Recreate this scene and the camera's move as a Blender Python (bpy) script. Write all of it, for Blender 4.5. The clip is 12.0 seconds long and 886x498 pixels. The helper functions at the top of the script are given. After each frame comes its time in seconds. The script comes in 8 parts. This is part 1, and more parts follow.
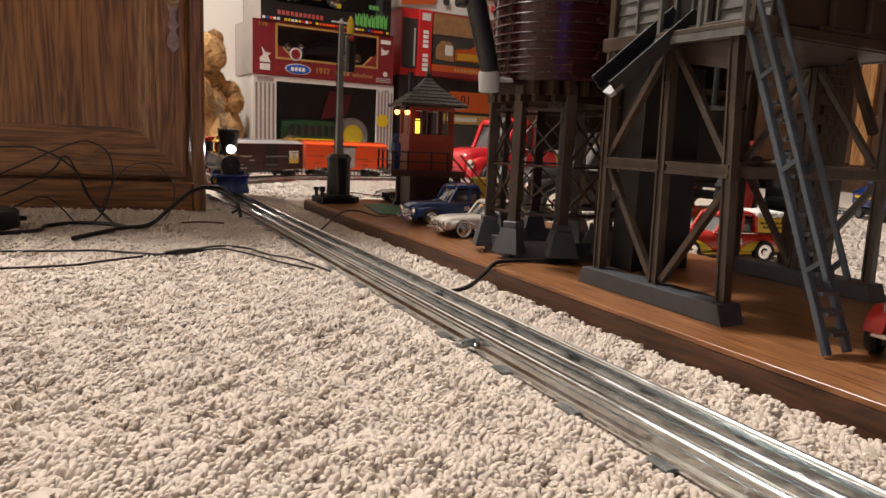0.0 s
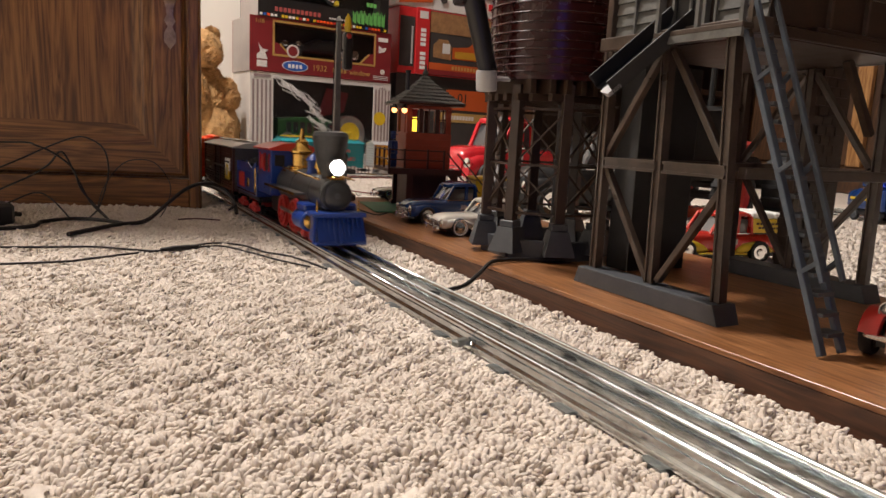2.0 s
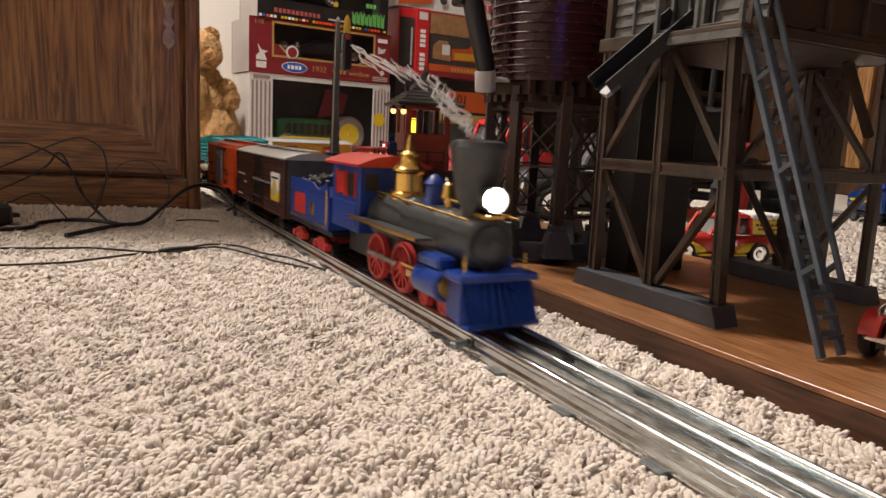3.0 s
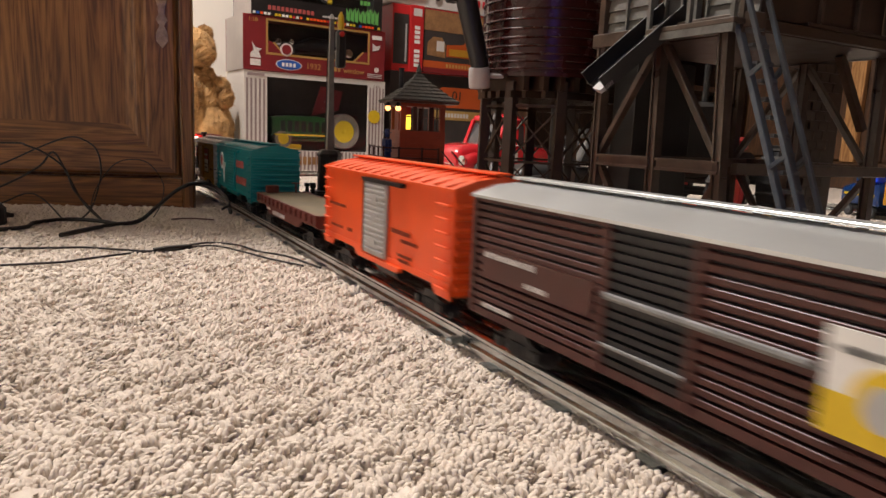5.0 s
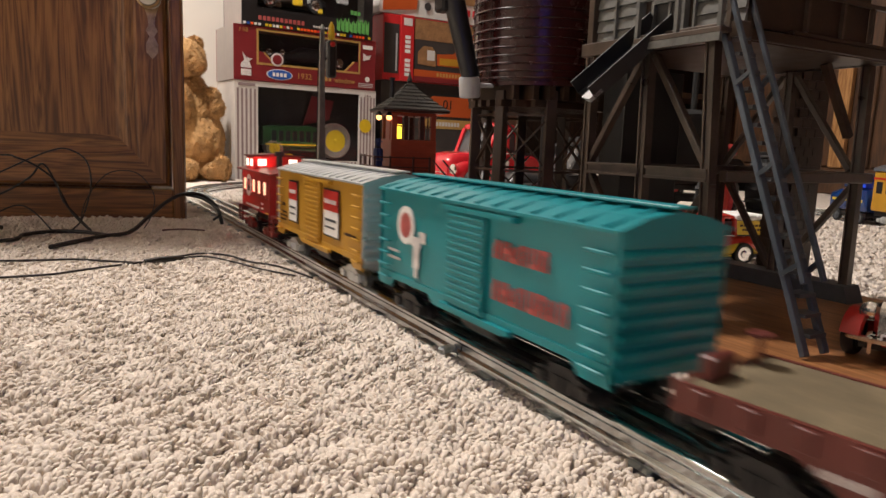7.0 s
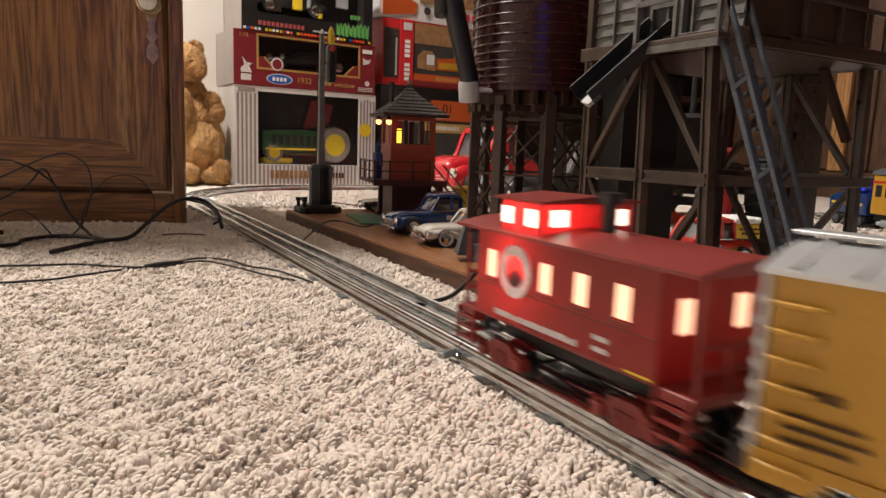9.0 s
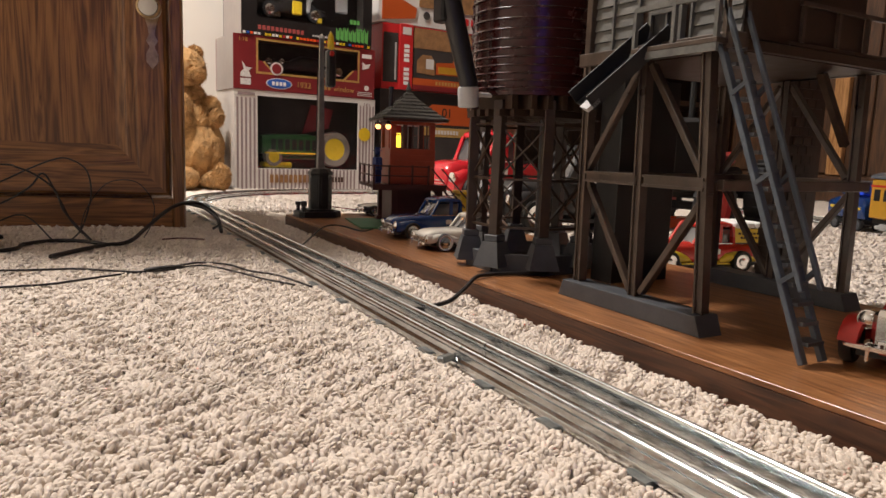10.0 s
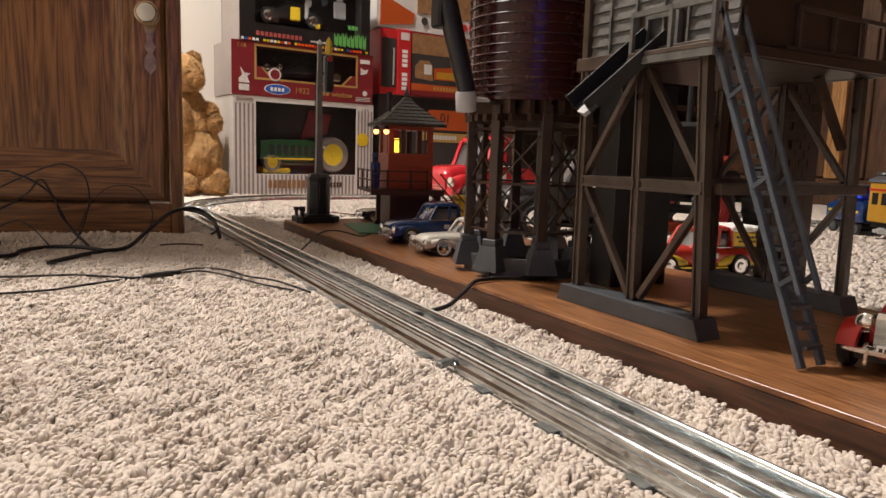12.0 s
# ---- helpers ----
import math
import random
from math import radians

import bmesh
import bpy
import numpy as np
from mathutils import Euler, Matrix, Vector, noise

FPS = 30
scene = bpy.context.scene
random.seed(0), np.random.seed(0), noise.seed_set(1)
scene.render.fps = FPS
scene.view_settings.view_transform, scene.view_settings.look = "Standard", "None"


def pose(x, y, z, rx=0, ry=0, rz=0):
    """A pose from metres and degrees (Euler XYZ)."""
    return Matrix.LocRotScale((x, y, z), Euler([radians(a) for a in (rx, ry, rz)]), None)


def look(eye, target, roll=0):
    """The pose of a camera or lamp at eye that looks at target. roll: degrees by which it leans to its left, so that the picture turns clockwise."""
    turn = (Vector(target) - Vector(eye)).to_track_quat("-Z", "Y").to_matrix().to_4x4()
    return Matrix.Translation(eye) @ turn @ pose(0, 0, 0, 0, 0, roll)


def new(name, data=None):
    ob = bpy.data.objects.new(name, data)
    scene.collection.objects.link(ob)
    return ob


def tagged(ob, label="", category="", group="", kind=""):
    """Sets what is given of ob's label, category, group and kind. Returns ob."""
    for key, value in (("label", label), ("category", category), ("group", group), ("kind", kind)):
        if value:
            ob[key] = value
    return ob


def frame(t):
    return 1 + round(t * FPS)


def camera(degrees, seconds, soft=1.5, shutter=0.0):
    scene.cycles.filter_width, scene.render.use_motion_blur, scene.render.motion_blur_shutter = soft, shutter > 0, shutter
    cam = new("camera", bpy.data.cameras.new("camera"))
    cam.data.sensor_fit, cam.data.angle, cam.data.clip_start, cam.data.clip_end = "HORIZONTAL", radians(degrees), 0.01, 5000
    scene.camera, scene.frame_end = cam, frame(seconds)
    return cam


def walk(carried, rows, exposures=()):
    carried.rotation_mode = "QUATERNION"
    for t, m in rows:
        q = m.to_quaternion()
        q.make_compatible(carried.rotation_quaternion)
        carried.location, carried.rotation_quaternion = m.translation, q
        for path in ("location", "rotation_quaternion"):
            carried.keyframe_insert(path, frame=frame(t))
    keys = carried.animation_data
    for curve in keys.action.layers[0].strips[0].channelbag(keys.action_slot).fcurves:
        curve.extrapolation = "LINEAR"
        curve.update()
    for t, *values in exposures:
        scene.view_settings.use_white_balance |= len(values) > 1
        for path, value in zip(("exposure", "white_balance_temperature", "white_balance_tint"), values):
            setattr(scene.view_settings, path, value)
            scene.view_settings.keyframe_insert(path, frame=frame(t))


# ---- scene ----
from math import cos, pi, sin, sqrt, tan

cam = camera(66.3, 12.0, soft=1.5, shutter=0.6)
CAM_ROWS = [  # seconds, eye, heading, dip and lean in degrees
    (0, -0.0015, 0.0024, 0.1280, 27.69, 9.27, 2.55),
    (0.5, -0.0014, 0.0026, 0.1283, 27.77, 9.17, 2.67),
    (1, -0.0013, 0.0030, 0.1278, 27.84, 9.18, 2.77),
    (1.5, -0.0015, 0.0031, 0.1280, 27.93, 9.36, 2.88),
    (2, -0.0017, 0.0026, 0.1282, 28.03, 9.40, 2.97),
    (2.5, -0.0010, 0.0031, 0.1283, 28.02, 9.35, 3.03),
    (3, 0.0000, 0.0037, 0.1281, 28.05, 9.30, 3.00),
    (5, 0.0007, 0.0026, 0.1283, 28.36, 9.57, 2.59),
    (5.5, 0.0004, 0.0017, 0.1284, 28.82, 8.97, 2.36),
    (6, 0.0005, 0.0014, 0.1283, 28.92, 8.77, 2.34),
    (6.5, 0.0009, 0.0020, 0.1283, 28.92, 8.84, 2.26),
    (7, 0.0007, 0.0018, 0.1290, 28.99, 8.85, 2.20),
    (9, 0.0004, 0.0009, 0.1298, 28.98, 8.54, 2.10),
    (9.5, 0.0002, 0.0011, 0.1299, 29.03, 8.48, 2.12),
    (10, -0.0002, 0.0002, 0.1303, 29.03, 8.20, 2.08),
    (10.5, -0.0001, 0.0001, 0.1303, 29.10, 7.86, 2.04),
    (11, -0.0001, -0.0002, 0.1301, 29.09, 7.79, 1.95),
    (11.5, -0.0004, -0.0003, 0.1301, 29.15, 7.73, 1.94),
    (12, 0.0005, 0.0002, 0.1301, 29.11, 7.78, 1.90),
]


def eye_pose(x, y, z, yaw, dip, lean):
    a, d = radians(yaw), radians(dip)
    way = Vector((sin(a) * cos(d), cos(a) * cos(d), -sin(d)))
    return look((x, y, z), Vector((x, y, z)) + way, lean)


walk(cam, [(r[0], eye_pose(*r[1:])) for r in CAM_ROWS])

# ---- light ----
world = bpy.data.worlds.new("room_world")
scene.world = world
world.use_nodes = True
world.node_tree.nodes["Background"].inputs[0].default_value = (1.0, 0.88, 0.74, 1)
world.node_tree.nodes["Background"].inputs[1].default_value = 0.02
scene.view_settings.exposure = 0.77


def area_lamp(name, eye, target, size, watts, colour):
    d = bpy.data.lights.new(name, "AREA")
    d.shape, d.size, d.energy, d.color = "DISK", size, watts, colour
    ob = new(name, d)
    ob.matrix_world = look(eye, target)
    return ob


area_lamp("ceiling_lamp_light", (-0.20, 1.52, 2.30), (-0.1, 1.1, 0), 0.24, 55, (1.0, 0.91, 0.855))
# weak unseen fill, added behind the eye; no real lamp hangs there
area_lamp("fill_light", (-1.1, -0.9, 2.30), (0.1, 0.6, 0), 0.40, 1.6, (1.0, 0.91, 0.82))


# ---- materials ----
def nodes_of(name):
    m = bpy.data.materials.new(name)
    m.use_nodes = True
    return m, m.node_tree.nodes, m.node_tree.links, m.node_tree.nodes["Principled BSDF"]


def mat(name, col, rough=0.5, metal=0.0, vary=0.12, scale=60.0, bump=0.0, coat=0.0, fine=400.0, emit=0.0):
    """Plain coloured surface with stains at one scale and grain at another."""
    m, n, l, b = nodes_of(name)
    tc = n.new("ShaderNodeTexCoord")
    a, f = n.new("ShaderNodeTexNoise"), n.new("ShaderNodeTexNoise")
    a.inputs["Scale"].default_value, f.inputs["Scale"].default_value = scale, fine
    a.inputs["Detail"].default_value = 4
    l.new(tc.outputs["Object"], a.inputs["Vector"])
    l.new(tc.outputs["Object"], f.inputs["Vector"])
    mix = n.new("ShaderNodeMath")
    mix.operation = "MULTIPLY_ADD"
    mix.inputs[1].default_value = 0.4
    l.new(f.outputs["Fac"], mix.inputs[0])
    l.new(a.outputs["Fac"], mix.inputs[2])
    ramp = n.new("ShaderNodeValToRGB")
    e = ramp.color_ramp.elements
    e[0].position, e[1].position = 0.45, 0.95
    e[0].color = (*[max(0, c * (1 - vary)) for c in col], 1)
    e[1].color = (*[min(1, c * (1 + vary)) for c in col], 1)
    l.new(mix.outputs[0], ramp.inputs[0])
    l.new(ramp.outputs[0], b.inputs["Base Color"])
    rr = n.new("ShaderNodeMapRange")
    rr.inputs["To Min"].default_value, rr.inputs["To Max"].default_value = max(0.02, rough - 0.08), min(1, rough + 0.1)
    l.new(a.outputs["Fac"], rr.inputs["Value"])
    l.new(rr.outputs[0], b.inputs["Roughness"])
    b.inputs["Metallic"].default_value = metal
    b.inputs["Coat Weight"].default_value = coat
    if bump:
        bp = n.new("ShaderNodeBump")
        bp.inputs["Strength"].default_value, bp.inputs["Distance"].default_value = bump, 0.0006
        l.new(mix.outputs[0], bp.inputs["Height"])
        l.new(bp.outputs[0], b.inputs["Normal"])
    if emit:
        b.inputs["Emission Color"].default_value = (*col, 1)
        b.inputs["Emission Strength"].default_value = emit
    return m


def wood(name, dark, light, along="Z", scale=9.0, rough=0.35, stretch=14.0, coat=0.2):
    """Oak-like grain that runs along one axis of the thing."""
    m, n, l, b = nodes_of(name)
    tc, mp = n.new("ShaderNodeTexCoord"), n.new("ShaderNodeMapping")
    s = [stretch, stretch, stretch]
    s["XYZ".index(along)] = 1.0
    mp.inputs["Scale"].default_value = s
    l.new(tc.outputs["Object"], mp.inputs["Vector"])
    big, fine = n.new("ShaderNodeTexNoise"), n.new("ShaderNodeTexNoise")
    big.inputs["Scale"].default_value, big.inputs["Detail"].default_value = scale * 0.5, 5
    big.inputs["Distortion"].default_value = 0.6
    fine.inputs["Scale"].default_value, fine.inputs["Detail"].default_value = scale * 2.2, 4
    l.new(mp.outputs[0], big.inputs["Vector"])
    l.new(mp.outputs[0], fine.inputs["Vector"])
    rings = n.new("ShaderNodeMath")
    rings.operation = "MULTIPLY"
    rings.inputs[1].default_value = 9.0
    l.new(big.outputs["Fac"], rings.inputs[0])
    fr = n.new("ShaderNodeMath")
    fr.operation = "PINGPONG"
    fr.inputs[1].default_value = 0.5
    l.new(rings.outputs[0], fr.inputs[0])
    add = n.new("ShaderNodeMath")
    add.operation = "MULTIPLY_ADD"
    add.inputs[1].default_value = 0.75
    l.new(fr.outputs[0], add.inputs[0])
    l.new(fine.outputs["Fac"], add.inputs[2])
    ramp = n.new("ShaderNodeValToRGB")
    e = ramp.color_ramp.elements
    e[0].position, e[1].position = 0.45, 0.95
    e[0].color, e[1].color = (*dark, 1), (*light, 1)
    l.new(add.outputs[0], ramp.inputs[0])
    l.new(ramp.outputs[0], b.inputs["Base Color"])
    b.inputs["Roughness"].default_value = rough
    b.inputs["Coat Weight"].default_value = coat
    b.inputs["Coat Roughness"].default_value = 0.25
    bp = n.new("ShaderNodeBump")
    bp.inputs["Strength"].default_value, bp.inputs["Distance"].default_value = 0.25, 0.0008
    l.new(add.outputs[0], bp.inputs["Height"])
    l.new(bp.outputs[0], b.inputs["Normal"])
    return m


def glow(name, col, strength):
    m, n, l, b = nodes_of(name)
    b.inputs["Base Color"].default_value = (*col, 1)
    b.inputs["Emission Color"].default_value = (*col, 1)
    b.inputs["Emission Strength"].default_value = strength
    return m


def glass(name, col=(1, 1, 1), rough=0.03):
    m, n, l, b = nodes_of(name)
    b.inputs["Base Color"].default_value = (*col, 1)
    b.inputs["Roughness"].default_value = rough
    b.inputs["Transmission Weight"].default_value = 1.0
    b.inputs["IOR"].default_value = 1.3
    return m


def carpet_mat():
    m, n, l, b = nodes_of("cream_carpet_pile")
    tc = n.new("ShaderNodeTexCoord")
    a, f, g = n.new("ShaderNodeTexNoise"), n.new("ShaderNodeTexNoise"), n.new("ShaderNodeTexNoise")
    for node, s, d in ((a, 3.0, 3), (f, 240.0, 4), (g, 620.0, 3)):
        node.inputs["Scale"].default_value, node.inputs["Detail"].default_value = s, d
        l.new(tc.outputs["Object"], node.inputs["Vector"])
    m1 = n.new("ShaderNodeMath")
    m1.operation = "MULTIPLY_ADD"
    m1.inputs[1].default_value = 0.35
    l.new(a.outputs["Fac"], m1.inputs[0])
    l.new(f.outputs["Fac"], m1.inputs[2])
    ramp = n.new("ShaderNodeValToRGB")
    e = ramp.color_ramp.elements
    e[0].position, e[1].position = 0.42, 0.88
    e[0].color, e[1].color = (0.68, 0.580, 0.485, 1), (0.93, 0.845, 0.745, 1)
    l.new(m1.outputs[0], ramp.inputs[0])
    l.new(ramp.outputs[0], b.inputs["Base Color"])
    b.inputs["Roughness"].default_value = 0.95
    b.inputs["Specular IOR Level"].default_value = 0.15
    b.inputs["Sheen Weight"].default_value = 0.25
    # fibres let some light through
    tr, mx = n.new("ShaderNodeBsdfTranslucent"), n.new("ShaderNodeMixShader")
    mx.inputs[0].default_value = 0.10
    l.new(ramp.outputs[0], tr.inputs["Color"])
    l.new(b.outputs[0], mx.inputs[1])
    l.new(tr.outputs[0], mx.inputs[2])
    l.new(mx.outputs[0], n["Material Output"].inputs["Surface"])
    bp = n.new("ShaderNodeBump")
    bp.inputs["Strength"].default_value, bp.inputs["Distance"].default_value = 0.35, 0.0006
    l.new(g.outputs["Fac"], bp.inputs["Height"])
    l.new(bp.outputs[0], b.inputs["Normal"])
    return m


CARPET = carpet_mat()
OAK = wood("oak_upright", (0.105, 0.042, 0.013), (0.32, 0.145, 0.046), "Z", 4.8, 0.4, 16)
OAK_H = wood("oak_level", (0.105, 0.042, 0.013), (0.32, 0.145, 0.046), "X", 4.8, 0.4, 16)
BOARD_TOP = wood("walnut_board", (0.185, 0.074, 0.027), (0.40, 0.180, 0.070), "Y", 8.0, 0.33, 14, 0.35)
# the top's walnut again, darkened to hold the upright edge's shade
BOARD_EDGE_SHADED = wood("walnut_board_edge_shaded", (0.045, 0.018, 0.009), (0.12, 0.05, 0.024), "Y", 8.0, 0.45, 16, 0.1)
PANEL = wood("wall_panelling_oak", (0.042, 0.018, 0.007), (0.098, 0.044, 0.017), "Z", 5.0, 0.5, 8, 0.05)
# oak made paler so its colour holds the light falling on the strip
LITWOOD = wood("lit_oak_trim", (0.26, 0.12, 0.04), (0.52, 0.28, 0.11), "Z", 5.0, 0.35, 12, 0.3)
BLUELAMP = glow("blue_lamp", (0.05, 0.12, 1.0), 5.0)
PLASTER = mat("white_plaster", (0.80, 0.77, 0.70), 0.8, 0, 0.04, 3, 0.15)
RAIL = mat("tinplate_steel", (0.66, 0.69, 0.70), 0.16, 1.0, 0.14, 60, 0.03)
TIE = mat("tinplate_tie_steel", (0.30, 0.32, 0.32), 0.38, 1.0, 0.3, 90, 0.1)
BLACK = mat("black_plastic", (0.012, 0.012, 0.013), 0.38, 0, 0.3, 80, 0.1)
WIRE = mat("black_wire_sheath", (0.013, 0.011, 0.011), 0.42, 0, 0.3, 60)
RUBBER = mat("black_rubber", (0.015, 0.015, 0.015), 0.65, 0, 0.3, 120)
CHROME = mat("chrome", (0.80, 0.80, 0.80), 0.1, 1.0, 0.06, 60)
BRASS = mat("polished_brass", (0.72, 0.46, 0.13), 0.2, 1.0, 0.15, 120)
OLDBRASS = mat("antique_brass", (0.46, 0.34, 0.19), 0.35, 1.0, 0.35, 90, 0.1)
GREY = mat("grey_plastic", (0.075, 0.082, 0.092), 0.42, 0, 0.2, 70, 0.15)
GREYBASE = mat("dark_grey_plastic", (0.062, 0.067, 0.074), 0.45, 0, 0.2, 70, 0.15)
HOUSE = mat("weathered_grey_boards", (0.125, 0.125, 0.113), 0.55, 0, 0.3, 90, 0.3)
# the legs' own brown; also stands for shade on the coal house and pit
BROWNLEG = mat("brown_plastic_timber", (0.038, 0.020, 0.011), 0.42, 0, 0.3, 80, 0.2)
TIMBER = mat("weathered_brown_grey_timber", (0.068, 0.047, 0.034), 0.30, 0, 0.35, 60, 0.25)
LADDER = mat("slate_blue_plastic", (0.078, 0.097, 0.120), 0.42, 0, 0.15, 70, 0.1)
MAROON = mat("maroon_plastic", (0.040, 0.0060, 0.0055), 0.25, 0, 0.15, 60, 0.05, 0.0)
ENGINE_BLUE = mat("engine_blue_enamel", (0.006, 0.040, 0.25), 0.3, 0, 0.12, 80, 0.05, 0.3)
ENGINE_GREY = mat("engine_grey_metal", (0.060, 0.064, 0.066), 0.36, 0.3, 0.2, 90, 0.1)
RED = mat("bright_red_paint", (0.46, 0.022, 0.016), 0.35, 0, 0.12, 80, 0.05, 0.2)
WHEELRED = mat("wheel_red_paint", (0.50, 0.035, 0.03), 0.4, 0, 0.15, 90)
ORANGE = mat("orange_plastic", (0.86, 0.098, 0.014), 0.38, 0, 0.05, 60, 0.04, 0.15)
TEAL = mat("teal_plastic", (0.002, 0.225, 0.258), 0.38, 0, 0.07, 60, 0.04, 0.15)
YELLOWCAR = mat("mustard_yellow_plastic", (0.48, 0.255, 0.022), 0.38, 0, 0.08, 60, 0.04, 0.15)
BROWNCAR = mat("boxcar_brown_plastic", (0.070, 0.020, 0.015), 0.42, 0, 0.18, 70, 0.08)
FLATRED = mat("flatcar_oxide_red", (0.120, 0.026, 0.019), 0.42, 0, 0.15, 70, 0.08)
DECK = mat("worn_wood_deck", (0.170, 0.135, 0.080), 0.55, 0, 0.3, 45, 0.3)
CABOOSE = mat("caboose_red_plastic", (0.21, 0.024, 0.018), 0.4, 0, 0.12, 70, 0.05, 0.1)
SILVER = mat("silver_paint", (0.60, 0.62, 0.62), 0.30, 0.5, 0.05, 30, 0.03)
GREYDOOR = mat("light_grey_plastic", (0.44, 0.44, 0.44), 0.4, 0, 0.08, 80)
WHITE = mat("white_paint", (0.78, 0.78, 0.76), 0.5, 0, 0.06, 80)
CREAM = mat("cream_white_enamel", (0.66, 0.63, 0.56), 0.2, 0, 0.05, 60, 0, 0.5)
DARKTEXT = mat("dark_lettering", (0.05, 0.02, 0.012), 0.6, 0, 0.2, 200)
BROWNTEXT = mat("faded_brown_lettering", (0.24, 0.040, 0.012), 0.6, 0, 0.2, 200)
PALETEXT = mat("pale_lettering", (0.66, 0.63, 0.61), 0.6, 0, 0.2, 200)
REDTEXT = mat("faded_red_lettering", (0.42, 0.085, 0.075), 0.6, 0, 0.25, 200)
YELLOW = mat("yellow_paint", (0.72, 0.50, 0.02), 0.35, 0, 0.08, 80, 0, 0.2)
COAL = mat("coal_load", (0.02, 0.02, 0.02), 0.6, 0, 0.6, 200, 0.6)
SHANTY = mat("shanty_red_plastic", (0.27, 0.042, 0.018), 0.45, 0, 0.15, 80, 0.1)
SHANTYDARK = mat("shanty_dark_maroon", (0.055, 0.014, 0.010), 0.45, 0, 0.2, 80, 0.1)
SHINGLE = mat("grey_shingle", (0.060, 0.058, 0.052), 0.65, 0, 0.35, 150, 0.4)
GREEN = mat("green_painted_plate", (0.020, 0.15, 0.075), 0.45, 0, 0.15, 70)
CARBLUE = mat("navy_blue_enamel", (0.010, 0.042, 0.165), 0.16, 0, 0.1, 60, 0, 0.7)
GREENTOY = mat("tractor_green_paint", (0.018, 0.085, 0.022), 0.35, 0, 0.1, 60, 0, 0.3)
FUR = mat("golden_plush", (0.43, 0.255, 0.105), 0.95, 0, 0.35, 45, 1.0, 0, 260)
FURDARK = mat("brown_plush", (0.27, 0.14, 0.055), 0.95, 0, 0.3, 45, 1.0, 0, 260)
BOXMAROON = mat("maroon_card", (0.20, 0.016, 0.020), 0.42, 0, 0.08, 30, 0, 0.2)
BOXBLACK = mat("black_card", (0.014, 0.012, 0.012), 0.4, 0, 0.2, 30, 0, 0.2)
BOXRED = mat("red_card", (0.52, 0.020, 0.022), 0.42, 0, 0.06, 30, 0, 0.15)
BOXGREY = mat("pale_grey_card", (0.36, 0.33, 0.31), 0.5, 0, 0.08, 30)
STRIPE = mat("white_striped_card", (0.62, 0.60, 0.57), 0.5, 0, 0.06, 30)
STRIPE_DARK = mat("mauve_grey_card_stripe", (0.26, 0.20, 0.20), 0.5, 0, 0.08, 30)
GOLDLINE = mat("gold_printed_line", (0.52, 0.33, 0.10), 0.4, 0.3, 0.1, 60)
BOXORANGE = mat("orange_card", (0.46, 0.080, 0.014), 0.42, 0, 0.1, 12, 0, 0.1)
DARKIN = mat("dark_box_inside", (0.035, 0.028, 0.025), 0.8, 0, 0.3, 20)
BLUECARD = mat("blue_oval_print", (0.02, 0.10, 0.42), 0.4, 0, 0.05, 30)
GREENLETTER = mat("green_lettering", (0.13, 0.42, 0.10), 0.5, 0, 0.1, 60)
CELLO = glass("clear_box_window", (0.97, 0.97, 0.97), 0.05)
PANE = glass("clear_window_glass", (0.95, 0.95, 0.95), 0.02)
MAST = mat("dull_grey_metal", (0.20, 0.20, 0.20), 0.45, 0.4, 0.2, 80)
DARKWOOD = wood("dark_stained_wood", (0.020, 0.009, 0.005), (0.055, 0.026, 0.013), "Z", 6.0, 0.4, 8, 0.1)
SCREEN = glow("blue_television_screen", (0.10, 0.14, 1.0), 0.9)
WINDSCREEN = mat("dark_reflecting_glass", (0.06, 0.06, 0.065), 0.06, 0, 0.1, 30, 0, 0.8)
INNERBULB = glow("caboose_inner_bulb", (1.0, 0.80, 0.62), 170.0)
PORCELAIN = mat("porcelain_knob", (0.68, 0.66, 0.60), 0.15, 0, 0.03, 60, 0, 0.6)
BULB = glow("headlight_bulb", (1.0, 0.93, 0.85), 60.0)
WARMLAMP = glow("warm_lamp_bulb", (1.0, 0.40, 0.12), 2.4)
WINGLOW = glow("lit_window_warm", (1.0, 0.52, 0.32), 0.9)
CUPGLOW = glow("lit_cupola_window", (1.0, 0.74, 0.58), 1.5)


def shell_mat(name, col, share):
    """Thin coloured plastic that lets light from inside through."""
    m, n, l, b = nodes_of(name)
    b.inputs["Base Color"].default_value = (*col, 1)
    b.inputs["Roughness"].default_value = 0.4
    tr, mx = n.new("ShaderNodeBsdfTranslucent"), n.new("ShaderNodeMixShader")
    tr.inputs["Color"].default_value = (0.9, 0.03, 0.035, 1)
    mx.inputs[0].default_value = share
    l.new(b.outputs[0], mx.inputs[1])
    l.new(tr.outputs[0], mx.inputs[2])
    l.new(mx.outputs[0], n["Material Output"].inputs["Surface"])
    return m


CABSHELL = shell_mat("translucent_caboose_red", (0.23, 0.026, 0.020), 0.20)

YELLOWGLOW = glow("lit_window_yellow", (1.0, 0.62, 0.05), 1.3)
SMOKE = mat("pale_smoke", (0.8, 0.8, 0.8), 1.0, 0, 0.05, 60)
LAMPDISC = glow("ceiling_lamp_diffuser", (1.0, 0.86, 0.68), 3.0)


# ---- shapes ----
def thing(name, label, category, group="", m=None, kind=""):
    ob = new(name)
    ob.empty_display_size = 0.02
    if m is not None:
        ob.matrix_basis = m
    return tagged(ob, label, category, group, kind)


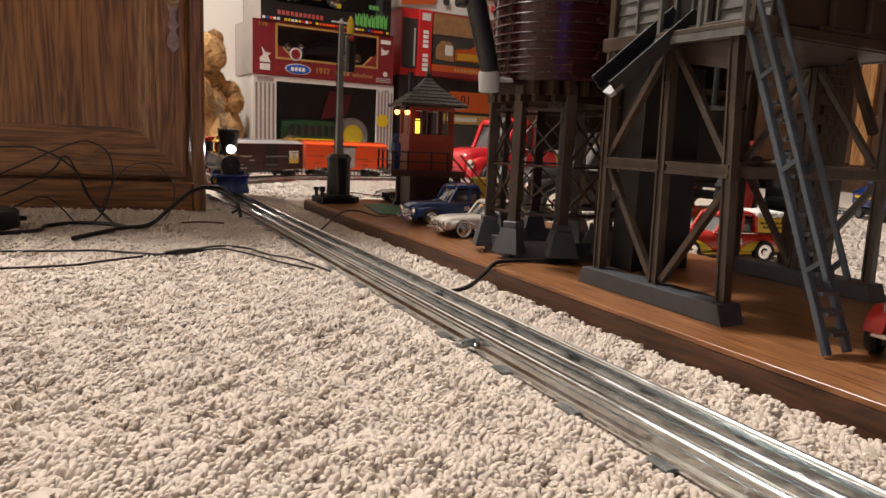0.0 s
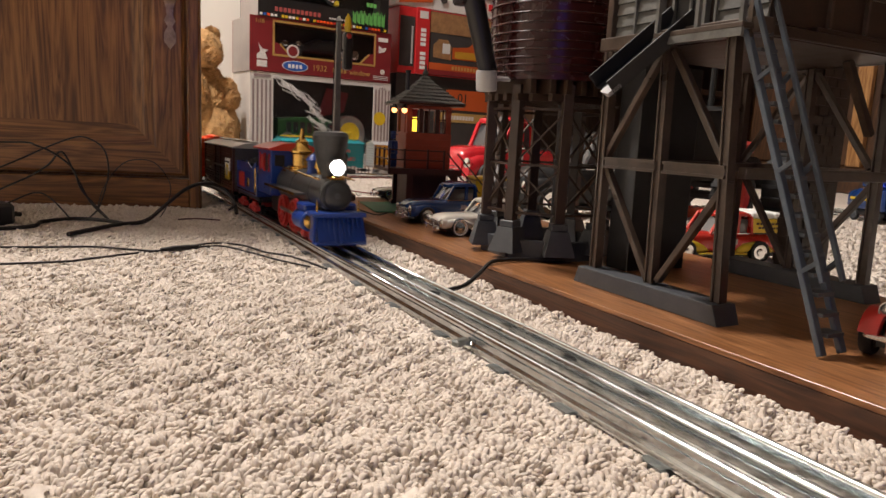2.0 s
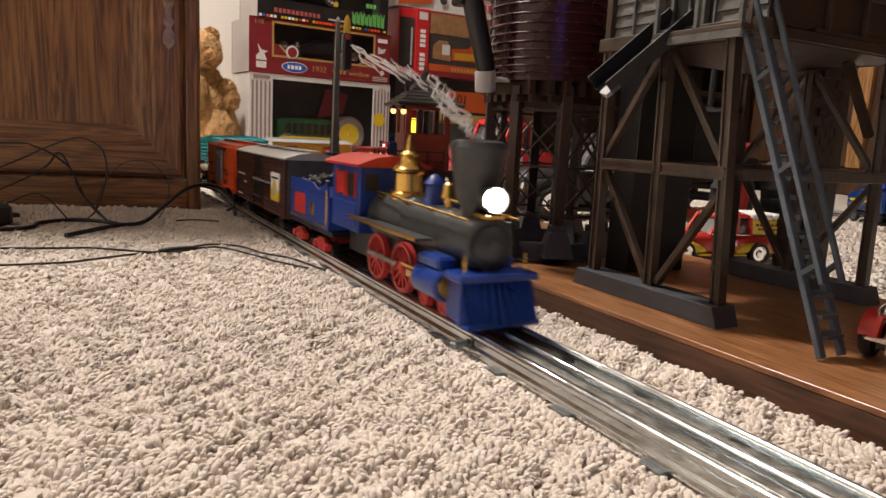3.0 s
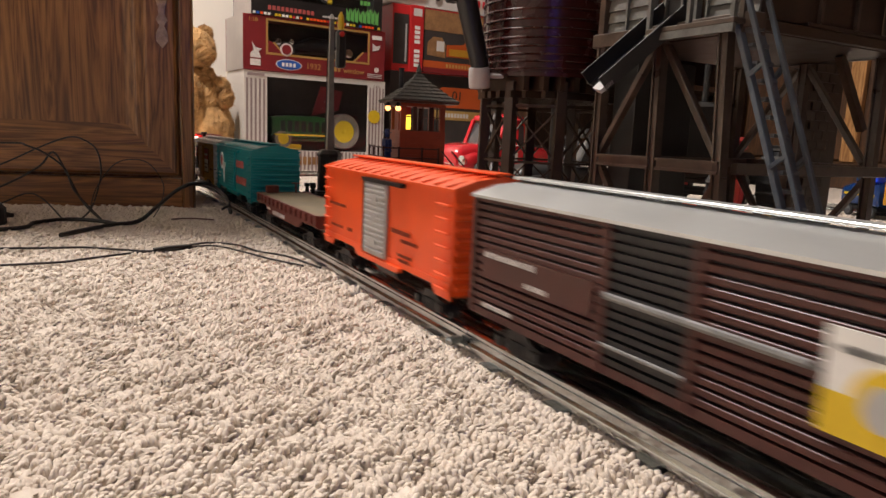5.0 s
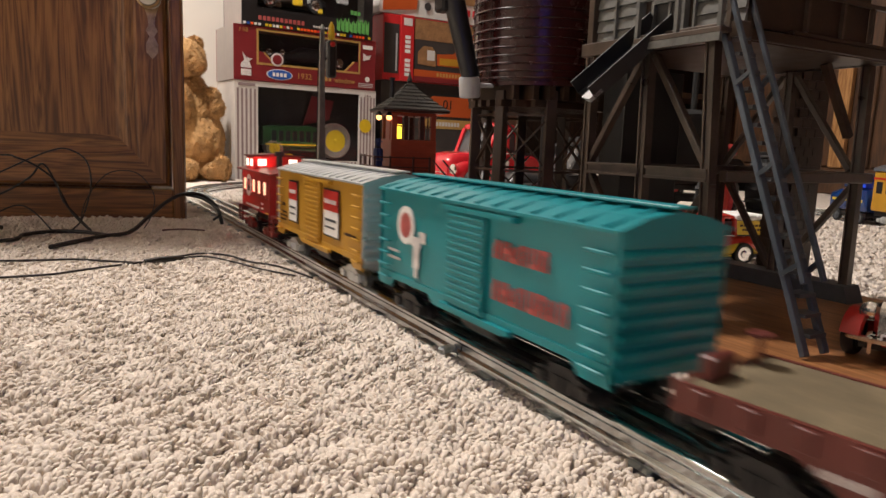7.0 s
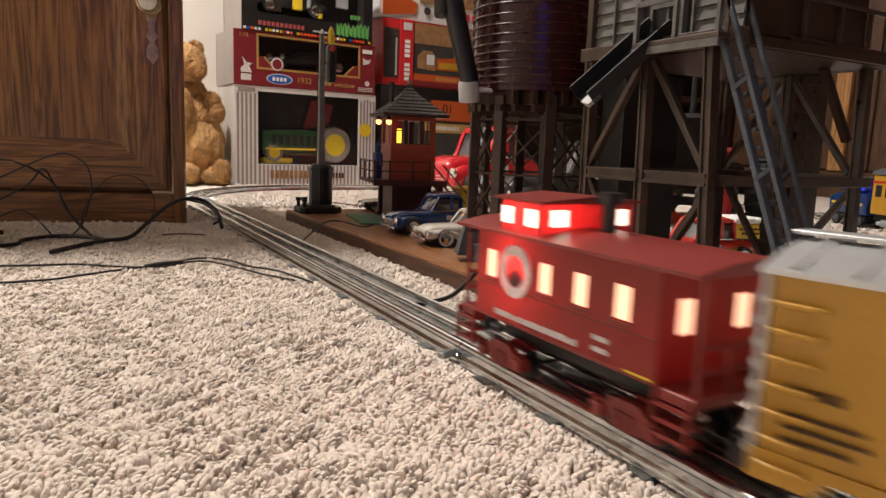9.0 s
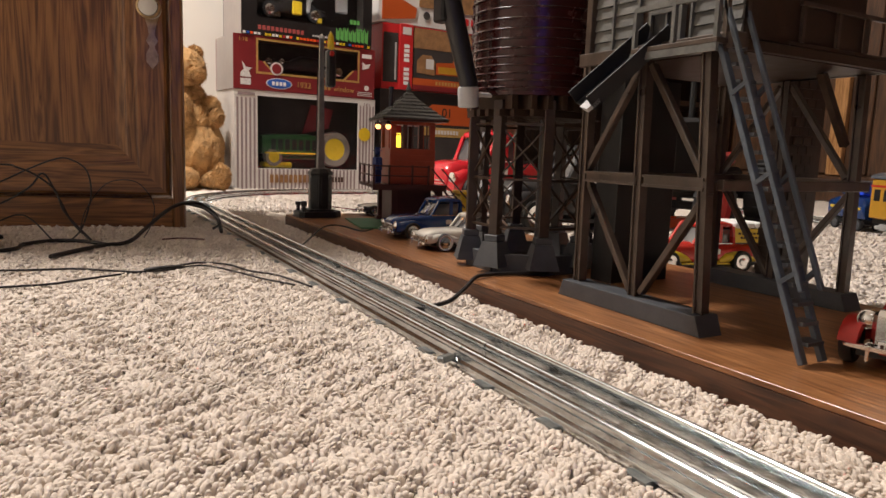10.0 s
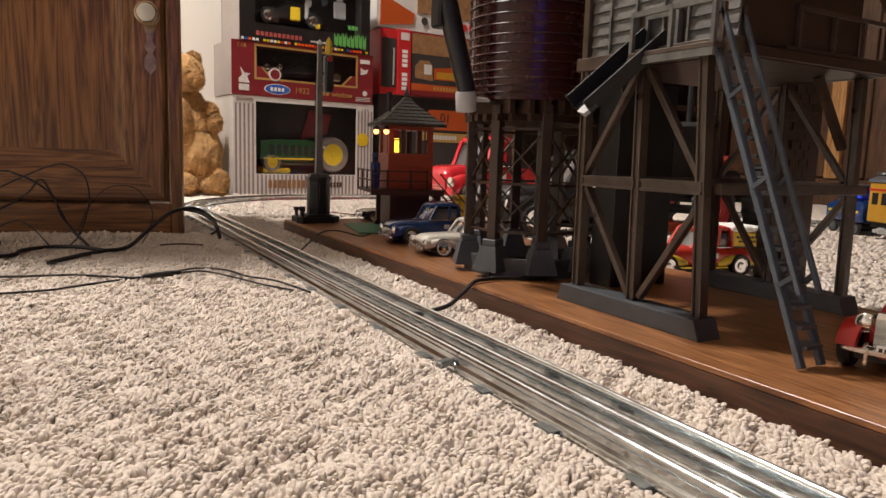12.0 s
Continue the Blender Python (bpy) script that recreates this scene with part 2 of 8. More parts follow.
def part(name, bm, material, parent, label="", smooth=False):
    me = bpy.data.meshes.new(name)
    bmesh.ops.recalc_face_normals(bm, faces=bm.faces)
    bm.to_mesh(me)
    bm.free()
    for mm in material if isinstance(material, (list, tuple)) else (material,):
        me.materials.append(mm)
    if smooth:
        me.shade_smooth()
        me.set_sharp_from_angle(angle=radians(35))
    ob = new(name, me)
    ob.parent = parent
    if label:
        ob["label"] = label
    return ob


def solo(name, bm, material, label, category, group="", kind="", m=None, smooth=False):
    ob = part(name, bm, material, None, "", smooth)
    if m is not None:
        ob.matrix_basis = m
    return tagged(ob, label, category, group, kind)


def B():
    return bmesh.new()


def box(bm, x0, x1, y0, y1, z0, z1, bevel=0.0, m=None, mi=0):
    vs = [bm.verts.new((x, y, z)) for x in (x0, x1) for y in (y0, y1) for z in (z0, z1)]
    if m is not None:
        for v in vs:
            v.co = m @ v.co
    idx = ((0, 1, 3, 2), (4, 6, 7, 5), (0, 4, 5, 1), (2, 3, 7, 6), (0, 2, 6, 4), (1, 5, 7, 3))
    fs = [bm.faces.new([vs[i] for i in f]) for f in idx]
    for f in fs:
        f.material_index = mi
    if bevel:
        es = list({e for f in fs for e in f.edges})
        bmesh.ops.bevel(bm, geom=es, offset=bevel, segments=1, affect="EDGES", profile=0.7)
    return bm


def frame_to(p0, p1):
    d = Vector(p1) - Vector(p0)
    return Matrix.Translation(p0) @ d.to_track_quat("Z", "X").to_matrix().to_4x4(), d.length


def beam(bm, p0, p1, w, h=None, bevel=0.0):
    m, n = frame_to(p0, p1)
    h = h or w
    return box(bm, -w / 2, w / 2, -h / 2, h / 2, 0, n, bevel, m)


def lathe(bm, prof, m=None, seg=24, cap=True):
    """Turn (radius, height) pairs round z."""
    rings = []
    for r, z in prof:
        ring = []
        for k in range(seg):
            a = 2 * pi * k / seg
            v = Vector((r * cos(a), r * sin(a), z))
            ring.append(bm.verts.new(m @ v if m is not None else v))
        rings.append(ring)
    for a, b in zip(rings, rings[1:]):
        for k in range(seg):
            bm.faces.new((a[k], a[(k + 1) % seg], b[(k + 1) % seg], b[k]))
    if cap:
        bm.faces.new(rings[0][::-1])
        bm.faces.new(rings[-1])
    return bm


def rod(bm, p0, p1, r, r1=None, seg=8):
    m, n = frame_to(p0, p1)
    return lathe(bm, [(r, 0), (r1 if r1 is not None else r, n)], m, seg)


def tube(bm, pts, r, seg=6):
    """A round cord along points."""
    pts = [Vector(p) for p in pts]
    rings = []
    for i, p in enumerate(pts):
        d = (pts[min(i + 1, len(pts) - 1)] - pts[max(i - 1, 0)]).normalized()
        up = Vector((0, 0, 1)) if abs(d.z) < 0.9 else Vector((1, 0, 0))
        u = d.cross(up).normalized()
        w = u.cross(d)
        rings.append([bm.verts.new(p + r * (cos(2 * pi * k / seg) * u + sin(2 * pi * k / seg) * w)) for k in range(seg)])
    for a, b in zip(rings, rings[1:]):
        for k in range(seg):
            bm.faces.new((a[k], a[(k + 1) % seg], b[(k + 1) % seg], b[k]))
    bm.faces.new(rings[0][::-1])
    bm.faces.new(rings[-1])
    return bm


def prism(bm, pts, y0, y1, m=None, bevel=0.0):
    """A flat outline in x and z, drawn out from y0 to y1."""
    a = [bm.verts.new((x, y0, z)) for x, z in pts]
    b = [bm.verts.new((x, y1, z)) for x, z in pts]
    if m is not None:
        for v in a + b:
            v.co = m @ v.co
    n = len(pts)
    fs = [bm.faces.new(a), bm.faces.new(b[::-1])]
    for i in range(n):
        fs.append(bm.faces.new((a[i], b[i], b[(i + 1) % n], a[(i + 1) % n])))
    if bevel:
        es = list({e for f in fs[:2] for e in f.edges})
        bmesh.ops.bevel(bm, geom=es, offset=bevel, segments=2, affect="EDGES", profile=0.6)
    return bm


def loft(bm, secs, seg=20, power=4.0):
    """A rounded body along x from sections (x, half width, low z, high z)."""
    rings = []
    for x, hw, z0, z1 in secs:
        ring = []
        for k in range(seg):
            a = 2 * pi * (k + 0.5) / seg
            c, s = cos(a), sin(a)
            q = (abs(c) ** power + abs(s) ** power) ** (-1 / power)
            ring.append(bm.verts.new((x, hw * c * q, (z0 + z1) / 2 + (z1 - z0) / 2 * s * q)))
        rings.append(ring)
    for a, b in zip(rings, rings[1:]):
        for k in range(seg):
            bm.faces.new((a[k], a[(k + 1) % seg], b[(k + 1) % seg], b[k]))
    bm.faces.new(rings[0][::-1])
    bm.faces.new(rings[-1])
    return bm


def ball(bm, c, rx, ry=None, rz=None, seg=14, rough=0.0, seed=0):
    ry, rz = ry or rx, rz or rx
    got = bmesh.ops.create_icosphere(bm, subdivisions=3 if seg > 10 else 2, radius=1.0)
    for v in got["verts"]:
        k = 1 + rough * noise.noise(v.co * 3.0 + Vector((seed, 0, 0)))
        v.co = Vector(c) + Vector((v.co.x * rx, v.co.y * ry, v.co.z * rz)) * k
    return bm


def lettering(name, words, size, material, parent, m, depth=0.0004):
    cu = bpy.data.curves.new(name, "FONT")
    cu.body, cu.size, cu.extrude, cu.align_x, cu.align_y = words, size, depth, "CENTER", "CENTER"
    tmp = bpy.data.objects.new(name, cu)
    scene.collection.objects.link(tmp)
    me = bpy.data.meshes.new_from_object(tmp.evaluated_get(bpy.context.evaluated_depsgraph_get()))
    bpy.data.objects.remove(tmp)
    me.materials.clear()
    me.materials.append(material)
    ob = new(name, me)
    ob.parent, ob.matrix_basis = parent, m
    return ob


# ---- the room ----
RAILTOP = 0.013
XT = 0.225
ROOM = (-2.2, 2.45, -2.2, 2.30, 2.36)


def room():
    x0, x1, y0, y1, h = ROOM
    solo("ceiling", box(B(), x0 - 0.1, x1 + 0.1, y0 - 0.1, y1 + 0.1, h, h + 0.1), PLASTER, "white plaster ceiling", "ceiling", kind="structure")
    solo("wall_north", box(B(), x0 - 0.1, x1 + 0.1, y1, y1 + 0.1, -0.02, h), PLASTER, "white painted plaster wall behind the toys", "wall", kind="structure")
    # unseen wall, given dark panelling to throw less light back
    solo("unseen_wall_south", box(B(), x0 - 0.1, x1 + 0.1, y0 - 0.1, y0, -0.02, h), PANEL, "oak-brown panelled wall", "wall", kind="structure")
    solo("wall_west", box(B(), x0 - 0.1, x0, y0, y1, -0.02, h), PLASTER, "white painted plaster wall", "wall", kind="structure")
    w = solo("wall_east", box(B(), x1, x1 + 0.1, y0, y1, -0.02, h), PANEL, "oak-brown panelled wall", "wall", kind="structure")
    for k in range(15):
        y = -2.1 + k * 0.29
        part("panel", box(B(), x1 - 0.012, x1 - 0.002, y, y + 0.28, 0.1, h - 0.01, 0.003), PANEL, w)
    solo("baseboard", box(B(), x1 - 0.03, x1 - 0.014, y0, y1, 0.0, 0.095, 0.004), PANEL, "brown wooden baseboard along the wall", "baseboard", kind="structure")
    # lit strip of the panelled wall, its brightness put into the wood
    solo("trim", box(B(), x1 - 0.040, x1 - 0.0125, 1.455, 1.508, 0.096, h - 0.02, 0.004), LITWOOD, "oak trim board on the panelled wall, coloured pale as if lit", "trim", kind="structure")
    # dark backdrop added behind the towers, built in the form of a bookcase
    f = thing("bookcase", "dark stained wooden bookcase added against the wall as a dark backdrop", "bookcase", m=pose(1.36, 1.93, 0))
    part("side", box(B(), 0, 0.02, 0, 0.36, 0, 1.3, 0.002), DARKWOOD, f)
    part("side", box(B(), 1.03, 1.05, 0, 0.36, 0, 1.3, 0.002), DARKWOOD, f)
    part("back", box(B(), 0.0205, 1.0295, 0.34, 0.36, 0, 1.3), DARKWOOD, f)
    for k in range(5):
        part("shelf", box(B(), 0.0205, 1.0295, 0.002, 0.3395, 0.04 + 0.30 * k, 0.06 + 0.30 * k, 0.002), DARKWOOD, f)
    tv = thing("television", "television with a glowing blue screen on a dark stand", "television", m=pose(-0.62, -1.15, 0, 0, 0, -30))
    part("stand", box(B(), -0.40, 0.40, -0.45, -0.05, 0, 0.45, 0.004), DARKWOOD, tv)
    part("case", box(B(), -0.36, 0.36, -0.30, -0.24, 0.452, 0.90, 0.006), BLACK, tv)
    part("screen", box(B(), -0.20, 0.20, -0.2398, -0.238, 0.48, 0.88), SCREEN, tv, "glowing blue screen")
    lamp = thing("ceiling_lamp", "round white glowing ceiling lamp", "lamp", m=pose(-0.20, 1.52, h))
    part("rim", lathe(B(), [(0.21, -0.001), (0.21, -0.03), (0.19, -0.035)]), OLDBRASS, lamp)
    part("diffuser", lathe(B(), [(0.17, -0.036), (0.12, -0.045), (0.03, -0.05)]), LAMPDISC, lamp)


def carpet():
    """One sheet of cut pile, finest where it lies nearest."""
    def steps(stops):
        out = []
        for a, b, d in stops:
            out += list(np.arange(a, b - d * 0.3, d))
        return np.array(out + [stops[-1][1]])
    xs = steps([(-2.2, -1.0, 0.06), (-1.0, -0.45, 0.012), (-0.45, 1.8, 0.006), (1.8, 2.45, 0.04)])
    ys = steps([(-2.2, 0.0, 0.09), (0.0, 2.05, 0.006), (2.05, 2.3, 0.02)])
    X, Y = np.meshgrid(xs, ys, indexing="ij")

    def wavy(scale, seed):
        r = np.random.RandomState(seed)
        out = np.zeros_like(X)
        for k in range(7):
            a, p, f = r.uniform(0, 2 * pi), r.uniform(0, 2 * pi), scale * r.uniform(0.6, 1.6)
            out += np.sin((X * cos(a) + Y * sin(a)) * f + p)
        return out / 3.0

    wx, wy = X + 0.0013 * wavy(420, 1) + 0.0004 * wavy(1500, 11), Y + 0.0013 * wavy(420, 2) + 0.0004 * wavy(1500, 12)
    n = 512

    def tufts(cell, seed, sharp):
        """Rounded lumps on a jittered grid; the highest of the neighbours wins."""
        r = np.random.RandomState(seed)
        jx, jy, jh, jr = r.rand(n, n), r.rand(n, n), r.rand(n, n), r.rand(n, n)
        ci, cj = np.floor(wx / cell).astype(int), np.floor(wy / cell).astype(int)
        out = np.zeros_like(X)
        for di in (-1, 0, 1):
            for dj in (-1, 0, 1):
                i, j = ci + di, cj + dj
                a, b = i % n, j % n
                px, py = (i + 0.05 + 0.9 * jx[a, b]) * cell, (j + 0.05 + 0.9 * jy[a, b]) * cell
                d = np.hypot(wx - px, wy - py) / (cell * (0.55 + 0.40 * jr[a, b]))
                out = np.maximum(out, (0.35 + 0.65 * jh[a, b]) * np.maximum(0, 1 - d * d) ** sharp)
        return out

    H = tufts(0.0046, 4, 0.5)
    Z = -0.0090 + 0.0084 * H + 0.0030 * tufts(0.0034, 9, 0.5) + 0.0012 * wavy(130, 3) + 0.0008 * wavy(45, 5)
    # the yarn of the pile stands on a lower backing where it is built tuft by tuft
    Z = np.where((X > -0.15) & (X < 1.50) & (Y > 0.09) & (Y < 2.02), Z - 0.0012, Z)
    # the pile is pressed flat under the board and the track
    Z = np.where((X > 0.312) & (X < 0.60) & (Y > 0.05) & (Y < 1.13), np.minimum(Z, -0.004), Z)
    me = bpy.data.meshes.new("carpet")
    nx, ny = X.shape
    co = np.stack([X, Y, Z], -1).reshape(-1, 3).astype(np.float32)
    idx = np.arange(nx * ny).reshape(nx, ny)
    quads = np.stack([idx[:-1, :-1], idx[1:, :-1], idx[1:, 1:], idx[:-1, 1:]], -1).reshape(-1, 4).astype(np.int32)
    me.vertices.add(len(co))
    me.vertices.foreach_set("co", co.ravel())
    me.loops.add(quads.size)
    me.loops.foreach_set("vertex_index", quads.ravel())
    me.polygons.add(len(quads))
    me.polygons.foreach_set("loop_start", np.arange(0, quads.size, 4, dtype=np.int32))
    me.polygons.foreach_set("use_smooth", np.ones(len(quads), dtype=bool))
    me.update(calc_edges=True)
    me.materials.append(CARPET)
    ob = new("floor", me)
    tagged(ob, "cream beige twist-pile carpet with lumpy tufts", "carpet", kind="structure")
    for args in ((-0.10, 0.312, 0.11, 0.34, 0.0023, 6, 0.00150, 1), (-0.12, 0.312, 0.34, 0.60, 0.0025, 4, 0.00165, 2), (-0.13, 0.314, 0.60, 0.90, 0.0030, 4, 0.0020, 3), (-0.15, 0.32, 0.90, 1.34, 0.0042, 4, 0.0024, 4), (0.16, 1.25, 1.34, 2.02, 0.0064, 3, 0.0040, 5), (0.585, 1.50, 0.22, 1.12, 0.0058, 3, 0.0036, 6)):
        yarn(ob, *args)


def yarn(parent, x0, x1, y0, y1, cell, sides, r, seed):
    """Twisted ends of carpet yarn, each a short leaning strand with a rounded tip, in loose clumps."""
    rs = np.random.RandomState(seed)
    gx, gy = np.meshgrid(np.arange(x0, x1, cell), np.arange(y0, y1, cell), indexing="ij")
    x, y = (gx + rs.rand(*gx.shape) * cell).ravel(), (gy + rs.rand(*gy.shape) * cell).ravel()
    c, s = cos(radians(15)), sin(radians(15))
    lx, ly = c * (x - 0.154) - s * (y - 1.097), s * (x - 0.154) + c * (y - 1.097)
    keep = ~((ly > 0.004) & (lx < 0.004)) & ~((x > 0.312) & (x < 0.585) & (y < 1.135))
    x, y = x[keep], y[keep]
    n = len(x)

    def field(scale, k):
        q = np.random.RandomState(50 + k)
        out = np.zeros(n)
        for _ in range(6):
            a, p, f = q.uniform(0, 2 * pi), q.uniform(0, 2 * pi), scale * q.uniform(0.6, 1.6)
            out += np.sin((x * cos(a) + y * sin(a)) * f + p)
        return out / 2.4

    lean, turn = 0.0010 + 0.0026 * rs.rand(n), 1.9 * field(190, 1) + 0.9 * field(500, 2) + rs.uniform(-1.0, 1.0, n)
    tip = 0.0010 + 0.0013 * field(360, 3) + 0.0008 * field(110, 4) + rs.uniform(-0.0010, 0.0008, n)
    # pressed down under the track, a little proud between its rails
    arc = np.abs(np.hypot(x - XT - CR, y - YA) - CR)
    off = np.where(y < YA, np.abs(x - XT), np.where(x < XT + CR, arc, np.abs(y - YA - CR)))
    off = np.minimum(off, np.where(y < YA, np.abs(x - XR), 1.0))
    near = off < 0.0285
    between = np.abs(off - 0.009) < 0.0035
    tip = np.where(near, np.where(between, np.minimum(tip + 0.0010, 0.0024), np.minimum(tip, -0.0008)), tip)
    lean = np.where(near, lean * 0.4, lean)
    rad = r * rs.uniform(0.78, 1.25, n)
    spin = rs.uniform(0, 2 * pi, n)
    base = -0.0045
    rings = ((0.0, 0.95), (0.45, 1.05), (0.75, 1.10), (0.96, 0.76))
    co = np.zeros((n, len(rings) * sides + 1, 3), dtype=np.float32)
    for i, (h, w) in enumerate(rings):
        px, py = x + lean * np.cos(turn) * h ** 2, y + lean * np.sin(turn) * h ** 2
        for k in range(sides):
            a = spin + 2 * pi * k / sides + 1.5 * h
            rr = rad * w * (1.0 if k % 2 else 0.80)
            co[:, i * sides + k] = np.stack([px + rr * np.cos(a), py + rr * np.sin(a), base + (tip - base) * h], -1)
    co[:, -1] = np.stack([x + lean * np.cos(turn), y + lean * np.sin(turn), tip], -1)
    quads, tris = [], []
    for i in range(len(rings) - 1):
        for k in range(sides):
            quads.append((i * sides + k, i * sides + (k + 1) % sides, (i + 1) * sides + (k + 1) % sides, (i + 1) * sides + k))
    top, last = (len(rings) - 1) * sides, len(rings) * sides
    for k in range(sides):
        tris.append((top + k, top + (k + 1) % sides, last))
    off = (np.arange(n) * (last + 1))[:, None, None]
    loops = np.concatenate([(np.array(quads)[None] + off).ravel(), (np.array(tris)[None] + off).ravel()]).astype(np.int32)
    nq, nt = n * len(quads), n * len(tris)
    starts = np.concatenate([np.arange(nq) * 4, nq * 4 + np.arange(nt) * 3]).astype(np.int32)
    me = bpy.data.meshes.new("carpet_pile")
    me.vertices.add(n * (last + 1))
    me.vertices.foreach_set("co", co.ravel())
    me.loops.add(len(loops))
    me.loops.foreach_set("vertex_index", loops)
    me.polygons.add(nq + nt)
    me.polygons.foreach_set("loop_start", starts)
    me.polygons.foreach_set("use_smooth", np.ones(nq + nt, dtype=bool))
    me.update(calc_edges=True)
    me.materials.append(CARPET)
    ob = new("carpet_pile", me)
    ob.parent = parent
    tagged(ob, kind="stuff")


# ---- the track: an oval loop, u runs the way the train goes ----
CR = 0.39
YA, YB = 1.43, 0.10          # ends of the long straights
XR = 1.50                    # the far straight
Q = CR * pi / 2
TOPLEN = XR - XT - 2 * CR
LOOP = 2 * (YA - YB) + 2 * TOPLEN + 4 * Q


def on_track(u):
    """Place and heading of the track's centre line; on the near straight u = -y."""
    s = (u + YA) % LOOP
    a = YA - YB
    if s < a:
        return Vector((XT, YA - s)), -pi / 2
    s -= a
    if s < Q:
        f = s / CR
        return Vector((XT + CR - CR * cos(f), YB - CR * sin(f))), -pi / 2 + f
    s -= Q
    if s < TOPLEN:
        return Vector((XT + CR + s, YB - CR)), 0.0
    s -= TOPLEN
    if s < Q:
        f = s / CR
        return Vector((XR - CR + CR * sin(f), YB - CR * cos(f))), f
    s -= Q
    if s < a:
        return Vector((XR, YB + s)), pi / 2
    s -= a
    if s < Q:
        f = s / CR
        return Vector((XR - CR + CR * cos(f), YA + CR * sin(f))), pi / 2 + f
    s -= Q
    if s < TOPLEN:
        return Vector((XR - CR - s, YA + CR)), pi
    s -= TOPLEN
    f = s / CR
    return Vector((XT + CR - CR * sin(f), YA + CR * cos(f))), pi + f


def rail_section():
    """Tubular rail: round head on a web with a flanged foot."""
    pts = []
    for k in range(9):
        a = radians(-50 + 280 * k / 8)
        pts.append((0.0023 * cos(a), RAILTOP - 0.0023 + 0.0023 * sin(a)))
    return pts + [(-0.0007, RAILTOP - 0.0050), (-0.0009, 0.0046), (-0.0026, 0.0030), (-0.0029, 0.0038), (-0.0034, 0.0038), (-0.0037, 0.0030), (-0.0037, 0.0004), (0.0037, 0.0004), (0.0037, 0.0030), (0.0034, 0.0038), (0.0029, 0.0038), (0.0026, 0.0030), (0.0009, 0.0046), (0.0007, RAILTOP - 0.0050)]


def track():
    sect = rail_section()
    pieces = [(-YA, -YA + 0.255), (-YA + 0.256, -YA + 0.51), (-YA + 0.511, -0.665), (-0.664, -0.345), (-0.344, -0.1)]
    u = -0.099
    while u < LOOP - YA - 0.01:
        v = min(u + 0.30, LOOP - YA - 0.001)
        pieces.append((u, v))
        u = v + 0.001
    for a, b in pieces:
        p, h = on_track((a + b) / 2)
        t = thing("track_section", "three-rail tinplate toy railway track lying on carpet", "track", "track sections of the loop", pose(p.x, p.y, 0))
        curved = abs(on_track(a + 0.001)[1] - on_track(b - 0.001)[1]) > 0.01
        n = 14 if curved else 2
        for off in (-0.018, 0.0, 0.018):
            bm = B()
            rings = []
            for k in range(n):
                q, hd = on_track(a + (b - a) * k / (n - 1))
                side = Vector((-sin(hd), cos(hd)))
                rings.append([bm.verts.new((*(q - p + side * (off + sx)), sz)) for sx, sz in sect])
            for r0, r1 in zip(rings, rings[1:]):
                for k in range(len(sect)):
                    bm.faces.new((r0[k], r0[(k + 1) % len(sect)], r1[(k + 1) % len(sect)], r1[k]))
            bm.faces.new(rings[0])
            bm.faces.new(rings[-1][::-1])
            part("rail", bm, RAIL, t, "shiny steel rail", True)
        nt = 4
        for k in range(nt):
            uu = a + (b - a) * (k + 0.5) / nt
            q, hd = on_track(uu)
            m = pose(q.x - p.x, q.y - p.y, 0, 0, 0, math.degrees(hd))
            bm = B()
            prism(bm, [(-0.009, -0.004), (0.009, -0.004), (0.009, -0.0025), (0.0065, 0.0002), (-0.0065, 0.0002), (-0.009, -0.0025)], -0.0255, 0.0255, m)
            part("tie", bm, TIE, t)
            bm = B()
            box(bm, -0.0055, 0.0055, -0.0042, 0.0042, 0.0003, 0.0036, 0, m)
            part("insulator", bm, BLACK, t)


def board():
    b = thing("board", "long varnished walnut-coloured shelf board on the carpet", "board", m=pose(0.318, 0, 0))
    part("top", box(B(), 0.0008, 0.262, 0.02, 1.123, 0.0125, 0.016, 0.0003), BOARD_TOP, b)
    # edge faces carry their shade in a darker wood colour
    part("core", box(B(), 0, 0.262, 0.02, 1.124, -0.006, 0.0122), BOARD_EDGE_SHADED, b, "edge of the board, its shade put into dark brown")


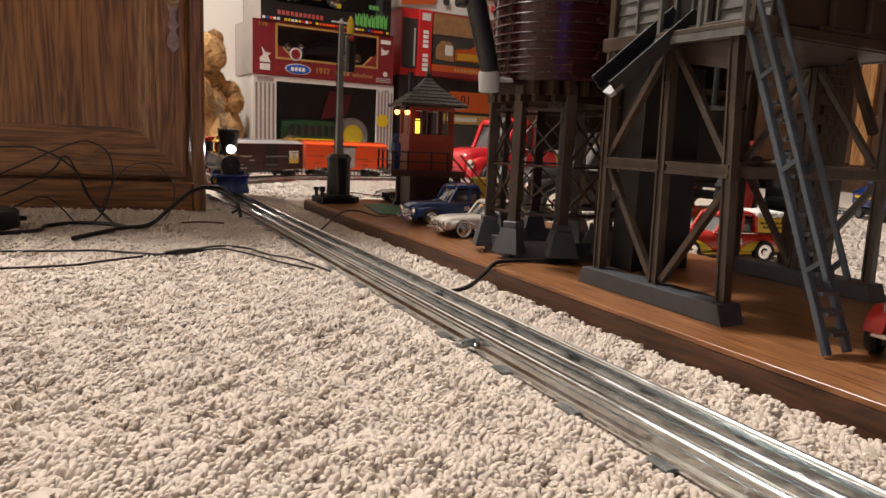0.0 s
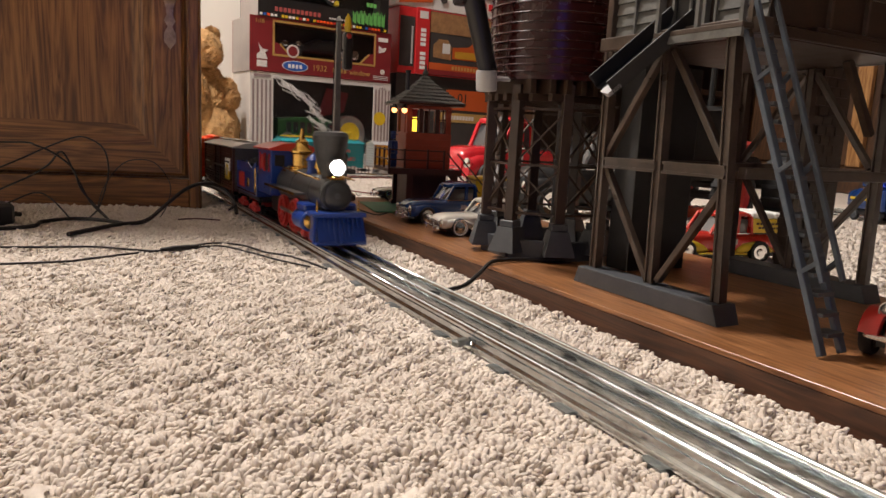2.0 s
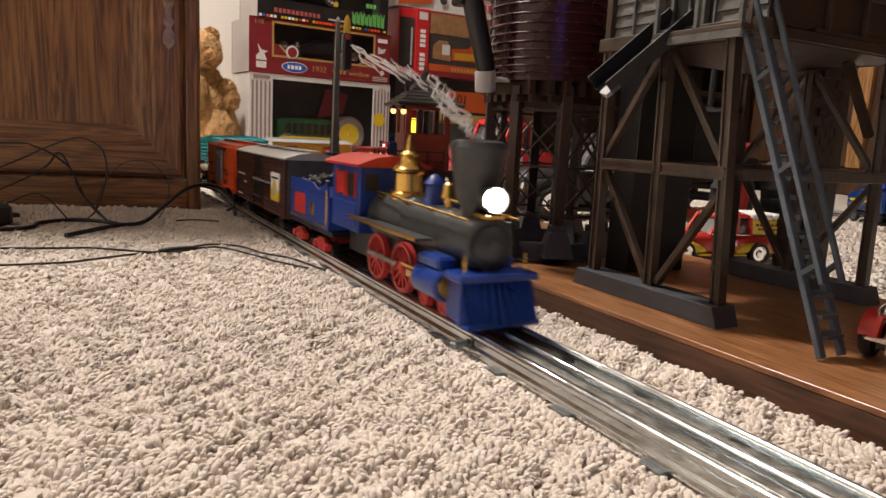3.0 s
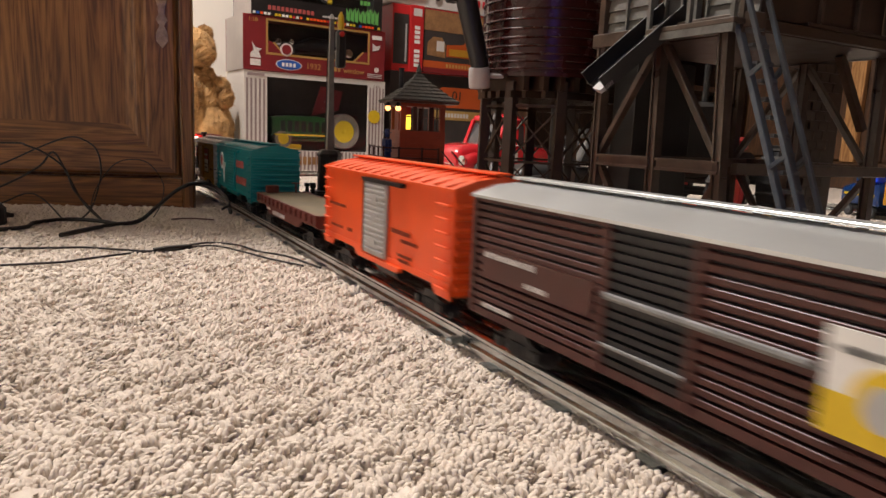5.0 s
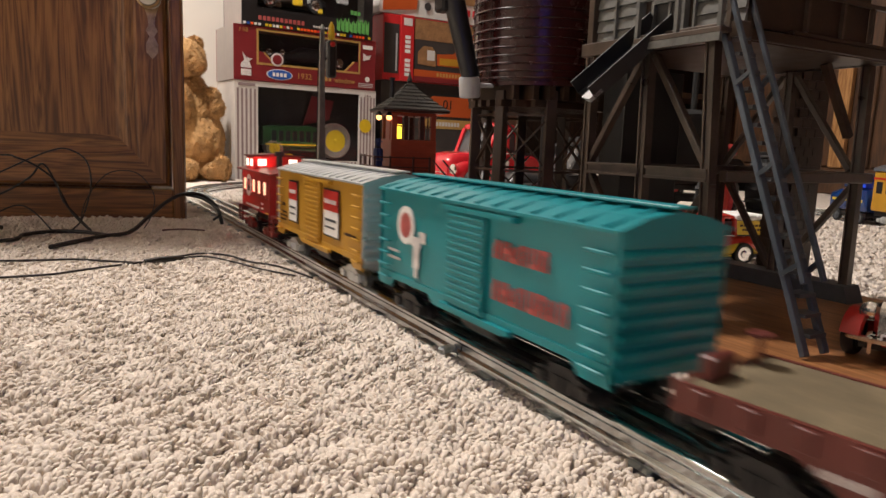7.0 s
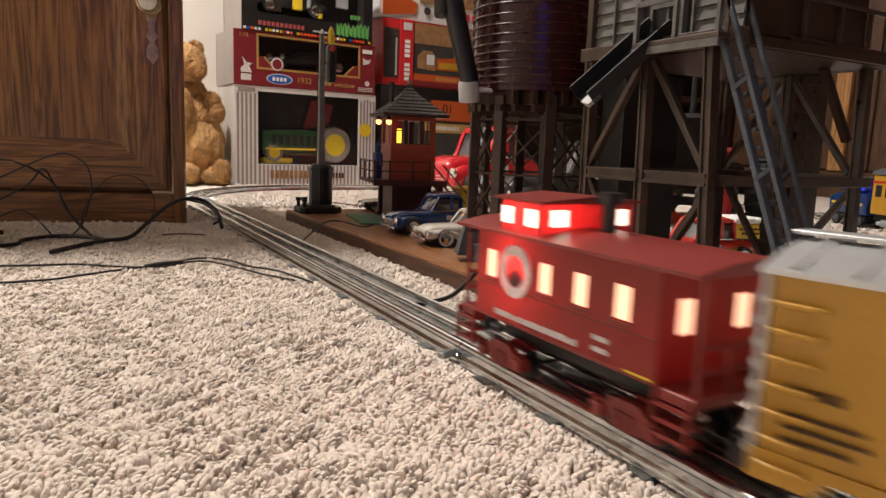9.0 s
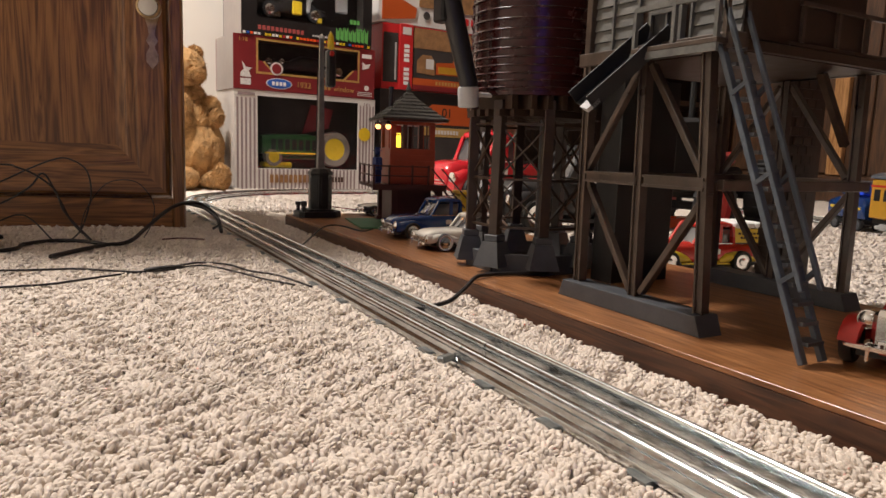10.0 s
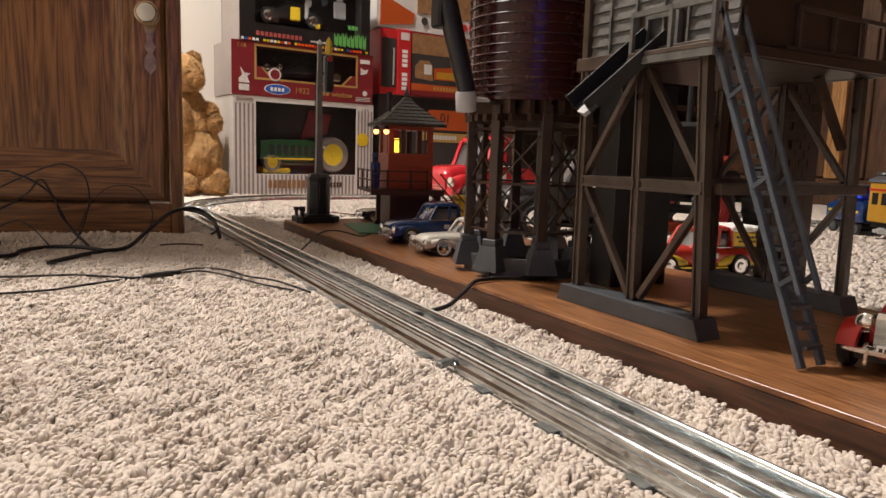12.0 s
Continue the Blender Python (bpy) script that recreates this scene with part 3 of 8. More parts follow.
def cabinet():
    """The oak cabinet whose door stands beside the curve."""
    c = thing("oak_cabinet", "stained oak cabinet with a raised-panel door", "cabinet", m=pose(0.154, 1.097, 0, 0, 0, -15.0))
    W, H = 0.62, 1.12
    part("body", box(B(), -W - 0.02, -0.050, 0.024, 0.30, 0.0, H), OAK, c)
    part("top", box(B(), -W - 0.03, 0.0, -0.006, 0.31, H + 0.002, H + 0.025, 0.004), OAK_H, c)
    part("base_rail", box(B(), -W, -0.0165, 0.0, 0.022, -0.004, 0.044, 0.002), OAK_H, c)
    part("edge_stile", box(B(), -0.016, 0.0, -0.0006, 0.022, -0.004, H, 0.002), OAK, c)
    d = part("door", box(B(), -W + 0.074, -0.0935, 0.0078, 0.020, 0.1215, H - 0.078), OAK, c, "recessed oak door panel")
    x0, x1, z0, z1 = -W, -0.0195, 0.0475, H - 0.004
    prof = ((0.000, 0.012), (0.002, 0.001), (0.006, -0.003), (0.042, -0.003), (0.046, 0.0005), (0.058, 0.0015), (0.062, 0.004), (0.078, 0.0085))
    for side in range(4):
        bm = B()
        rows = []
        for ins, y in prof:
            cs = ((x0 + ins, z0 + ins), (x1 - ins, z0 + ins), (x1 - ins, z1 - ins), (x0 + ins, z1 - ins))
            a, b = cs[side], cs[(side + 1) % 4]
            rows.append((bm.verts.new((a[0], y, a[1])), bm.verts.new((b[0], y, b[1]))))
        for p, q in zip(rows, rows[1:]):
            bm.faces.new((p[0], p[1], q[1], q[0]))
        part("mitred_frame", bm, OAK if side % 2 else OAK_H, d)
    k = part("knob", lathe(B(), [(0.010, 0), (0.014, -0.002), (0.008, -0.006), (0.007, -0.014), (0.011, -0.018), (0.0135, -0.024), (0.0125, -0.030), (0.007, -0.033), (0.001, -0.034)], pose(-0.040, -0.003, 0.318, -90), 28), PORCELAIN, d, "white porcelain knob", True)
    part("ring", lathe(B(), [(0.0138, -0.019), (0.0165, -0.021), (0.0165, -0.026), (0.0138, -0.028), (0.0138, -0.019)], pose(-0.040, -0.003, 0.318, -90), 28, False), OLDBRASS, k, "", True)
    bm = B()
    prism(bm, [(-0.011, 0.312), (0.011, 0.312), (0.005, 0.292), (0.004, 0.282), (0.008, 0.274), (0.003, 0.266), (0.008, 0.256), (0.008, 0.244), (0.0, 0.234), (-0.008, 0.244), (-0.008, 0.256), (-0.003, 0.266), (-0.008, 0.274), (-0.004, 0.282), (-0.005, 0.292)], -0.0052, -0.0032, pose(-0.040, 0, 0))
    part("backplate", bm, OLDBRASS, d, "antique brass backplate")


# ---- the train: local x forward, y left, z up from the railhead ----
PASSED = ((0.0, -1.25), (1.0, -0.957), (1.5, -0.803), (2.0, -0.648), (2.5, -0.490), (3.2, -0.282), (5.0, 0.338), (5.7, 0.575), (6.5, 0.850), (7.2, 1.083), (9.0, 1.593), (9.5, 1.722), (12.0, 2.36))


def travelled(t):
    """Where the engine's front stands on the track, gliding through PASSED."""
    T, U = [p[0] for p in PASSED], [p[1] for p in PASSED]
    sl = [(b - a) / (d - c) for a, b, c, d in zip(U, U[1:], T, T[1:])]
    tan_ = [sl[0]] + [(a + b) / 2 for a, b in zip(sl, sl[1:])] + [sl[-1]]
    for i in range(len(T) - 1):
        if t <= T[i + 1] or i == len(T) - 2:
            h = T[i + 1] - T[i]
            k = (t - T[i]) / h
            return ((2 * k**3 - 3 * k**2 + 1) * U[i] + (k**3 - 2 * k**2 + k) * h * tan_[i] + (-2 * k**3 + 3 * k**2) * U[i + 1] + (k**3 - k**2) * h * tan_[i + 1])


def wheelset(parent, x, r=0.0062, material=None, gauge=0.016):
    bm = B()
    rod(bm, (x, -gauge, r), (x, gauge, r), 0.0015)
    for s in (-1, 1):
        m = pose(x, s * gauge, r, -90 * s)
        lathe(bm, [(r * 0.3, -0.001), (r + 0.001, -0.001), (r + 0.001, 0.0005), (r, 0.0007), (r, 0.0040), (r * 0.75, 0.0043), (r * 0.6, 0.0030), (r * 0.2, 0.0042)], m, 18)
    return part("wheelset", bm, material or BLACK, parent, "", True)


def truck(parent, x, material, name="truck"):
    """A four-wheel truck with sprung side frames."""
    t = part(name, box(B(), -0.008, 0.008, -0.014, 0.014, 0.009, 0.014, 0.001), material, parent)
    t.location = (x, 0, 0)
    for s in (-1, 1):
        bm = B()
        y0, y1 = (0.0215, 0.0255) if s > 0 else (-0.0255, -0.0215)
        prism(bm, [(-0.021, 0.0045), (-0.014, 0.0035), (-0.010, 0.0070), (-0.008, 0.0025), (0.008, 0.0025), (0.010, 0.0070), (0.014, 0.0035), (0.021, 0.0045), (0.021, 0.0105), (0.012, 0.0115), (0.007, 0.0150), (-0.007, 0.0150), (-0.012, 0.0115), (-0.021, 0.0105)], y0, y1)
        for cx in (-0.016, 0.016):
            box(bm, cx - 0.0035, cx + 0.0035, s * 0.0265 - 0.0012, s * 0.0265 + 0.0012, 0.0038, 0.0098, 0.0006)
        for cx in (-0.004, 0, 0.004):
            rod(bm, (cx, s * 0.0258, 0.003), (cx, s * 0.0258, 0.010), 0.0013, None, 6)
        part("side_frame", bm, material, t)
    for cx in (-0.0155, 0.0155):
        wheelset(t, cx, 0.0060, TIE if material is SILVER else BLACK)
    return t


def coupler(parent, x, s):
    bm = B()
    box(bm, min(x, x + s * 0.014), max(x, x + s * 0.014), -0.003, 0.003, 0.008, 0.012, 0.0008)
    box(bm, min(x + s * 0.012, x + s * 0.020), max(x + s * 0.012, x + s * 0.020), -0.006, 0.006, 0.006, 0.0145, 0.0015)
    part("coupler", bm, BLACK, parent)


def boxcar(name, label, L, body, roof, door, trucks, end=None, slats=False, half=0.0315, z0=0.021, z1=0.084):
    """A toy boxcar with a ribbed roof and ends, a sliding door, ladders and corner steps."""
    c = thing(name, label, "toy railway car", "cars of the train")
    h = L / 2
    end = end or body
    shell = part("body", box(B(), -h + 0.002, h - 0.002, -half + 0.0012, half - 0.0012, z0 + 0.004, z1 - 0.001, 0.0006), body, c)
    for s in (-1, 1):
        bm = B()
        y0, y1 = (half - 0.0010, half) if s > 0 else (-half, -half + 0.0010)
        # sill with dropped corners and centre
        prism(bm, [(-h, z0 - 0.004), (-h + 0.020, z0 - 0.004), (-h + 0.026, z0 + 0.002), (-0.045, z0 + 0.002), (-0.038, z0 - 0.003), (0.038, z0 - 0.003), (0.045, z0 + 0.002), (h - 0.026, z0 + 0.002), (h - 0.020, z0 - 0.004), (h, z0 - 0.004), (h, z0 + 0.006), (-h, z0 + 0.006)], y0, y1)
        part("side_sill", bm, body, shell)
    ang = [(-half - 0.0015, z1 - 0.0015), (-half - 0.0015, z1), (-half * 0.55, z1 + 0.0050), (0, z1 + 0.0075), (half * 0.55, z1 + 0.0050), (half + 0.0015, z1), (half + 0.0015, z1 - 0.0015)]
    rf = part("roof", prism(B(), ang, -h - 0.001, h + 0.001, pose(0, 0, 0, 0, 0, 90)), roof, c)
    n = 14
    for k in range(n):
        x = -h + L * (k + 0.5) / n
        bm = B()
        for s in (-1, 1):
            beam(bm, (x, s * (half + 0.0005), z1 + 0.0007), (x, 0, z1 + 0.0082), 0.0018, 0.0022)
        part("roof_rib", bm, roof, rf)
    part("roof_walk", box(B(), -h - 0.003, h + 0.003, -0.0055, 0.0055, z1 + 0.0085, z1 + 0.0100, 0.0004), roof, rf)
    for e in (-1, 1):
        w = part("end_wall", box(B(), min(e * (h - 0.0015), e * h), max(e * (h - 0.0015), e * h), -half, half, z0 - 0.002, z1 - 0.0016), end, c)
        for k in range(8):
            z = z0 + 0.004 + k * 0.0070
            bm = B()
            rod(bm, (e * h, -half + 0.002, z), (e * h, half - 0.002, z), 0.0021, None, 8)
            part("end_rib", bm, end, w)
        for s in (-1, 1):
            lad = B()
            for k in range(7):
                z = z0 + 0.002 + k * 0.0085
                x1, x2 = e * (h - 0.004), e * (h - 0.018)
                rod(lad, (x1, s * (half + 0.0020), z), (x2, s * (half + 0.0020), z), 0.0010, None, 6)
                for xx in (x1, x2):
                    rod(lad, (xx, s * half, z), (xx, s * (half + 0.0022), z), 0.0006, None, 5)
            part("ladder", lad, body, shell)
        coupler(c, e * (h - 0.002), e)
        truck(c, e * (h - 0.038), trucks)
    part("underframe", box(B(), -h + 0.06, h - 0.06, -0.012, 0.012, 0.012, z0 + 0.003, 0.002), BLACK, c)
    part("brake_tank", lathe(B(), [(0.006, -0.018), (0.007, -0.016), (0.007, 0.016), (0.006, 0.018)], pose(0.0, -0.016, 0.014, 0, 90)), BLACK, c)
    for s in (-1, 1):
        g = half
        dm = B()
        lo, hi = sorted((s * (g - 0.0005), s * (g + 0.0016)))
        box(dm, -0.0205, 0.0205, lo, hi, z0 + 0.003, z1 - 0.006, 0.0004)
        d = part("sliding_door", dm, door, c)
        for k in range(13):
            z = z0 + 0.007 + k * 0.0040
            bm = B()
            rod(bm, (-0.0185, s * (g + 0.0017), z), (0.0185, s * (g + 0.0017), z), 0.0012, None, 6)
            part("door_rib", bm, door, d)
        bm = B()
        lo, hi = sorted((s * (g - 0.0005), s * (g + 0.0030)))
        box(bm, -0.024, 0.048, lo, hi, z1 - 0.0056, z1 - 0.0030)
        part("door_track", bm, BLACK if body is ORANGE else body, c)
        bm = B()
        box(bm, -0.024, 0.048, lo, hi, z0 - 0.0005, z0 + 0.0022)
        part("door_track", bm, body, c)
    return c


def bars(parent, material, rows, half, name="lettering"):
    """Unreadable writing on the sides: rows of (x0, x1, z0, z1), x from the viewer's left."""
    for s in (-1, 1):
        for x0, x1, z0, z1 in rows:
            z1 = z1 if material is REDTEXT else z0 + (z1 - z0) * 0.75
            bm = B()
            a, b = sorted((-s * x0, -s * x1))
            # the words break into short pieces
            n = max(1, int((x1 - x0) / (z1 - z0) / 0.72))
            rr = random.Random(int(1000 * (x0 + 1)))
            for k in range(n):
                p, q = a + (b - a) * k / n, a + (b - a) * (k + rr.uniform(0.6, 0.85)) / n
                lo, hi = sorted((s * (half - 0.0003), s * (half + 0.0003)))
                dz = (z1 - z0) * rr.choice((0, 0, 0.12, 0.25))
                w = (q - p) * 0.32
                box(bm, p, p + w, lo, hi, z0, z1 - dz)
                box(bm, q - w, q, lo, hi, z0, z1 - dz * 0.5)
                zz = z0 + (z1 - z0) * rr.choice((0.0, 0.4, 0.75))
                box(bm, p + w, q - w, lo, hi, zz, zz + (z1 - z0) * 0.25)
            part(name, bm, material, parent)


def plate(parent, name, material, x0, x1, z0, z1, half, lift=0.0006, sides=(-1, 1)):
    out = None
    for s in sides:
        a, b = sorted((-s * x0, -s * x1))
        lo, hi = sorted((s * (half - 0.0003), s * (half + lift)))
        out = part(name, box(B(), a, b, lo, hi, z0, z1), material, parent)
    return out


def disc(parent, name, material, x, z, r, half, lift, inner=0.0):
    for s in (-1, 1):
        m = pose(-s * x, s * half, z, -90 * s)
        bm = B()
        if inner:
            lathe(bm, [(inner, -0.0003), (r, -0.0003), (r, lift), (inner, lift), (inner, -0.0003)], m, 28, False)
        else:
            lathe(bm, [(r, -0.0003), (r, lift)], m, 28)
        part(name, bm, material, parent)


# x in the side lettering runs from the viewer's left; the near side's left is the rear
def orange_car():
    c = boxcar("orange_boxcar", "bright orange plastic toy boxcar with a grey sliding door", 0.236, ORANGE, ORANGE, GREYDOOR, BLACK)
    bars(c, BROWNTEXT, [(-0.106, -0.066, 0.052, 0.055), (-0.100, -0.072, 0.034, 0.0365), (-0.060, -0.050, 0.034, 0.038), (0.028, 0.060, 0.046, 0.050), (0.045, 0.070, 0.041, 0.044), (0.040, 0.062, 0.031, 0.0335), (0.040, 0.058, 0.0275, 0.030)], 0.0315)
    plate(c, "door_edge", BLACK, -0.0245, -0.0207, 0.0240, 0.0780, 0.0315, 0.0014)
    for z in (0.066, 0.053, 0.034):
        plate(c, "door_mark", GREYDOOR, -0.004, 0.005, z - 0.003, z + 0.0035, 0.0315, 0.0031)
    return c


def teal_car():
    c = boxcar("teal_boxcar", "teal green plastic toy boxcar with faded red lettering", 0.240, TEAL, TEAL, TEAL, BLACK)
    disc(c, "emblem_ring", WHITE, -0.078, 0.062, 0.0125, 0.0315, 0.0005, 0.0085)
    disc(c, "emblem", REDTEXT, -0.078, 0.062, 0.0083, 0.0315, 0.0004)
    for x0, x1, z0, z1 in ((-0.070, -0.056, 0.050, 0.056), (-0.066, -0.058, 0.036, 0.050), (-0.058, -0.050, 0.053, 0.060), (-0.064, -0.060, 0.030, 0.036)):
        plate(c, "emblem_goat", PALETEXT, x0, x1, z0, z1, 0.0315, 0.0005)
    bars(c, REDTEXT, [(0.028, 0.076, 0.058, 0.068), (0.028, 0.092, 0.036, 0.047)], 0.0315)
    bars(c, PALETEXT, [(-0.105, -0.088, 0.042, 0.0445), (-0.105, -0.086, 0.037, 0.0395)], 0.0315)
    return c


def yellow_car():
    c = boxcar("yellow_refrigerator_car", "mustard yellow toy refrigerator car with silver roof and ends", 0.237, YELLOWCAR, SILVER, YELLOWCAR, SILVER, SILVER)
    for x0, x1 in ((-0.076, -0.050), (0.030, 0.066)):
        plate(c, "sign_border", BLACK, x0 - 0.0015, x1 + 0.0015, 0.0335, 0.0745, 0.0315, 0.0004)
        plate(c, "sign", WHITE, x0, x1, 0.035, 0.073, 0.0315, 0.0007)
        plate(c, "sign_band", RED, x0, x1, 0.056, 0.073, 0.0315, 0.0010)
        bars(c, PALETEXT, [(x0 + 0.003, x1 - 0.003, 0.062, 0.067)], 0.0326)
        bars(c, GREY, [(x0 + 0.004, x1 - 0.004, 0.047, 0.050), (x0 + 0.004, x1 - 0.006, 0.041, 0.0435)], 0.0322)
    bars(c, DARKTEXT, [(-0.109, -0.092, 0.047, 0.051), (-0.109, -0.086, 0.040, 0.042), (-0.109, -0.084, 0.036, 0.038), (-0.109, -0.088, 0.032, 0.034), (0.080, 0.105, 0.040, 0.043)], 0.0315)
    return c


def brown_car():
    """The slatted stock car."""
    L, half, z0, z1 = 0.265, 0.0315, 0.021, 0.084
    c = thing("brown_stock_car", "dark brown slatted toy stock car with a silver roof", "toy railway car", "cars of the train")
    h = L / 2
    core = part("body", box(B(), -h + 0.002, h - 0.002, -half + 0.003, half - 0.003, z0, z1 - 0.001), BLACK, c)
    part("floor", box(B(), -h, h, -half, half, z0 - 0.003, z0 + 0.001), BROWNCAR, c)
    for s in (-1, 1):
        lo, hi = sorted((s * (half - 0.0029), s * half))
        for k in range(15):
            z = z0 + 0.002 + k * 0.0041
            for a, b in ((-h, -0.024), (0.024, h)):
                part("slat", box(B(), a, b, lo, hi, z, z + 0.0029, 0.0004), BROWNCAR, core)
            part("door_slat", box(B(), -0.0225, 0.0225, lo, hi, z, z + 0.0026), BLACK, core)
        for x in [-h + 0.0015, -0.024, 0.024, h - 0.0015]:
            lo2, hi2 = sorted((s * (half - 0.002), s * (half + 0.0010)))
            part("post", box(B(), x - 0.0018, x + 0.0018, lo2, hi2, z0 - 0.002, z1 - 0.001), BROWNCAR, core)
        for z, xe, rr in ((z0 + 0.010, 0.0225, 0.0009), (z0 + 0.031, -s * 0.0700, 0.0016)):
            bm = B()
            rod(bm, (s * 0.0225 if abs(xe) > 0.03 else -0.0225, s * (half + 0.001), z), (xe, s * (half + 0.001), z), rr, None, 8)
            part("door_rod", bm, MAST, core)
    for e in (-1, 1):
        a, b = sorted((e * (h - 0.0016), e * h))
        part("end_wall", box(B(), a, b, -half, half, z0 - 0.003, z1 - 0.001, 0.0003), GREY, c, "grey end wall")
        coupler(c, e * (h - 0.002), e)
        truck(c, e * (h - 0.040), BLACK)
    ang = [(-half - 0.002, z1 - 0.0015), (-half - 0.002, z1), (-half * 0.55, z1 + 0.0050), (0, z1 + 0.0070), (half * 0.55, z1 + 0.0050), (half + 0.002, z1), (half + 0.002, z1 - 0.0015)]
    rf = part("roof", prism(B(), ang, -h - 0.002, h + 0.002, pose(0, 0, 0, 0, 0, 90)), SILVER, c, "silver painted roof", True)
    part("roof_walk", box(B(), -h - 0.003, h + 0.003, -0.0055, 0.0055, z1 + 0.0080, z1 + 0.0095, 0.0004), SILVER, rf)
    # the paper sign near the right end of each side
    plate(c, "sign", WHITE, 0.074, 0.112, 0.034, 0.066, half + 0.001, 0.0008)
    plate(c, "sign_band", YELLOW, 0.074, 0.112, 0.034, 0.047, half + 0.001, 0.0010)
    disc(c, "sign_halo", YELLOW, 0.093, 0.047, 0.0105, half + 0.001, 0.0012)
    disc(c, "sign_emblem", GREYDOOR, 0.093, 0.046, 0.0068, half + 0.001, 0.0015)
    bars(c, GREY, [(0.078, 0.108, 0.059, 0.0625)], half + 0.0018)
    plate(c, "letter_board", BROWNCAR, -0.120, -0.030, 0.040, 0.056, half, 0.0010)
    bars(c, PALETEXT, [(-0.118, -0.072, 0.0515, 0.0555), (-0.080, -0.062, 0.042, 0.0455), (-0.118, -0.090, 0.024, 0.027)], half + 0.0010)
    part("underframe", box(B(), -h + 0.06, h - 0.06, -0.012, 0.012, 0.012, z0 - 0.003, 0.002), BLACK, c)
    return c


def flat_car():
    L, half = 0.240, 0.0315
    c = thing("flatcar", "oxide red toy flatcar with an empty worn wood deck", "toy railway car", "cars of the train")
    h = L / 2
    part("deck", box(B(), -h + 0.001, h - 0.001, -half + 0.002, half - 0.002, 0.030, 0.0345), DECK, c, "bare grey-brown wooden deck")
    for s in (-1, 1):
        lo, hi = sorted((s * (half - 0.0022), s * half))
        sill = part("side_sill", prism(B(), [(-h, 0.024), (-h + 0.045, 0.024), (-h + 0.062, 0.016), (h - 0.062, 0.016), (h - 0.045, 0.024), (h, 0.024), (h, 0.0350), (-h, 0.0350)], lo, hi), FLATRED, c)
        for k in range(13):
            x = -h + 0.012 + k * (L - 0.024) / 12
            lo2, hi2 = sorted((s * half, s * (half + 0.0022)))
            part("stake_pocket", box(B(), x - 0.0026, x + 0.0026, lo2, hi2, 0.0265, 0.0345, 0.0005), FLATRED, sill)
    bars(c, PALETEXT, [(-0.068, -0.050, 0.0205, 0.0245), (-0.040, 0.012, 0.0175, 0.0235)], half)
    for e in (-1, 1):
        a, b = sorted((e * (h - 0.003), e * h))
        part("end_sill", box(B(), a, b, -half + 0.0022, half - 0.0022, 0.022, 0.0350, 0.0005), FLATRED, c)
        coupler(c, e * (h - 0.002), e)
        truck(c, e * (h - 0.036), BLACK)
    part("underframe", box(B(), -h + 0.055, h - 0.055, -0.010, 0.010, 0.014, 0.030, 0.002), BLACK, c)
    # hand-brake stand on the rear end
    bm = B()
    rod(bm, (-h + 0.006, 0.016, 0.0345), (-h + 0.006, 0.016, 0.046), 0.0012)
    lathe(bm, [(0.005, 0), (0.005, 0.0012)], pose(-h + 0.006, 0.016, 0.046))
    part("brake_wheel", bm, FLATRED, c)
    bm = B()
    box(bm, -h + 0.004, -h + 0.010, -0.022, -0.006, 0.0346, 0.0440, 0.001)
    part("bulkhead_block", bm, FLATRED, c)
    return c


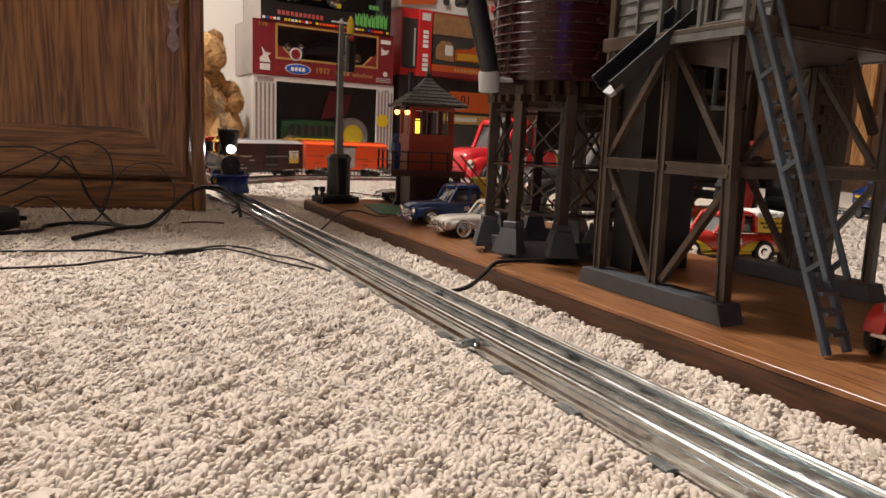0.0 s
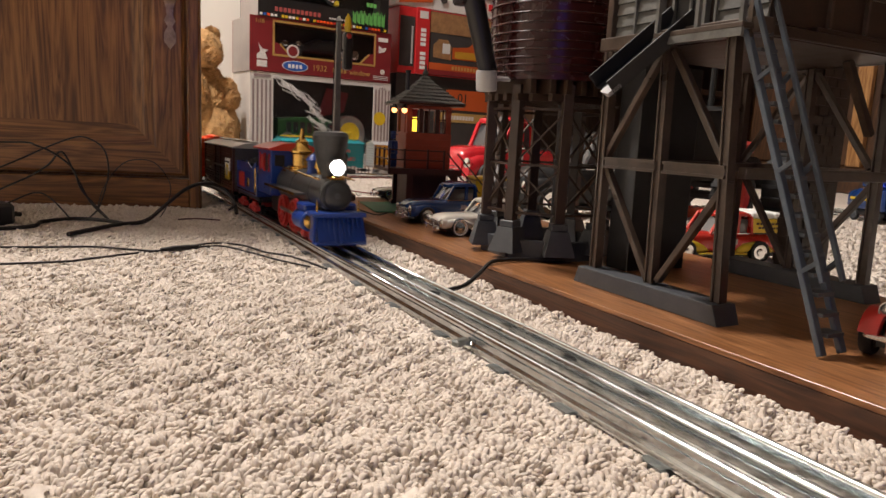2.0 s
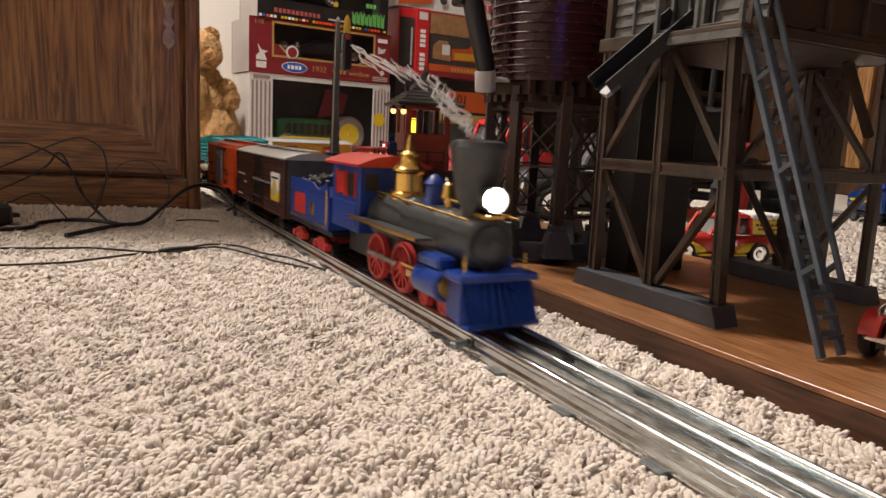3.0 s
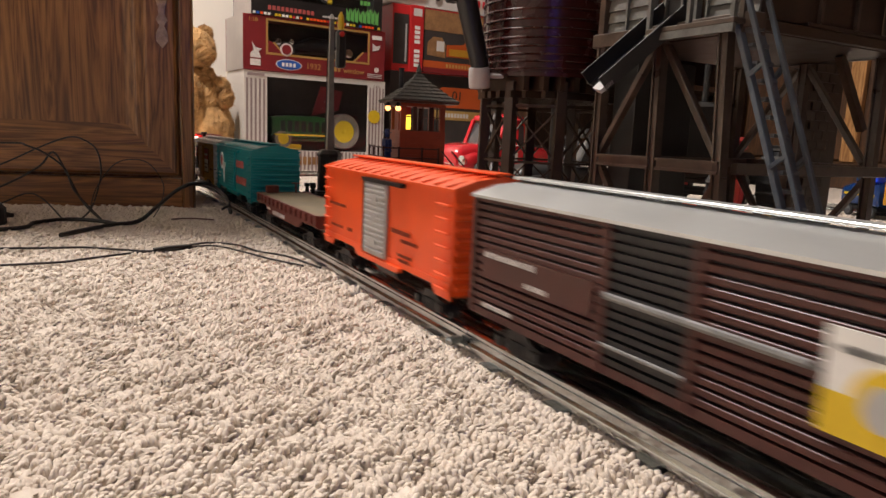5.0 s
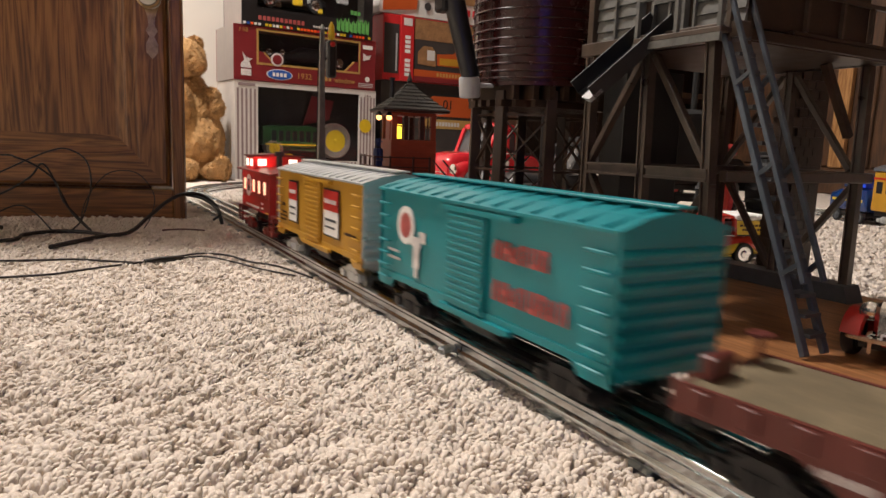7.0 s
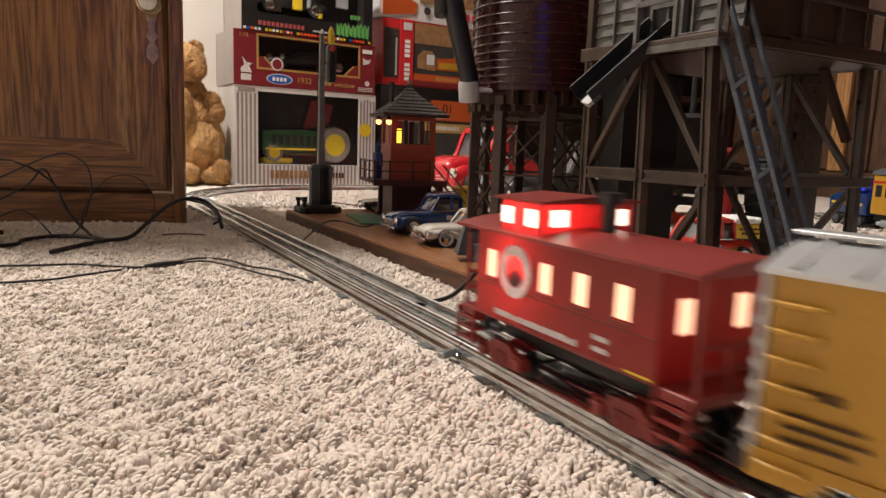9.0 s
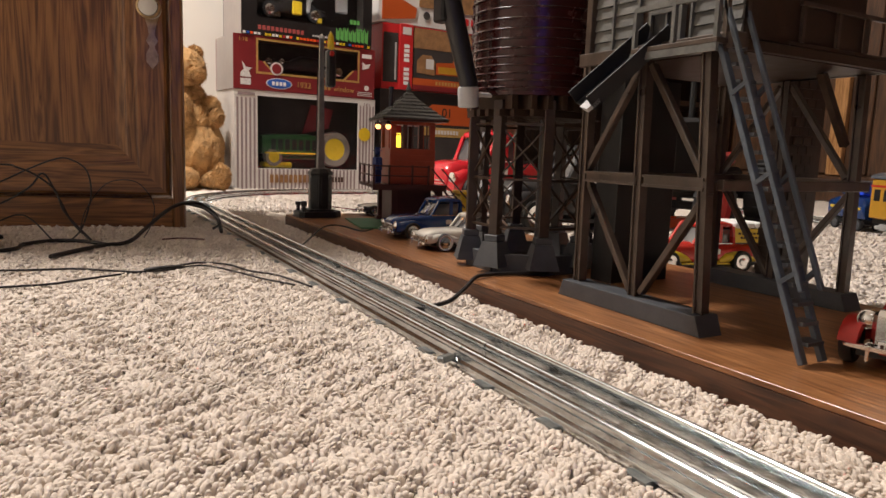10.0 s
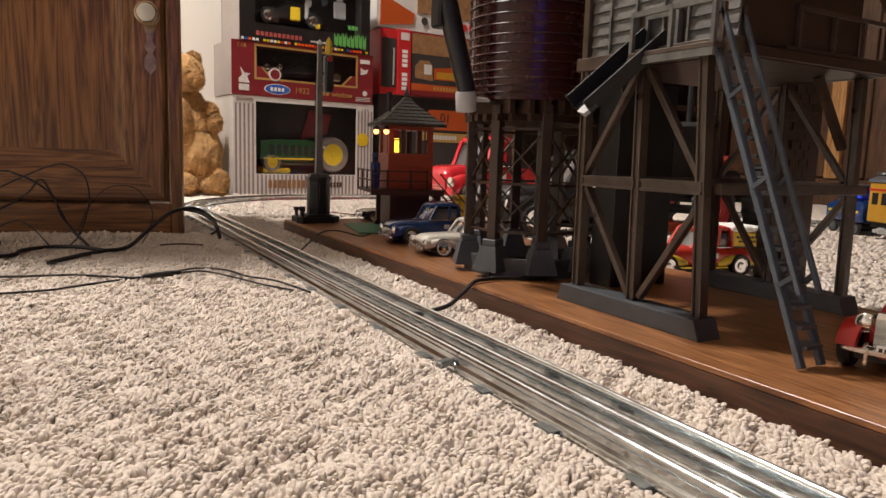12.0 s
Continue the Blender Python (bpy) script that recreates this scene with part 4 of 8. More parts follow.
def caboose():
    z0, z1, half, h = 0.028, 0.074, 0.0305, 0.066
    c = thing("caboose", "red plastic toy caboose with a lit cupola and glowing windows", "toy railway car", "cars of the train")
    body = part("body", box(B(), -h, h, -half, half, z0, z1, 0.0006), CABSHELL, c)
    ang = [(-half - 0.003, z1), (-half - 0.003, z1 + 0.0016), (-half * 0.5, z1 + 0.0050), (0, z1 + 0.0062), (half * 0.5, z1 + 0.0050), (half + 0.003, z1 + 0.0016), (half + 0.003, z1)]
    rf = part("roof", prism(B(), ang, -h - 0.019, h + 0.019, pose(0, 0, 0, 0, 0, 90)), CABOOSE, c, "", True)
    cu0, cu1, cz = -0.0470, -0.0120, z1 + 0.0180
    cup = part("cupola", box(B(), cu0, cu1, -half + 0.001, half - 0.001, z1 + 0.0005, cz, 0.0006), CABSHELL, c, "cupola lit from inside")
    ang = [(-half - 0.0015, cz), (-half - 0.0015, cz + 0.0012), (0, cz + 0.0036), (half + 0.0015, cz + 0.0012), (half + 0.0015, cz)]
    part("cupola_roof", prism(B(), ang, cu0 - 0.004, cu1 + 0.004, pose(0, 0, 0, 0, 0, -90)), CABOOSE, cup)
    for s in (-1, 1):
        for x in (-0.0505, -0.005, 0.0205, 0.0465):
            lo, hi = sorted((s * (half - 0.0004), s * (half + 0.0006)))
            w = part("window", box(B(), -0.0040 + x, 0.0040 + x, lo, hi, z0 + 0.0225, z0 + 0.0365), WINGLOW, body, "glowing window")
            lo, hi = sorted((s * (half + 0.0007), s * (half + 0.0014)))
            part("window_sill", box(B(), -0.006 + x, 0.006 + x, lo, hi, z0 + 0.020, z0 + 0.0217), CABOOSE, w)
        for x in (-0.040, -0.020):
            lo, hi = sorted((s * (half - 0.0014), s * (half - 0.0004)))
            part("window", box(B(), x - 0.0046, x + 0.0046, lo, hi, z1 + 0.0062, z1 + 0.0146), CUPGLOW, cup, "glowing cupola window")
    for e, x in ((-1, cu0), (1, cu1)):
        for y in (-0.0190, 0.0190):
            a, b = sorted((x - e * 0.0004, x + e * 0.0006))
            part("window", box(B(), a, b, y - 0.0052, y + 0.0052, z1 + 0.0068, z1 + 0.0148), CUPGLOW, cup, "glowing cupola window")
    # a bulb inside shines through the thin red plastic
    got = B()
    ball(got, (-0.034, -0.021, z0 + 0.030), 0.0030, seg=8)
    part("inner_bulb", got, INNERBULB, c, "glowing bulb inside the caboose")
    got = B()
    ball(got, (-0.030, -0.016, z1 + 0.010), 0.0028, seg=8)
    part("inner_bulb", got, INNERBULB, cup, "glowing bulb inside the cupola")
    for s in (-1, 1):
        m = pose(-0.0295, s * (half + 0.0003), z0 + 0.0285, -90 * s)
        part("herald_ring", lathe(B(), [(0.0082, -0.0002), (0.0134, -0.0002), (0.0134, 0.0006), (0.0082, 0.0006), (0.0082, -0.0002)], m, 28, False), PALETEXT, body, "pale ring emblem")
        m = pose(-0.0295, s * (half + 0.0003), z0 + 0.025, -90 * s)
        part("herald_mark", lathe(B(), [(0.0045, -0.0002), (0.0045, 0.0005)], m, 20), BLACK, body)
    for s in (-1, 1):
        lo, hi = sorted((s * (half - 0.0002), s * (half + 0.0005)))
        part("trim_line", box(B(), -h + 0.001, h - 0.001, lo, hi, z0 + 0.0008, z0 + 0.0016), CABOOSE, body)
        part("trim_line", box(B(), h - 0.016, h - 0.001, lo, hi + 0.0001, z0 + 0.0018, z0 + 0.0026), YELLOW, body, "yellow painted corner line")
        part("belt_rail", box(B(), -h + 0.001, h - 0.001, lo, hi, z0 + 0.0180, z0 + 0.0188), CABOOSE, body)
    bars(c, PALETEXT, [(-0.046, 0.020, z0 + 0.0035, z0 + 0.0075), (0.030, 0.040, z0 + 0.010, z0 + 0.013), (0.030, 0.040, z0 + 0.005, z0 + 0.008)], half + 0.0002)
    bm = B()
    rod(bm, (0.004, -0.002, z1 + 0.003), (0.004, -0.002, z1 + 0.024), 0.0035)
    rod(bm, (0.004, -0.002, z1 + 0.0195), (0.004, -0.002, z1 + 0.0245), 0.0062)
    part("smoke_pipe", bm, BLACK, c)
    for e in (-1, 1):
        a, b = sorted((e * h, e * (h + 0.018)))
        part("end_platform", box(B(), a, b, -half + 0.001, half - 0.001, z0 - 0.004, z0 + 0.001, 0.0006), CABOOSE, c)
        rl = B()
        for y in (-0.026, -0.009, 0.009, 0.026):
            rod(rl, (e * (h + 0.016), y, z0), (e * (h + 0.016), y, z1 if abs(y) > 0.02 else z0 + 0.019), 0.0011, None, 6)
        for z in (z0 + 0.010, z0 + 0.019):
            rod(rl, (e * (h + 0.016), -0.026, z), (e * (h + 0.016), 0.026, z), 0.0011, None, 6)
        part("platform_railing", rl, CABOOSE, c)
        for s in (-1, 1):
            st = B()
            for k in range(3):
                lo, hi = sorted((s * (half - 0.008), s * (half + 0.0005)))
                box(st, a + 0.001, b - 0.001, lo, hi, z0 - 0.006 - 0.006 * k, z0 - 0.0045 - 0.006 * k)
            for xx in (a, b - 0.001):
                lo, hi = sorted((s * (half - 0.001), s * (half + 0.001)))
                box(st, xx, xx + 0.001, lo, hi, z0 - 0.019, z0)
            part("steps", st, CABOOSE, c)
        part("end_window", box(B(), min(e * (h - 0.0004), e * (h + 0.0006)), max(e * (h - 0.0004), e * (h + 0.0006)), -0.0205, -0.0125, z0 + 0.020, z0 + 0.034), WINGLOW, c, "glowing window")
        part("end_window", box(B(), min(e * (h - 0.0004), e * (h + 0.0006)), max(e * (h - 0.0004), e * (h + 0.0006)), 0.0125, 0.0205, z0 + 0.020, z0 + 0.034), WINGLOW, c, "glowing window")
        coupler(c, e * (h + 0.016), e)
        truck(c, e * 0.047, CABOOSE)
    part("underframe", box(B(), -h, h, -0.012, 0.012, 0.013, z0, 0.002), BLACK, c)
    return c


def spoked_wheel(parent, name, r, y, material):
    """A driving wheel about its own hub; y is its distance from the middle."""
    s = 1 if y > 0 else -1
    bm = B()
    m = pose(0, 0, 0, -90 * s)
    lathe(bm, [(r * 0.86, -0.0016), (r + 0.0010, -0.0016), (r + 0.0010, -0.0002), (r, 0.0), (r, 0.0030), (r * 0.86, 0.0030), (r * 0.86, -0.0016)], m, 32, False)
    lathe(bm, [(r * 0.22, -0.0012), (r * 0.22, 0.0034)], m, 14)
    lathe(bm, [(0.0022, 0.0), (0.0022, 0.0052)], m @ Matrix.Translation((0, r * 0.45, 0)), 10)
    wheel = part(name, bm, material, parent, "", True)
    for k in range(12):
        a = 2 * pi * k / 12
        part("spoke", beam(B(), (r * 0.18 * cos(a), s * 0.0010, r * 0.18 * sin(a)), (r * 0.88 * cos(a), s * 0.0010, r * 0.88 * sin(a)), 0.0017, 0.0024), material, wheel)
    return wheel


def engine():
    C = 0.125
    e = thing("steam_engine", "old-time blue and grey toy steam engine with a lit headlight", "toy train", "cars of the train")
    X = lambda b: C - b
    # cowcatcher
    bm = B()
    prism(bm, [(X(0.030), 0.030), (X(0.030), 0.004), (X(0.000), 0.002), (X(-0.002), 0.006), (X(0.012), 0.031)], -0.024, 0.024)
    cow = part("cowcatcher", bm, ENGINE_BLUE, e, "royal blue cowcatcher")
    for k in range(11):
        y = -0.025 + 0.005 * k
        part("bar", beam(B(), (X(0.010), y * 0.96, 0.0315), (X(-0.004 + abs(y) * 0.30), y * 1.08, 0.003), 0.0030, 0.0030, 0.0004), ENGINE_BLUE, cow)
    part("top_beam", box(B(), X(0.026), X(0.004), -0.0285, 0.0285, 0.029, 0.034, 0.001), ENGINE_BLUE, cow)
    part("foot_beam", box(B(), X(0.012), X(-0.003), -0.027, 0.027, 0.0015, 0.0050, 0.001), ENGINE_BLUE, cow)
    part("front_deck", box(B(), X(0.060), X(0.022), -0.024, 0.024, 0.0285, 0.033, 0.001), ENGINE_BLUE, e)
    for s in (-1, 1):
        lo, hi = sorted((s * 0.0150, s * 0.0290))
        cyl = part("cylinder", lathe(B(), [(0.0095, -0.018), (0.0110, -0.016), (0.0110, 0.016), (0.0095, 0.018)], pose(X(0.048), s * 0.0225, 0.022, 0, 90), 20), ENGINE_BLUE, e, "", True)
        part("steam_chest", box(B(), X(0.064), X(0.034), lo, hi, 0.031, 0.040, 0.002), ENGINE_BLUE, cyl)
        part("cylinder_head", lathe(B(), [(0.0080, 0), (0.0080, 0.002), (0.003, 0.003)], pose(X(0.030), s * 0.0225, 0.022, 0, 90), 20), BRASS, cyl)
        part("crosshead_guide", box(B(), X(0.100), X(0.066), s * 0.0235 - 0.0015, s * 0.0235 + 0.0015, 0.0235, 0.0255), BRASS, e)
        part("crosshead", box(B(), X(0.090), X(0.078), s * 0.0235 - 0.002, s * 0.0235 + 0.002, 0.0165, 0.0230, 0.001), BRASS, e)
        part("running_board", box(B(), X(0.190), X(0.060), s * 0.0265 - 0.0065, s * 0.0265 + 0.0065, 0.0465, 0.0485, 0.0004), ENGINE_GREY, e)
        part("board_trim", box(B(), X(0.190), X(0.060), s * 0.0332 - 0.0004, s * 0.0332 + 0.0004, 0.0462, 0.0490), BRASS, e)
        part("handrail", rod(B(), (X(0.018), s * 0.0185, 0.066), (X(0.180), s * 0.0195, 0.071), 0.0009, None, 6), BRASS, e)
        for b in (0.03, 0.07, 0.11, 0.16):
            part("handrail_post", rod(B(), (X(b), s * 0.0155, 0.0655), (X(b), s * 0.0195, 0.0675), 0.0010, None, 6), BRASS, e)
        part("flag_holder", rod(B(), (X(0.012), s * 0.022, 0.034), (X(0.012), s * 0.022, 0.046), 0.0011, 0.0005, 6), BRASS, e)
    # smokebox, boiler
    boiler = part("boiler", lathe(B(), [(0.0160, 0.0), (0.0175, 0.002), (0.0175, 0.095), (0.0205, 0.118), (0.0215, 0.165)], pose(X(0.018), 0, 0.050, 0, -90), 32), ENGINE_GREY, e, "dark grey boiler", True)
    part("smokebox_door", lathe(B(), [(0.0130, 0), (0.0130, 0.0014), (0.009, 0.0030), (0.002, 0.0036)], pose(X(0.0178), 0, 0.050, 0, 90), 28), ENGINE_GREY, boiler, "", True)
    part("number_plate", lathe(B(), [(0.0032, 0), (0.0032, 0.0012)], pose(X(0.0145), 0, 0.050, 0, 90), 16), GREY, boiler)
    for b in (0.060, 0.118):
        part("boiler_band", lathe(B(), [(0.0178 + (0.003 if b > 0.1 else 0), -0.0009), (0.0182 + (0.003 if b > 0.1 else 0), 0), (0.0178 + (0.003 if b > 0.1 else 0), 0.0009)], pose(X(b), 0, 0.050, 0, 90), 32, False), ENGINE_GREY, boiler)
    part("smokebox_saddle", box(B(), X(0.055), X(0.028), -0.012, 0.012, 0.030, 0.040, 0.002), ENGINE_GREY, e)
    # the broad stack
    part("chimney", lathe(B(), [(0.0085, 0.060), (0.0085, 0.070), (0.0130, 0.078), (0.0185, 0.106), (0.0190, 0.110), (0.0170, 0.1135), (0.0120, 0.1150), (0.0080, 0.1140)], pose(X(0.041), 0, 0), 32), ENGINE_GREY, e, "broad grey smokestack", True)
    # headlight
    part("lamp_bracket", box(B(), X(0.030), X(0.016), -0.007, 0.007, 0.066, 0.0695, 0.0006), BRASS, e)
    lamp = part("headlight", lathe(B(), [(0.0052, -0.012), (0.0074, -0.009), (0.0074, 0.001), (0.0082, 0.002), (0.0082, 0.004)], pose(X(0.020), 0, 0.0785, 0, 90), 24, False), ENGINE_GREY, e, "", True)
    part("lens", lathe(B(), [(0.0064, 0), (0.0062, 0.0020), (0.0044, 0.0036), (0.002, 0.0042)], pose(X(0.0192), 0, 0.0785, 0, 90), 24), BULB, lamp, "glowing white headlight lens")
    # bell and domes
    part("bell_yoke", rod(B(), (X(0.078), 0, 0.066), (X(0.078), 0, 0.074), 0.0022), BRASS, e)
    part("bell", lathe(B(), [(0.0062, 0.074), (0.0048, 0.077), (0.0036, 0.083), (0.001, 0.085)], pose(X(0.078), 0, 0), 20), BRASS, e, "polished brass bell", True)
    part("sand_dome", lathe(B(), [(0.0080, 0.064), (0.0080, 0.068), (0.0066, 0.070), (0.0066, 0.080), (0.0082, 0.082), (0.0040, 0.087), (0.001, 0.089)], pose(X(0.100), 0, 0), 24), ENGINE_BLUE, e, "blue sand dome", True)
    part("steam_dome", lathe(B(), [(0.0142, 0.066), (0.0142, 0.071), (0.0112, 0.073), (0.0112, 0.086), (0.0132, 0.088), (0.0128, 0.090), (0.0082, 0.094), (0.0068, 0.099), (0.0080, 0.101), (0.0036, 0.104), (0.0014, 0.116)], pose(X(0.146), 0, 0), 28), BRASS, e, "tall polished brass steam dome", True)
    # cab
    cab = part("cab", box(B(), X(0.246), X(0.178), -0.0285, 0.0285, 0.034, 0.089, 0.0008), ENGINE_BLUE, e, "blue cab")
    for s in (-1, 1):
        for b in (0.196, 0.222):
            lo, hi = sorted((s * 0.0282, s * 0.0290))
            w = part("window", box(B(), X(b + 0.009), X(b - 0.009), lo, hi, 0.064, 0.082), RED if b > 0.2 else BLACK, cab)
            for bb in (b - 0.010, b + 0.010):
                lo2, hi2 = sorted((s * 0.0284, s * 0.0298))
                part("window_frame", box(B(), X(bb) - 0.0012, X(bb) + 0.0012, lo2, hi2, 0.062, 0.084), RED, w)
        lo, hi = sorted((s * 0.0284, s * 0.0294))
        part("cab_panel", box(B(), X(0.240), X(0.184), lo, hi, 0.040, 0.058, 0.0003), ENGINE_BLUE, cab)
    part("front_window", box(B(), X(0.1785), X(0.1772), -0.024, -0.012, 0.070, 0.083), BLACK, cab)
    part("front_window", box(B(), X(0.1785), X(0.1772), 0.012, 0.024, 0.070, 0.083), BLACK, cab)
    ang = [(-0.0325, 0.0885), (-0.0325, 0.0905), (-0.016, 0.0965), (0, 0.0985), (0.016, 0.0965), (0.0325, 0.0905), (0.0325, 0.0885)]
    part("cab_roof", prism(B(), ang, X(0.258), X(0.172), pose(0, 0, 0, 0, 0, -90)), RED, cab, "red cab roof", True)
    part("whistle", rod(B(), (X(0.170), 0.006, 0.070), (X(0.170), 0.006, 0.094), 0.0014), BRASS, e)
    # frame and running gear
    part("frame", box(B(), X(0.246), X(0.058), -0.011, 0.011, 0.010, 0.036, 0.001), BLACK, e)
    part("firebox", box(B(), X(0.182), X(0.128), -0.014, 0.014, 0.018, 0.050, 0.002), BLACK, e)
    bogie = part("pilot_truck", box(B(), -0.018, 0.018, -0.011, 0.011, 0.008, 0.013, 0.001), BLACK, e)
    bogie.location = (X(0.056), 0, 0)
    for x in (-0.014, 0.014):
        wheelset(bogie, x, 0.0072, WHEELRED)
    drivers = []
    for b in (0.111, 0.160):
        for s in (-1, 1):
            w = spoked_wheel(e, "driving_wheel", 0.0185, s * 0.0165, WHEELRED)
            w.location = (X(b), s * 0.0165, 0.0185)
            drivers.append(w)
    rods = []
    for s in (-1, 1):
        r = part("side_rod", box(B(), X(0.160) - 0.004, X(0.111) + 0.004, -0.0008, 0.0008, -0.0017, 0.0017, 0.0005), TIE, e, "steel side rod")
        r.location = (0, s * 0.0218, 0.0185)
        rods.append(r)
    return e, drivers, rods


def tender():
    C, h = 0.0, 0.064
    t = thing("tender", "blue toy tender heaped with coal", "toy train", "cars of the train")
    body = part("body", box(B(), -h, h, -0.0285, 0.0285, 0.024, 0.056, 0.001), ENGINE_BLUE, t)
    for s in (-1, 1):
        lo, hi = sorted((s * 0.0285, s * 0.0300))
        part("side_flare", prism(B(), [(-h, 0.056), (-h, 0.066), (h - 0.05, 0.066), (h - 0.030, 0.060), (h - 0.004, 0.070), (h - 0.001, 0.056)], min(s * 0.0270, s * 0.0285), max(s * 0.0270, s * 0.0285)), ENGINE_BLUE, body)
        part("red_panel", box(B(), -0.046, -0.008, s * 0.0287 - 0.0005, s * 0.0287 + 0.0005, 0.031, 0.052, 0.0003), RED, body, "red side panel with rounded corners")
        part("trim", box(B(), -h + 0.003, h - 0.003, s * 0.0288 - 0.0005, s * 0.0288 + 0.0005, 0.0265, 0.0278), BRASS, body)
        part("gold_scroll", box(B(), 0.008, 0.020, s * 0.0287 - 0.0004, s * 0.0287 + 0.0004, 0.034, 0.046, 0.0003, pose(0, 0, 0)), BRASS, body)
        part("grab_rail", rod(B(), (h - 0.002, s * 0.0295, 0.030), (h - 0.002, s * 0.0295, 0.062), 0.0008, None, 6), BRASS, body)
    part("back_wall", box(B(), -h, -h + 0.0015, -0.0285, 0.0285, 0.056, 0.066), ENGINE_BLUE, body)
    bm = B()
    rr = random.Random(7)
    for k in range(120):
        x, y = rr.uniform(-h + 0.006, h - 0.020), rr.uniform(-0.024, 0.024)
        z = 0.058 + 0.016 * (1 - (y / 0.03) ** 2) * (1 - ((x + 0.005) / 0.08) ** 2) * rr.uniform(0.5, 1)
        a = rr.uniform(0.0022, 0.0045)
        got = bmesh.ops.create_icosphere(bm, subdivisions=1, radius=a)
        for v in got["verts"]:
            v.co = Vector((x, y, z)) + v.co * rr.uniform(0.7, 1.2)
    tagged(part("coal", bm, COAL, t, "heap of black coal"), kind="stuff")
    part("floor", box(B(), -h - 0.004, h + 0.006, -0.026, 0.026, 0.019, 0.0238, 0.0006), BLACK, t)
    for x in (-0.038, 0.036):
        tr = truck(t, x, WHEELRED)
    coupler(t, -h, -1)
    coupler(t, h + 0.004, 1)
    return t


def smoke_puffs():
    """Wisps that drift back from the stack."""
    out = []
    for k in range(9):
        rr = random.Random(30 + k)
        bm = B()
        for q in range(5):
            p0 = Vector((rr.uniform(-1, 1), rr.uniform(-1, 1), rr.uniform(-1, 1))) * 0.004
            pts = [p0 + Vector((-0.004 * j + 0.002 * sin(j * 1.3 + q), 0.002 * cos(j * 1.7 + q + k), 0.0022 * j)) for j in range(6)]
            tube(bm, pts, rr.uniform(0.0002, 0.0007), 5)
        out.append(solo("smoke_puff", bm, SMOKE, "thin white wisp of smoke from the engine's stack", "smoke", "smoke wisps of the engine", smooth=True))
    return out


room()
carpet()
track()
board()
cabinet()
ENGINE, DRIVERS, RODS = engine()
# thing, front and rear behind the engine's front, truck spread
CARS = [(ENGINE, 0.0, 0.250, 0.055), (tender(), 0.257, 0.385, 0.037), (brown_car(), 0.397, 0.662, 0.092), (orange_car(), 0.686, 0.922, 0.080), (flat_car(), 0.950, 1.190, 0.084), (teal_car(), 1.222, 1.462, 0.082), (yellow_car(), 1.495, 1.732, 0.080), (caboose(), 1.773, 1.905, 0.047)]
PUFFS = smoke_puffs()


# ---- towers on the board ----
BT = 0.016      # the board's top


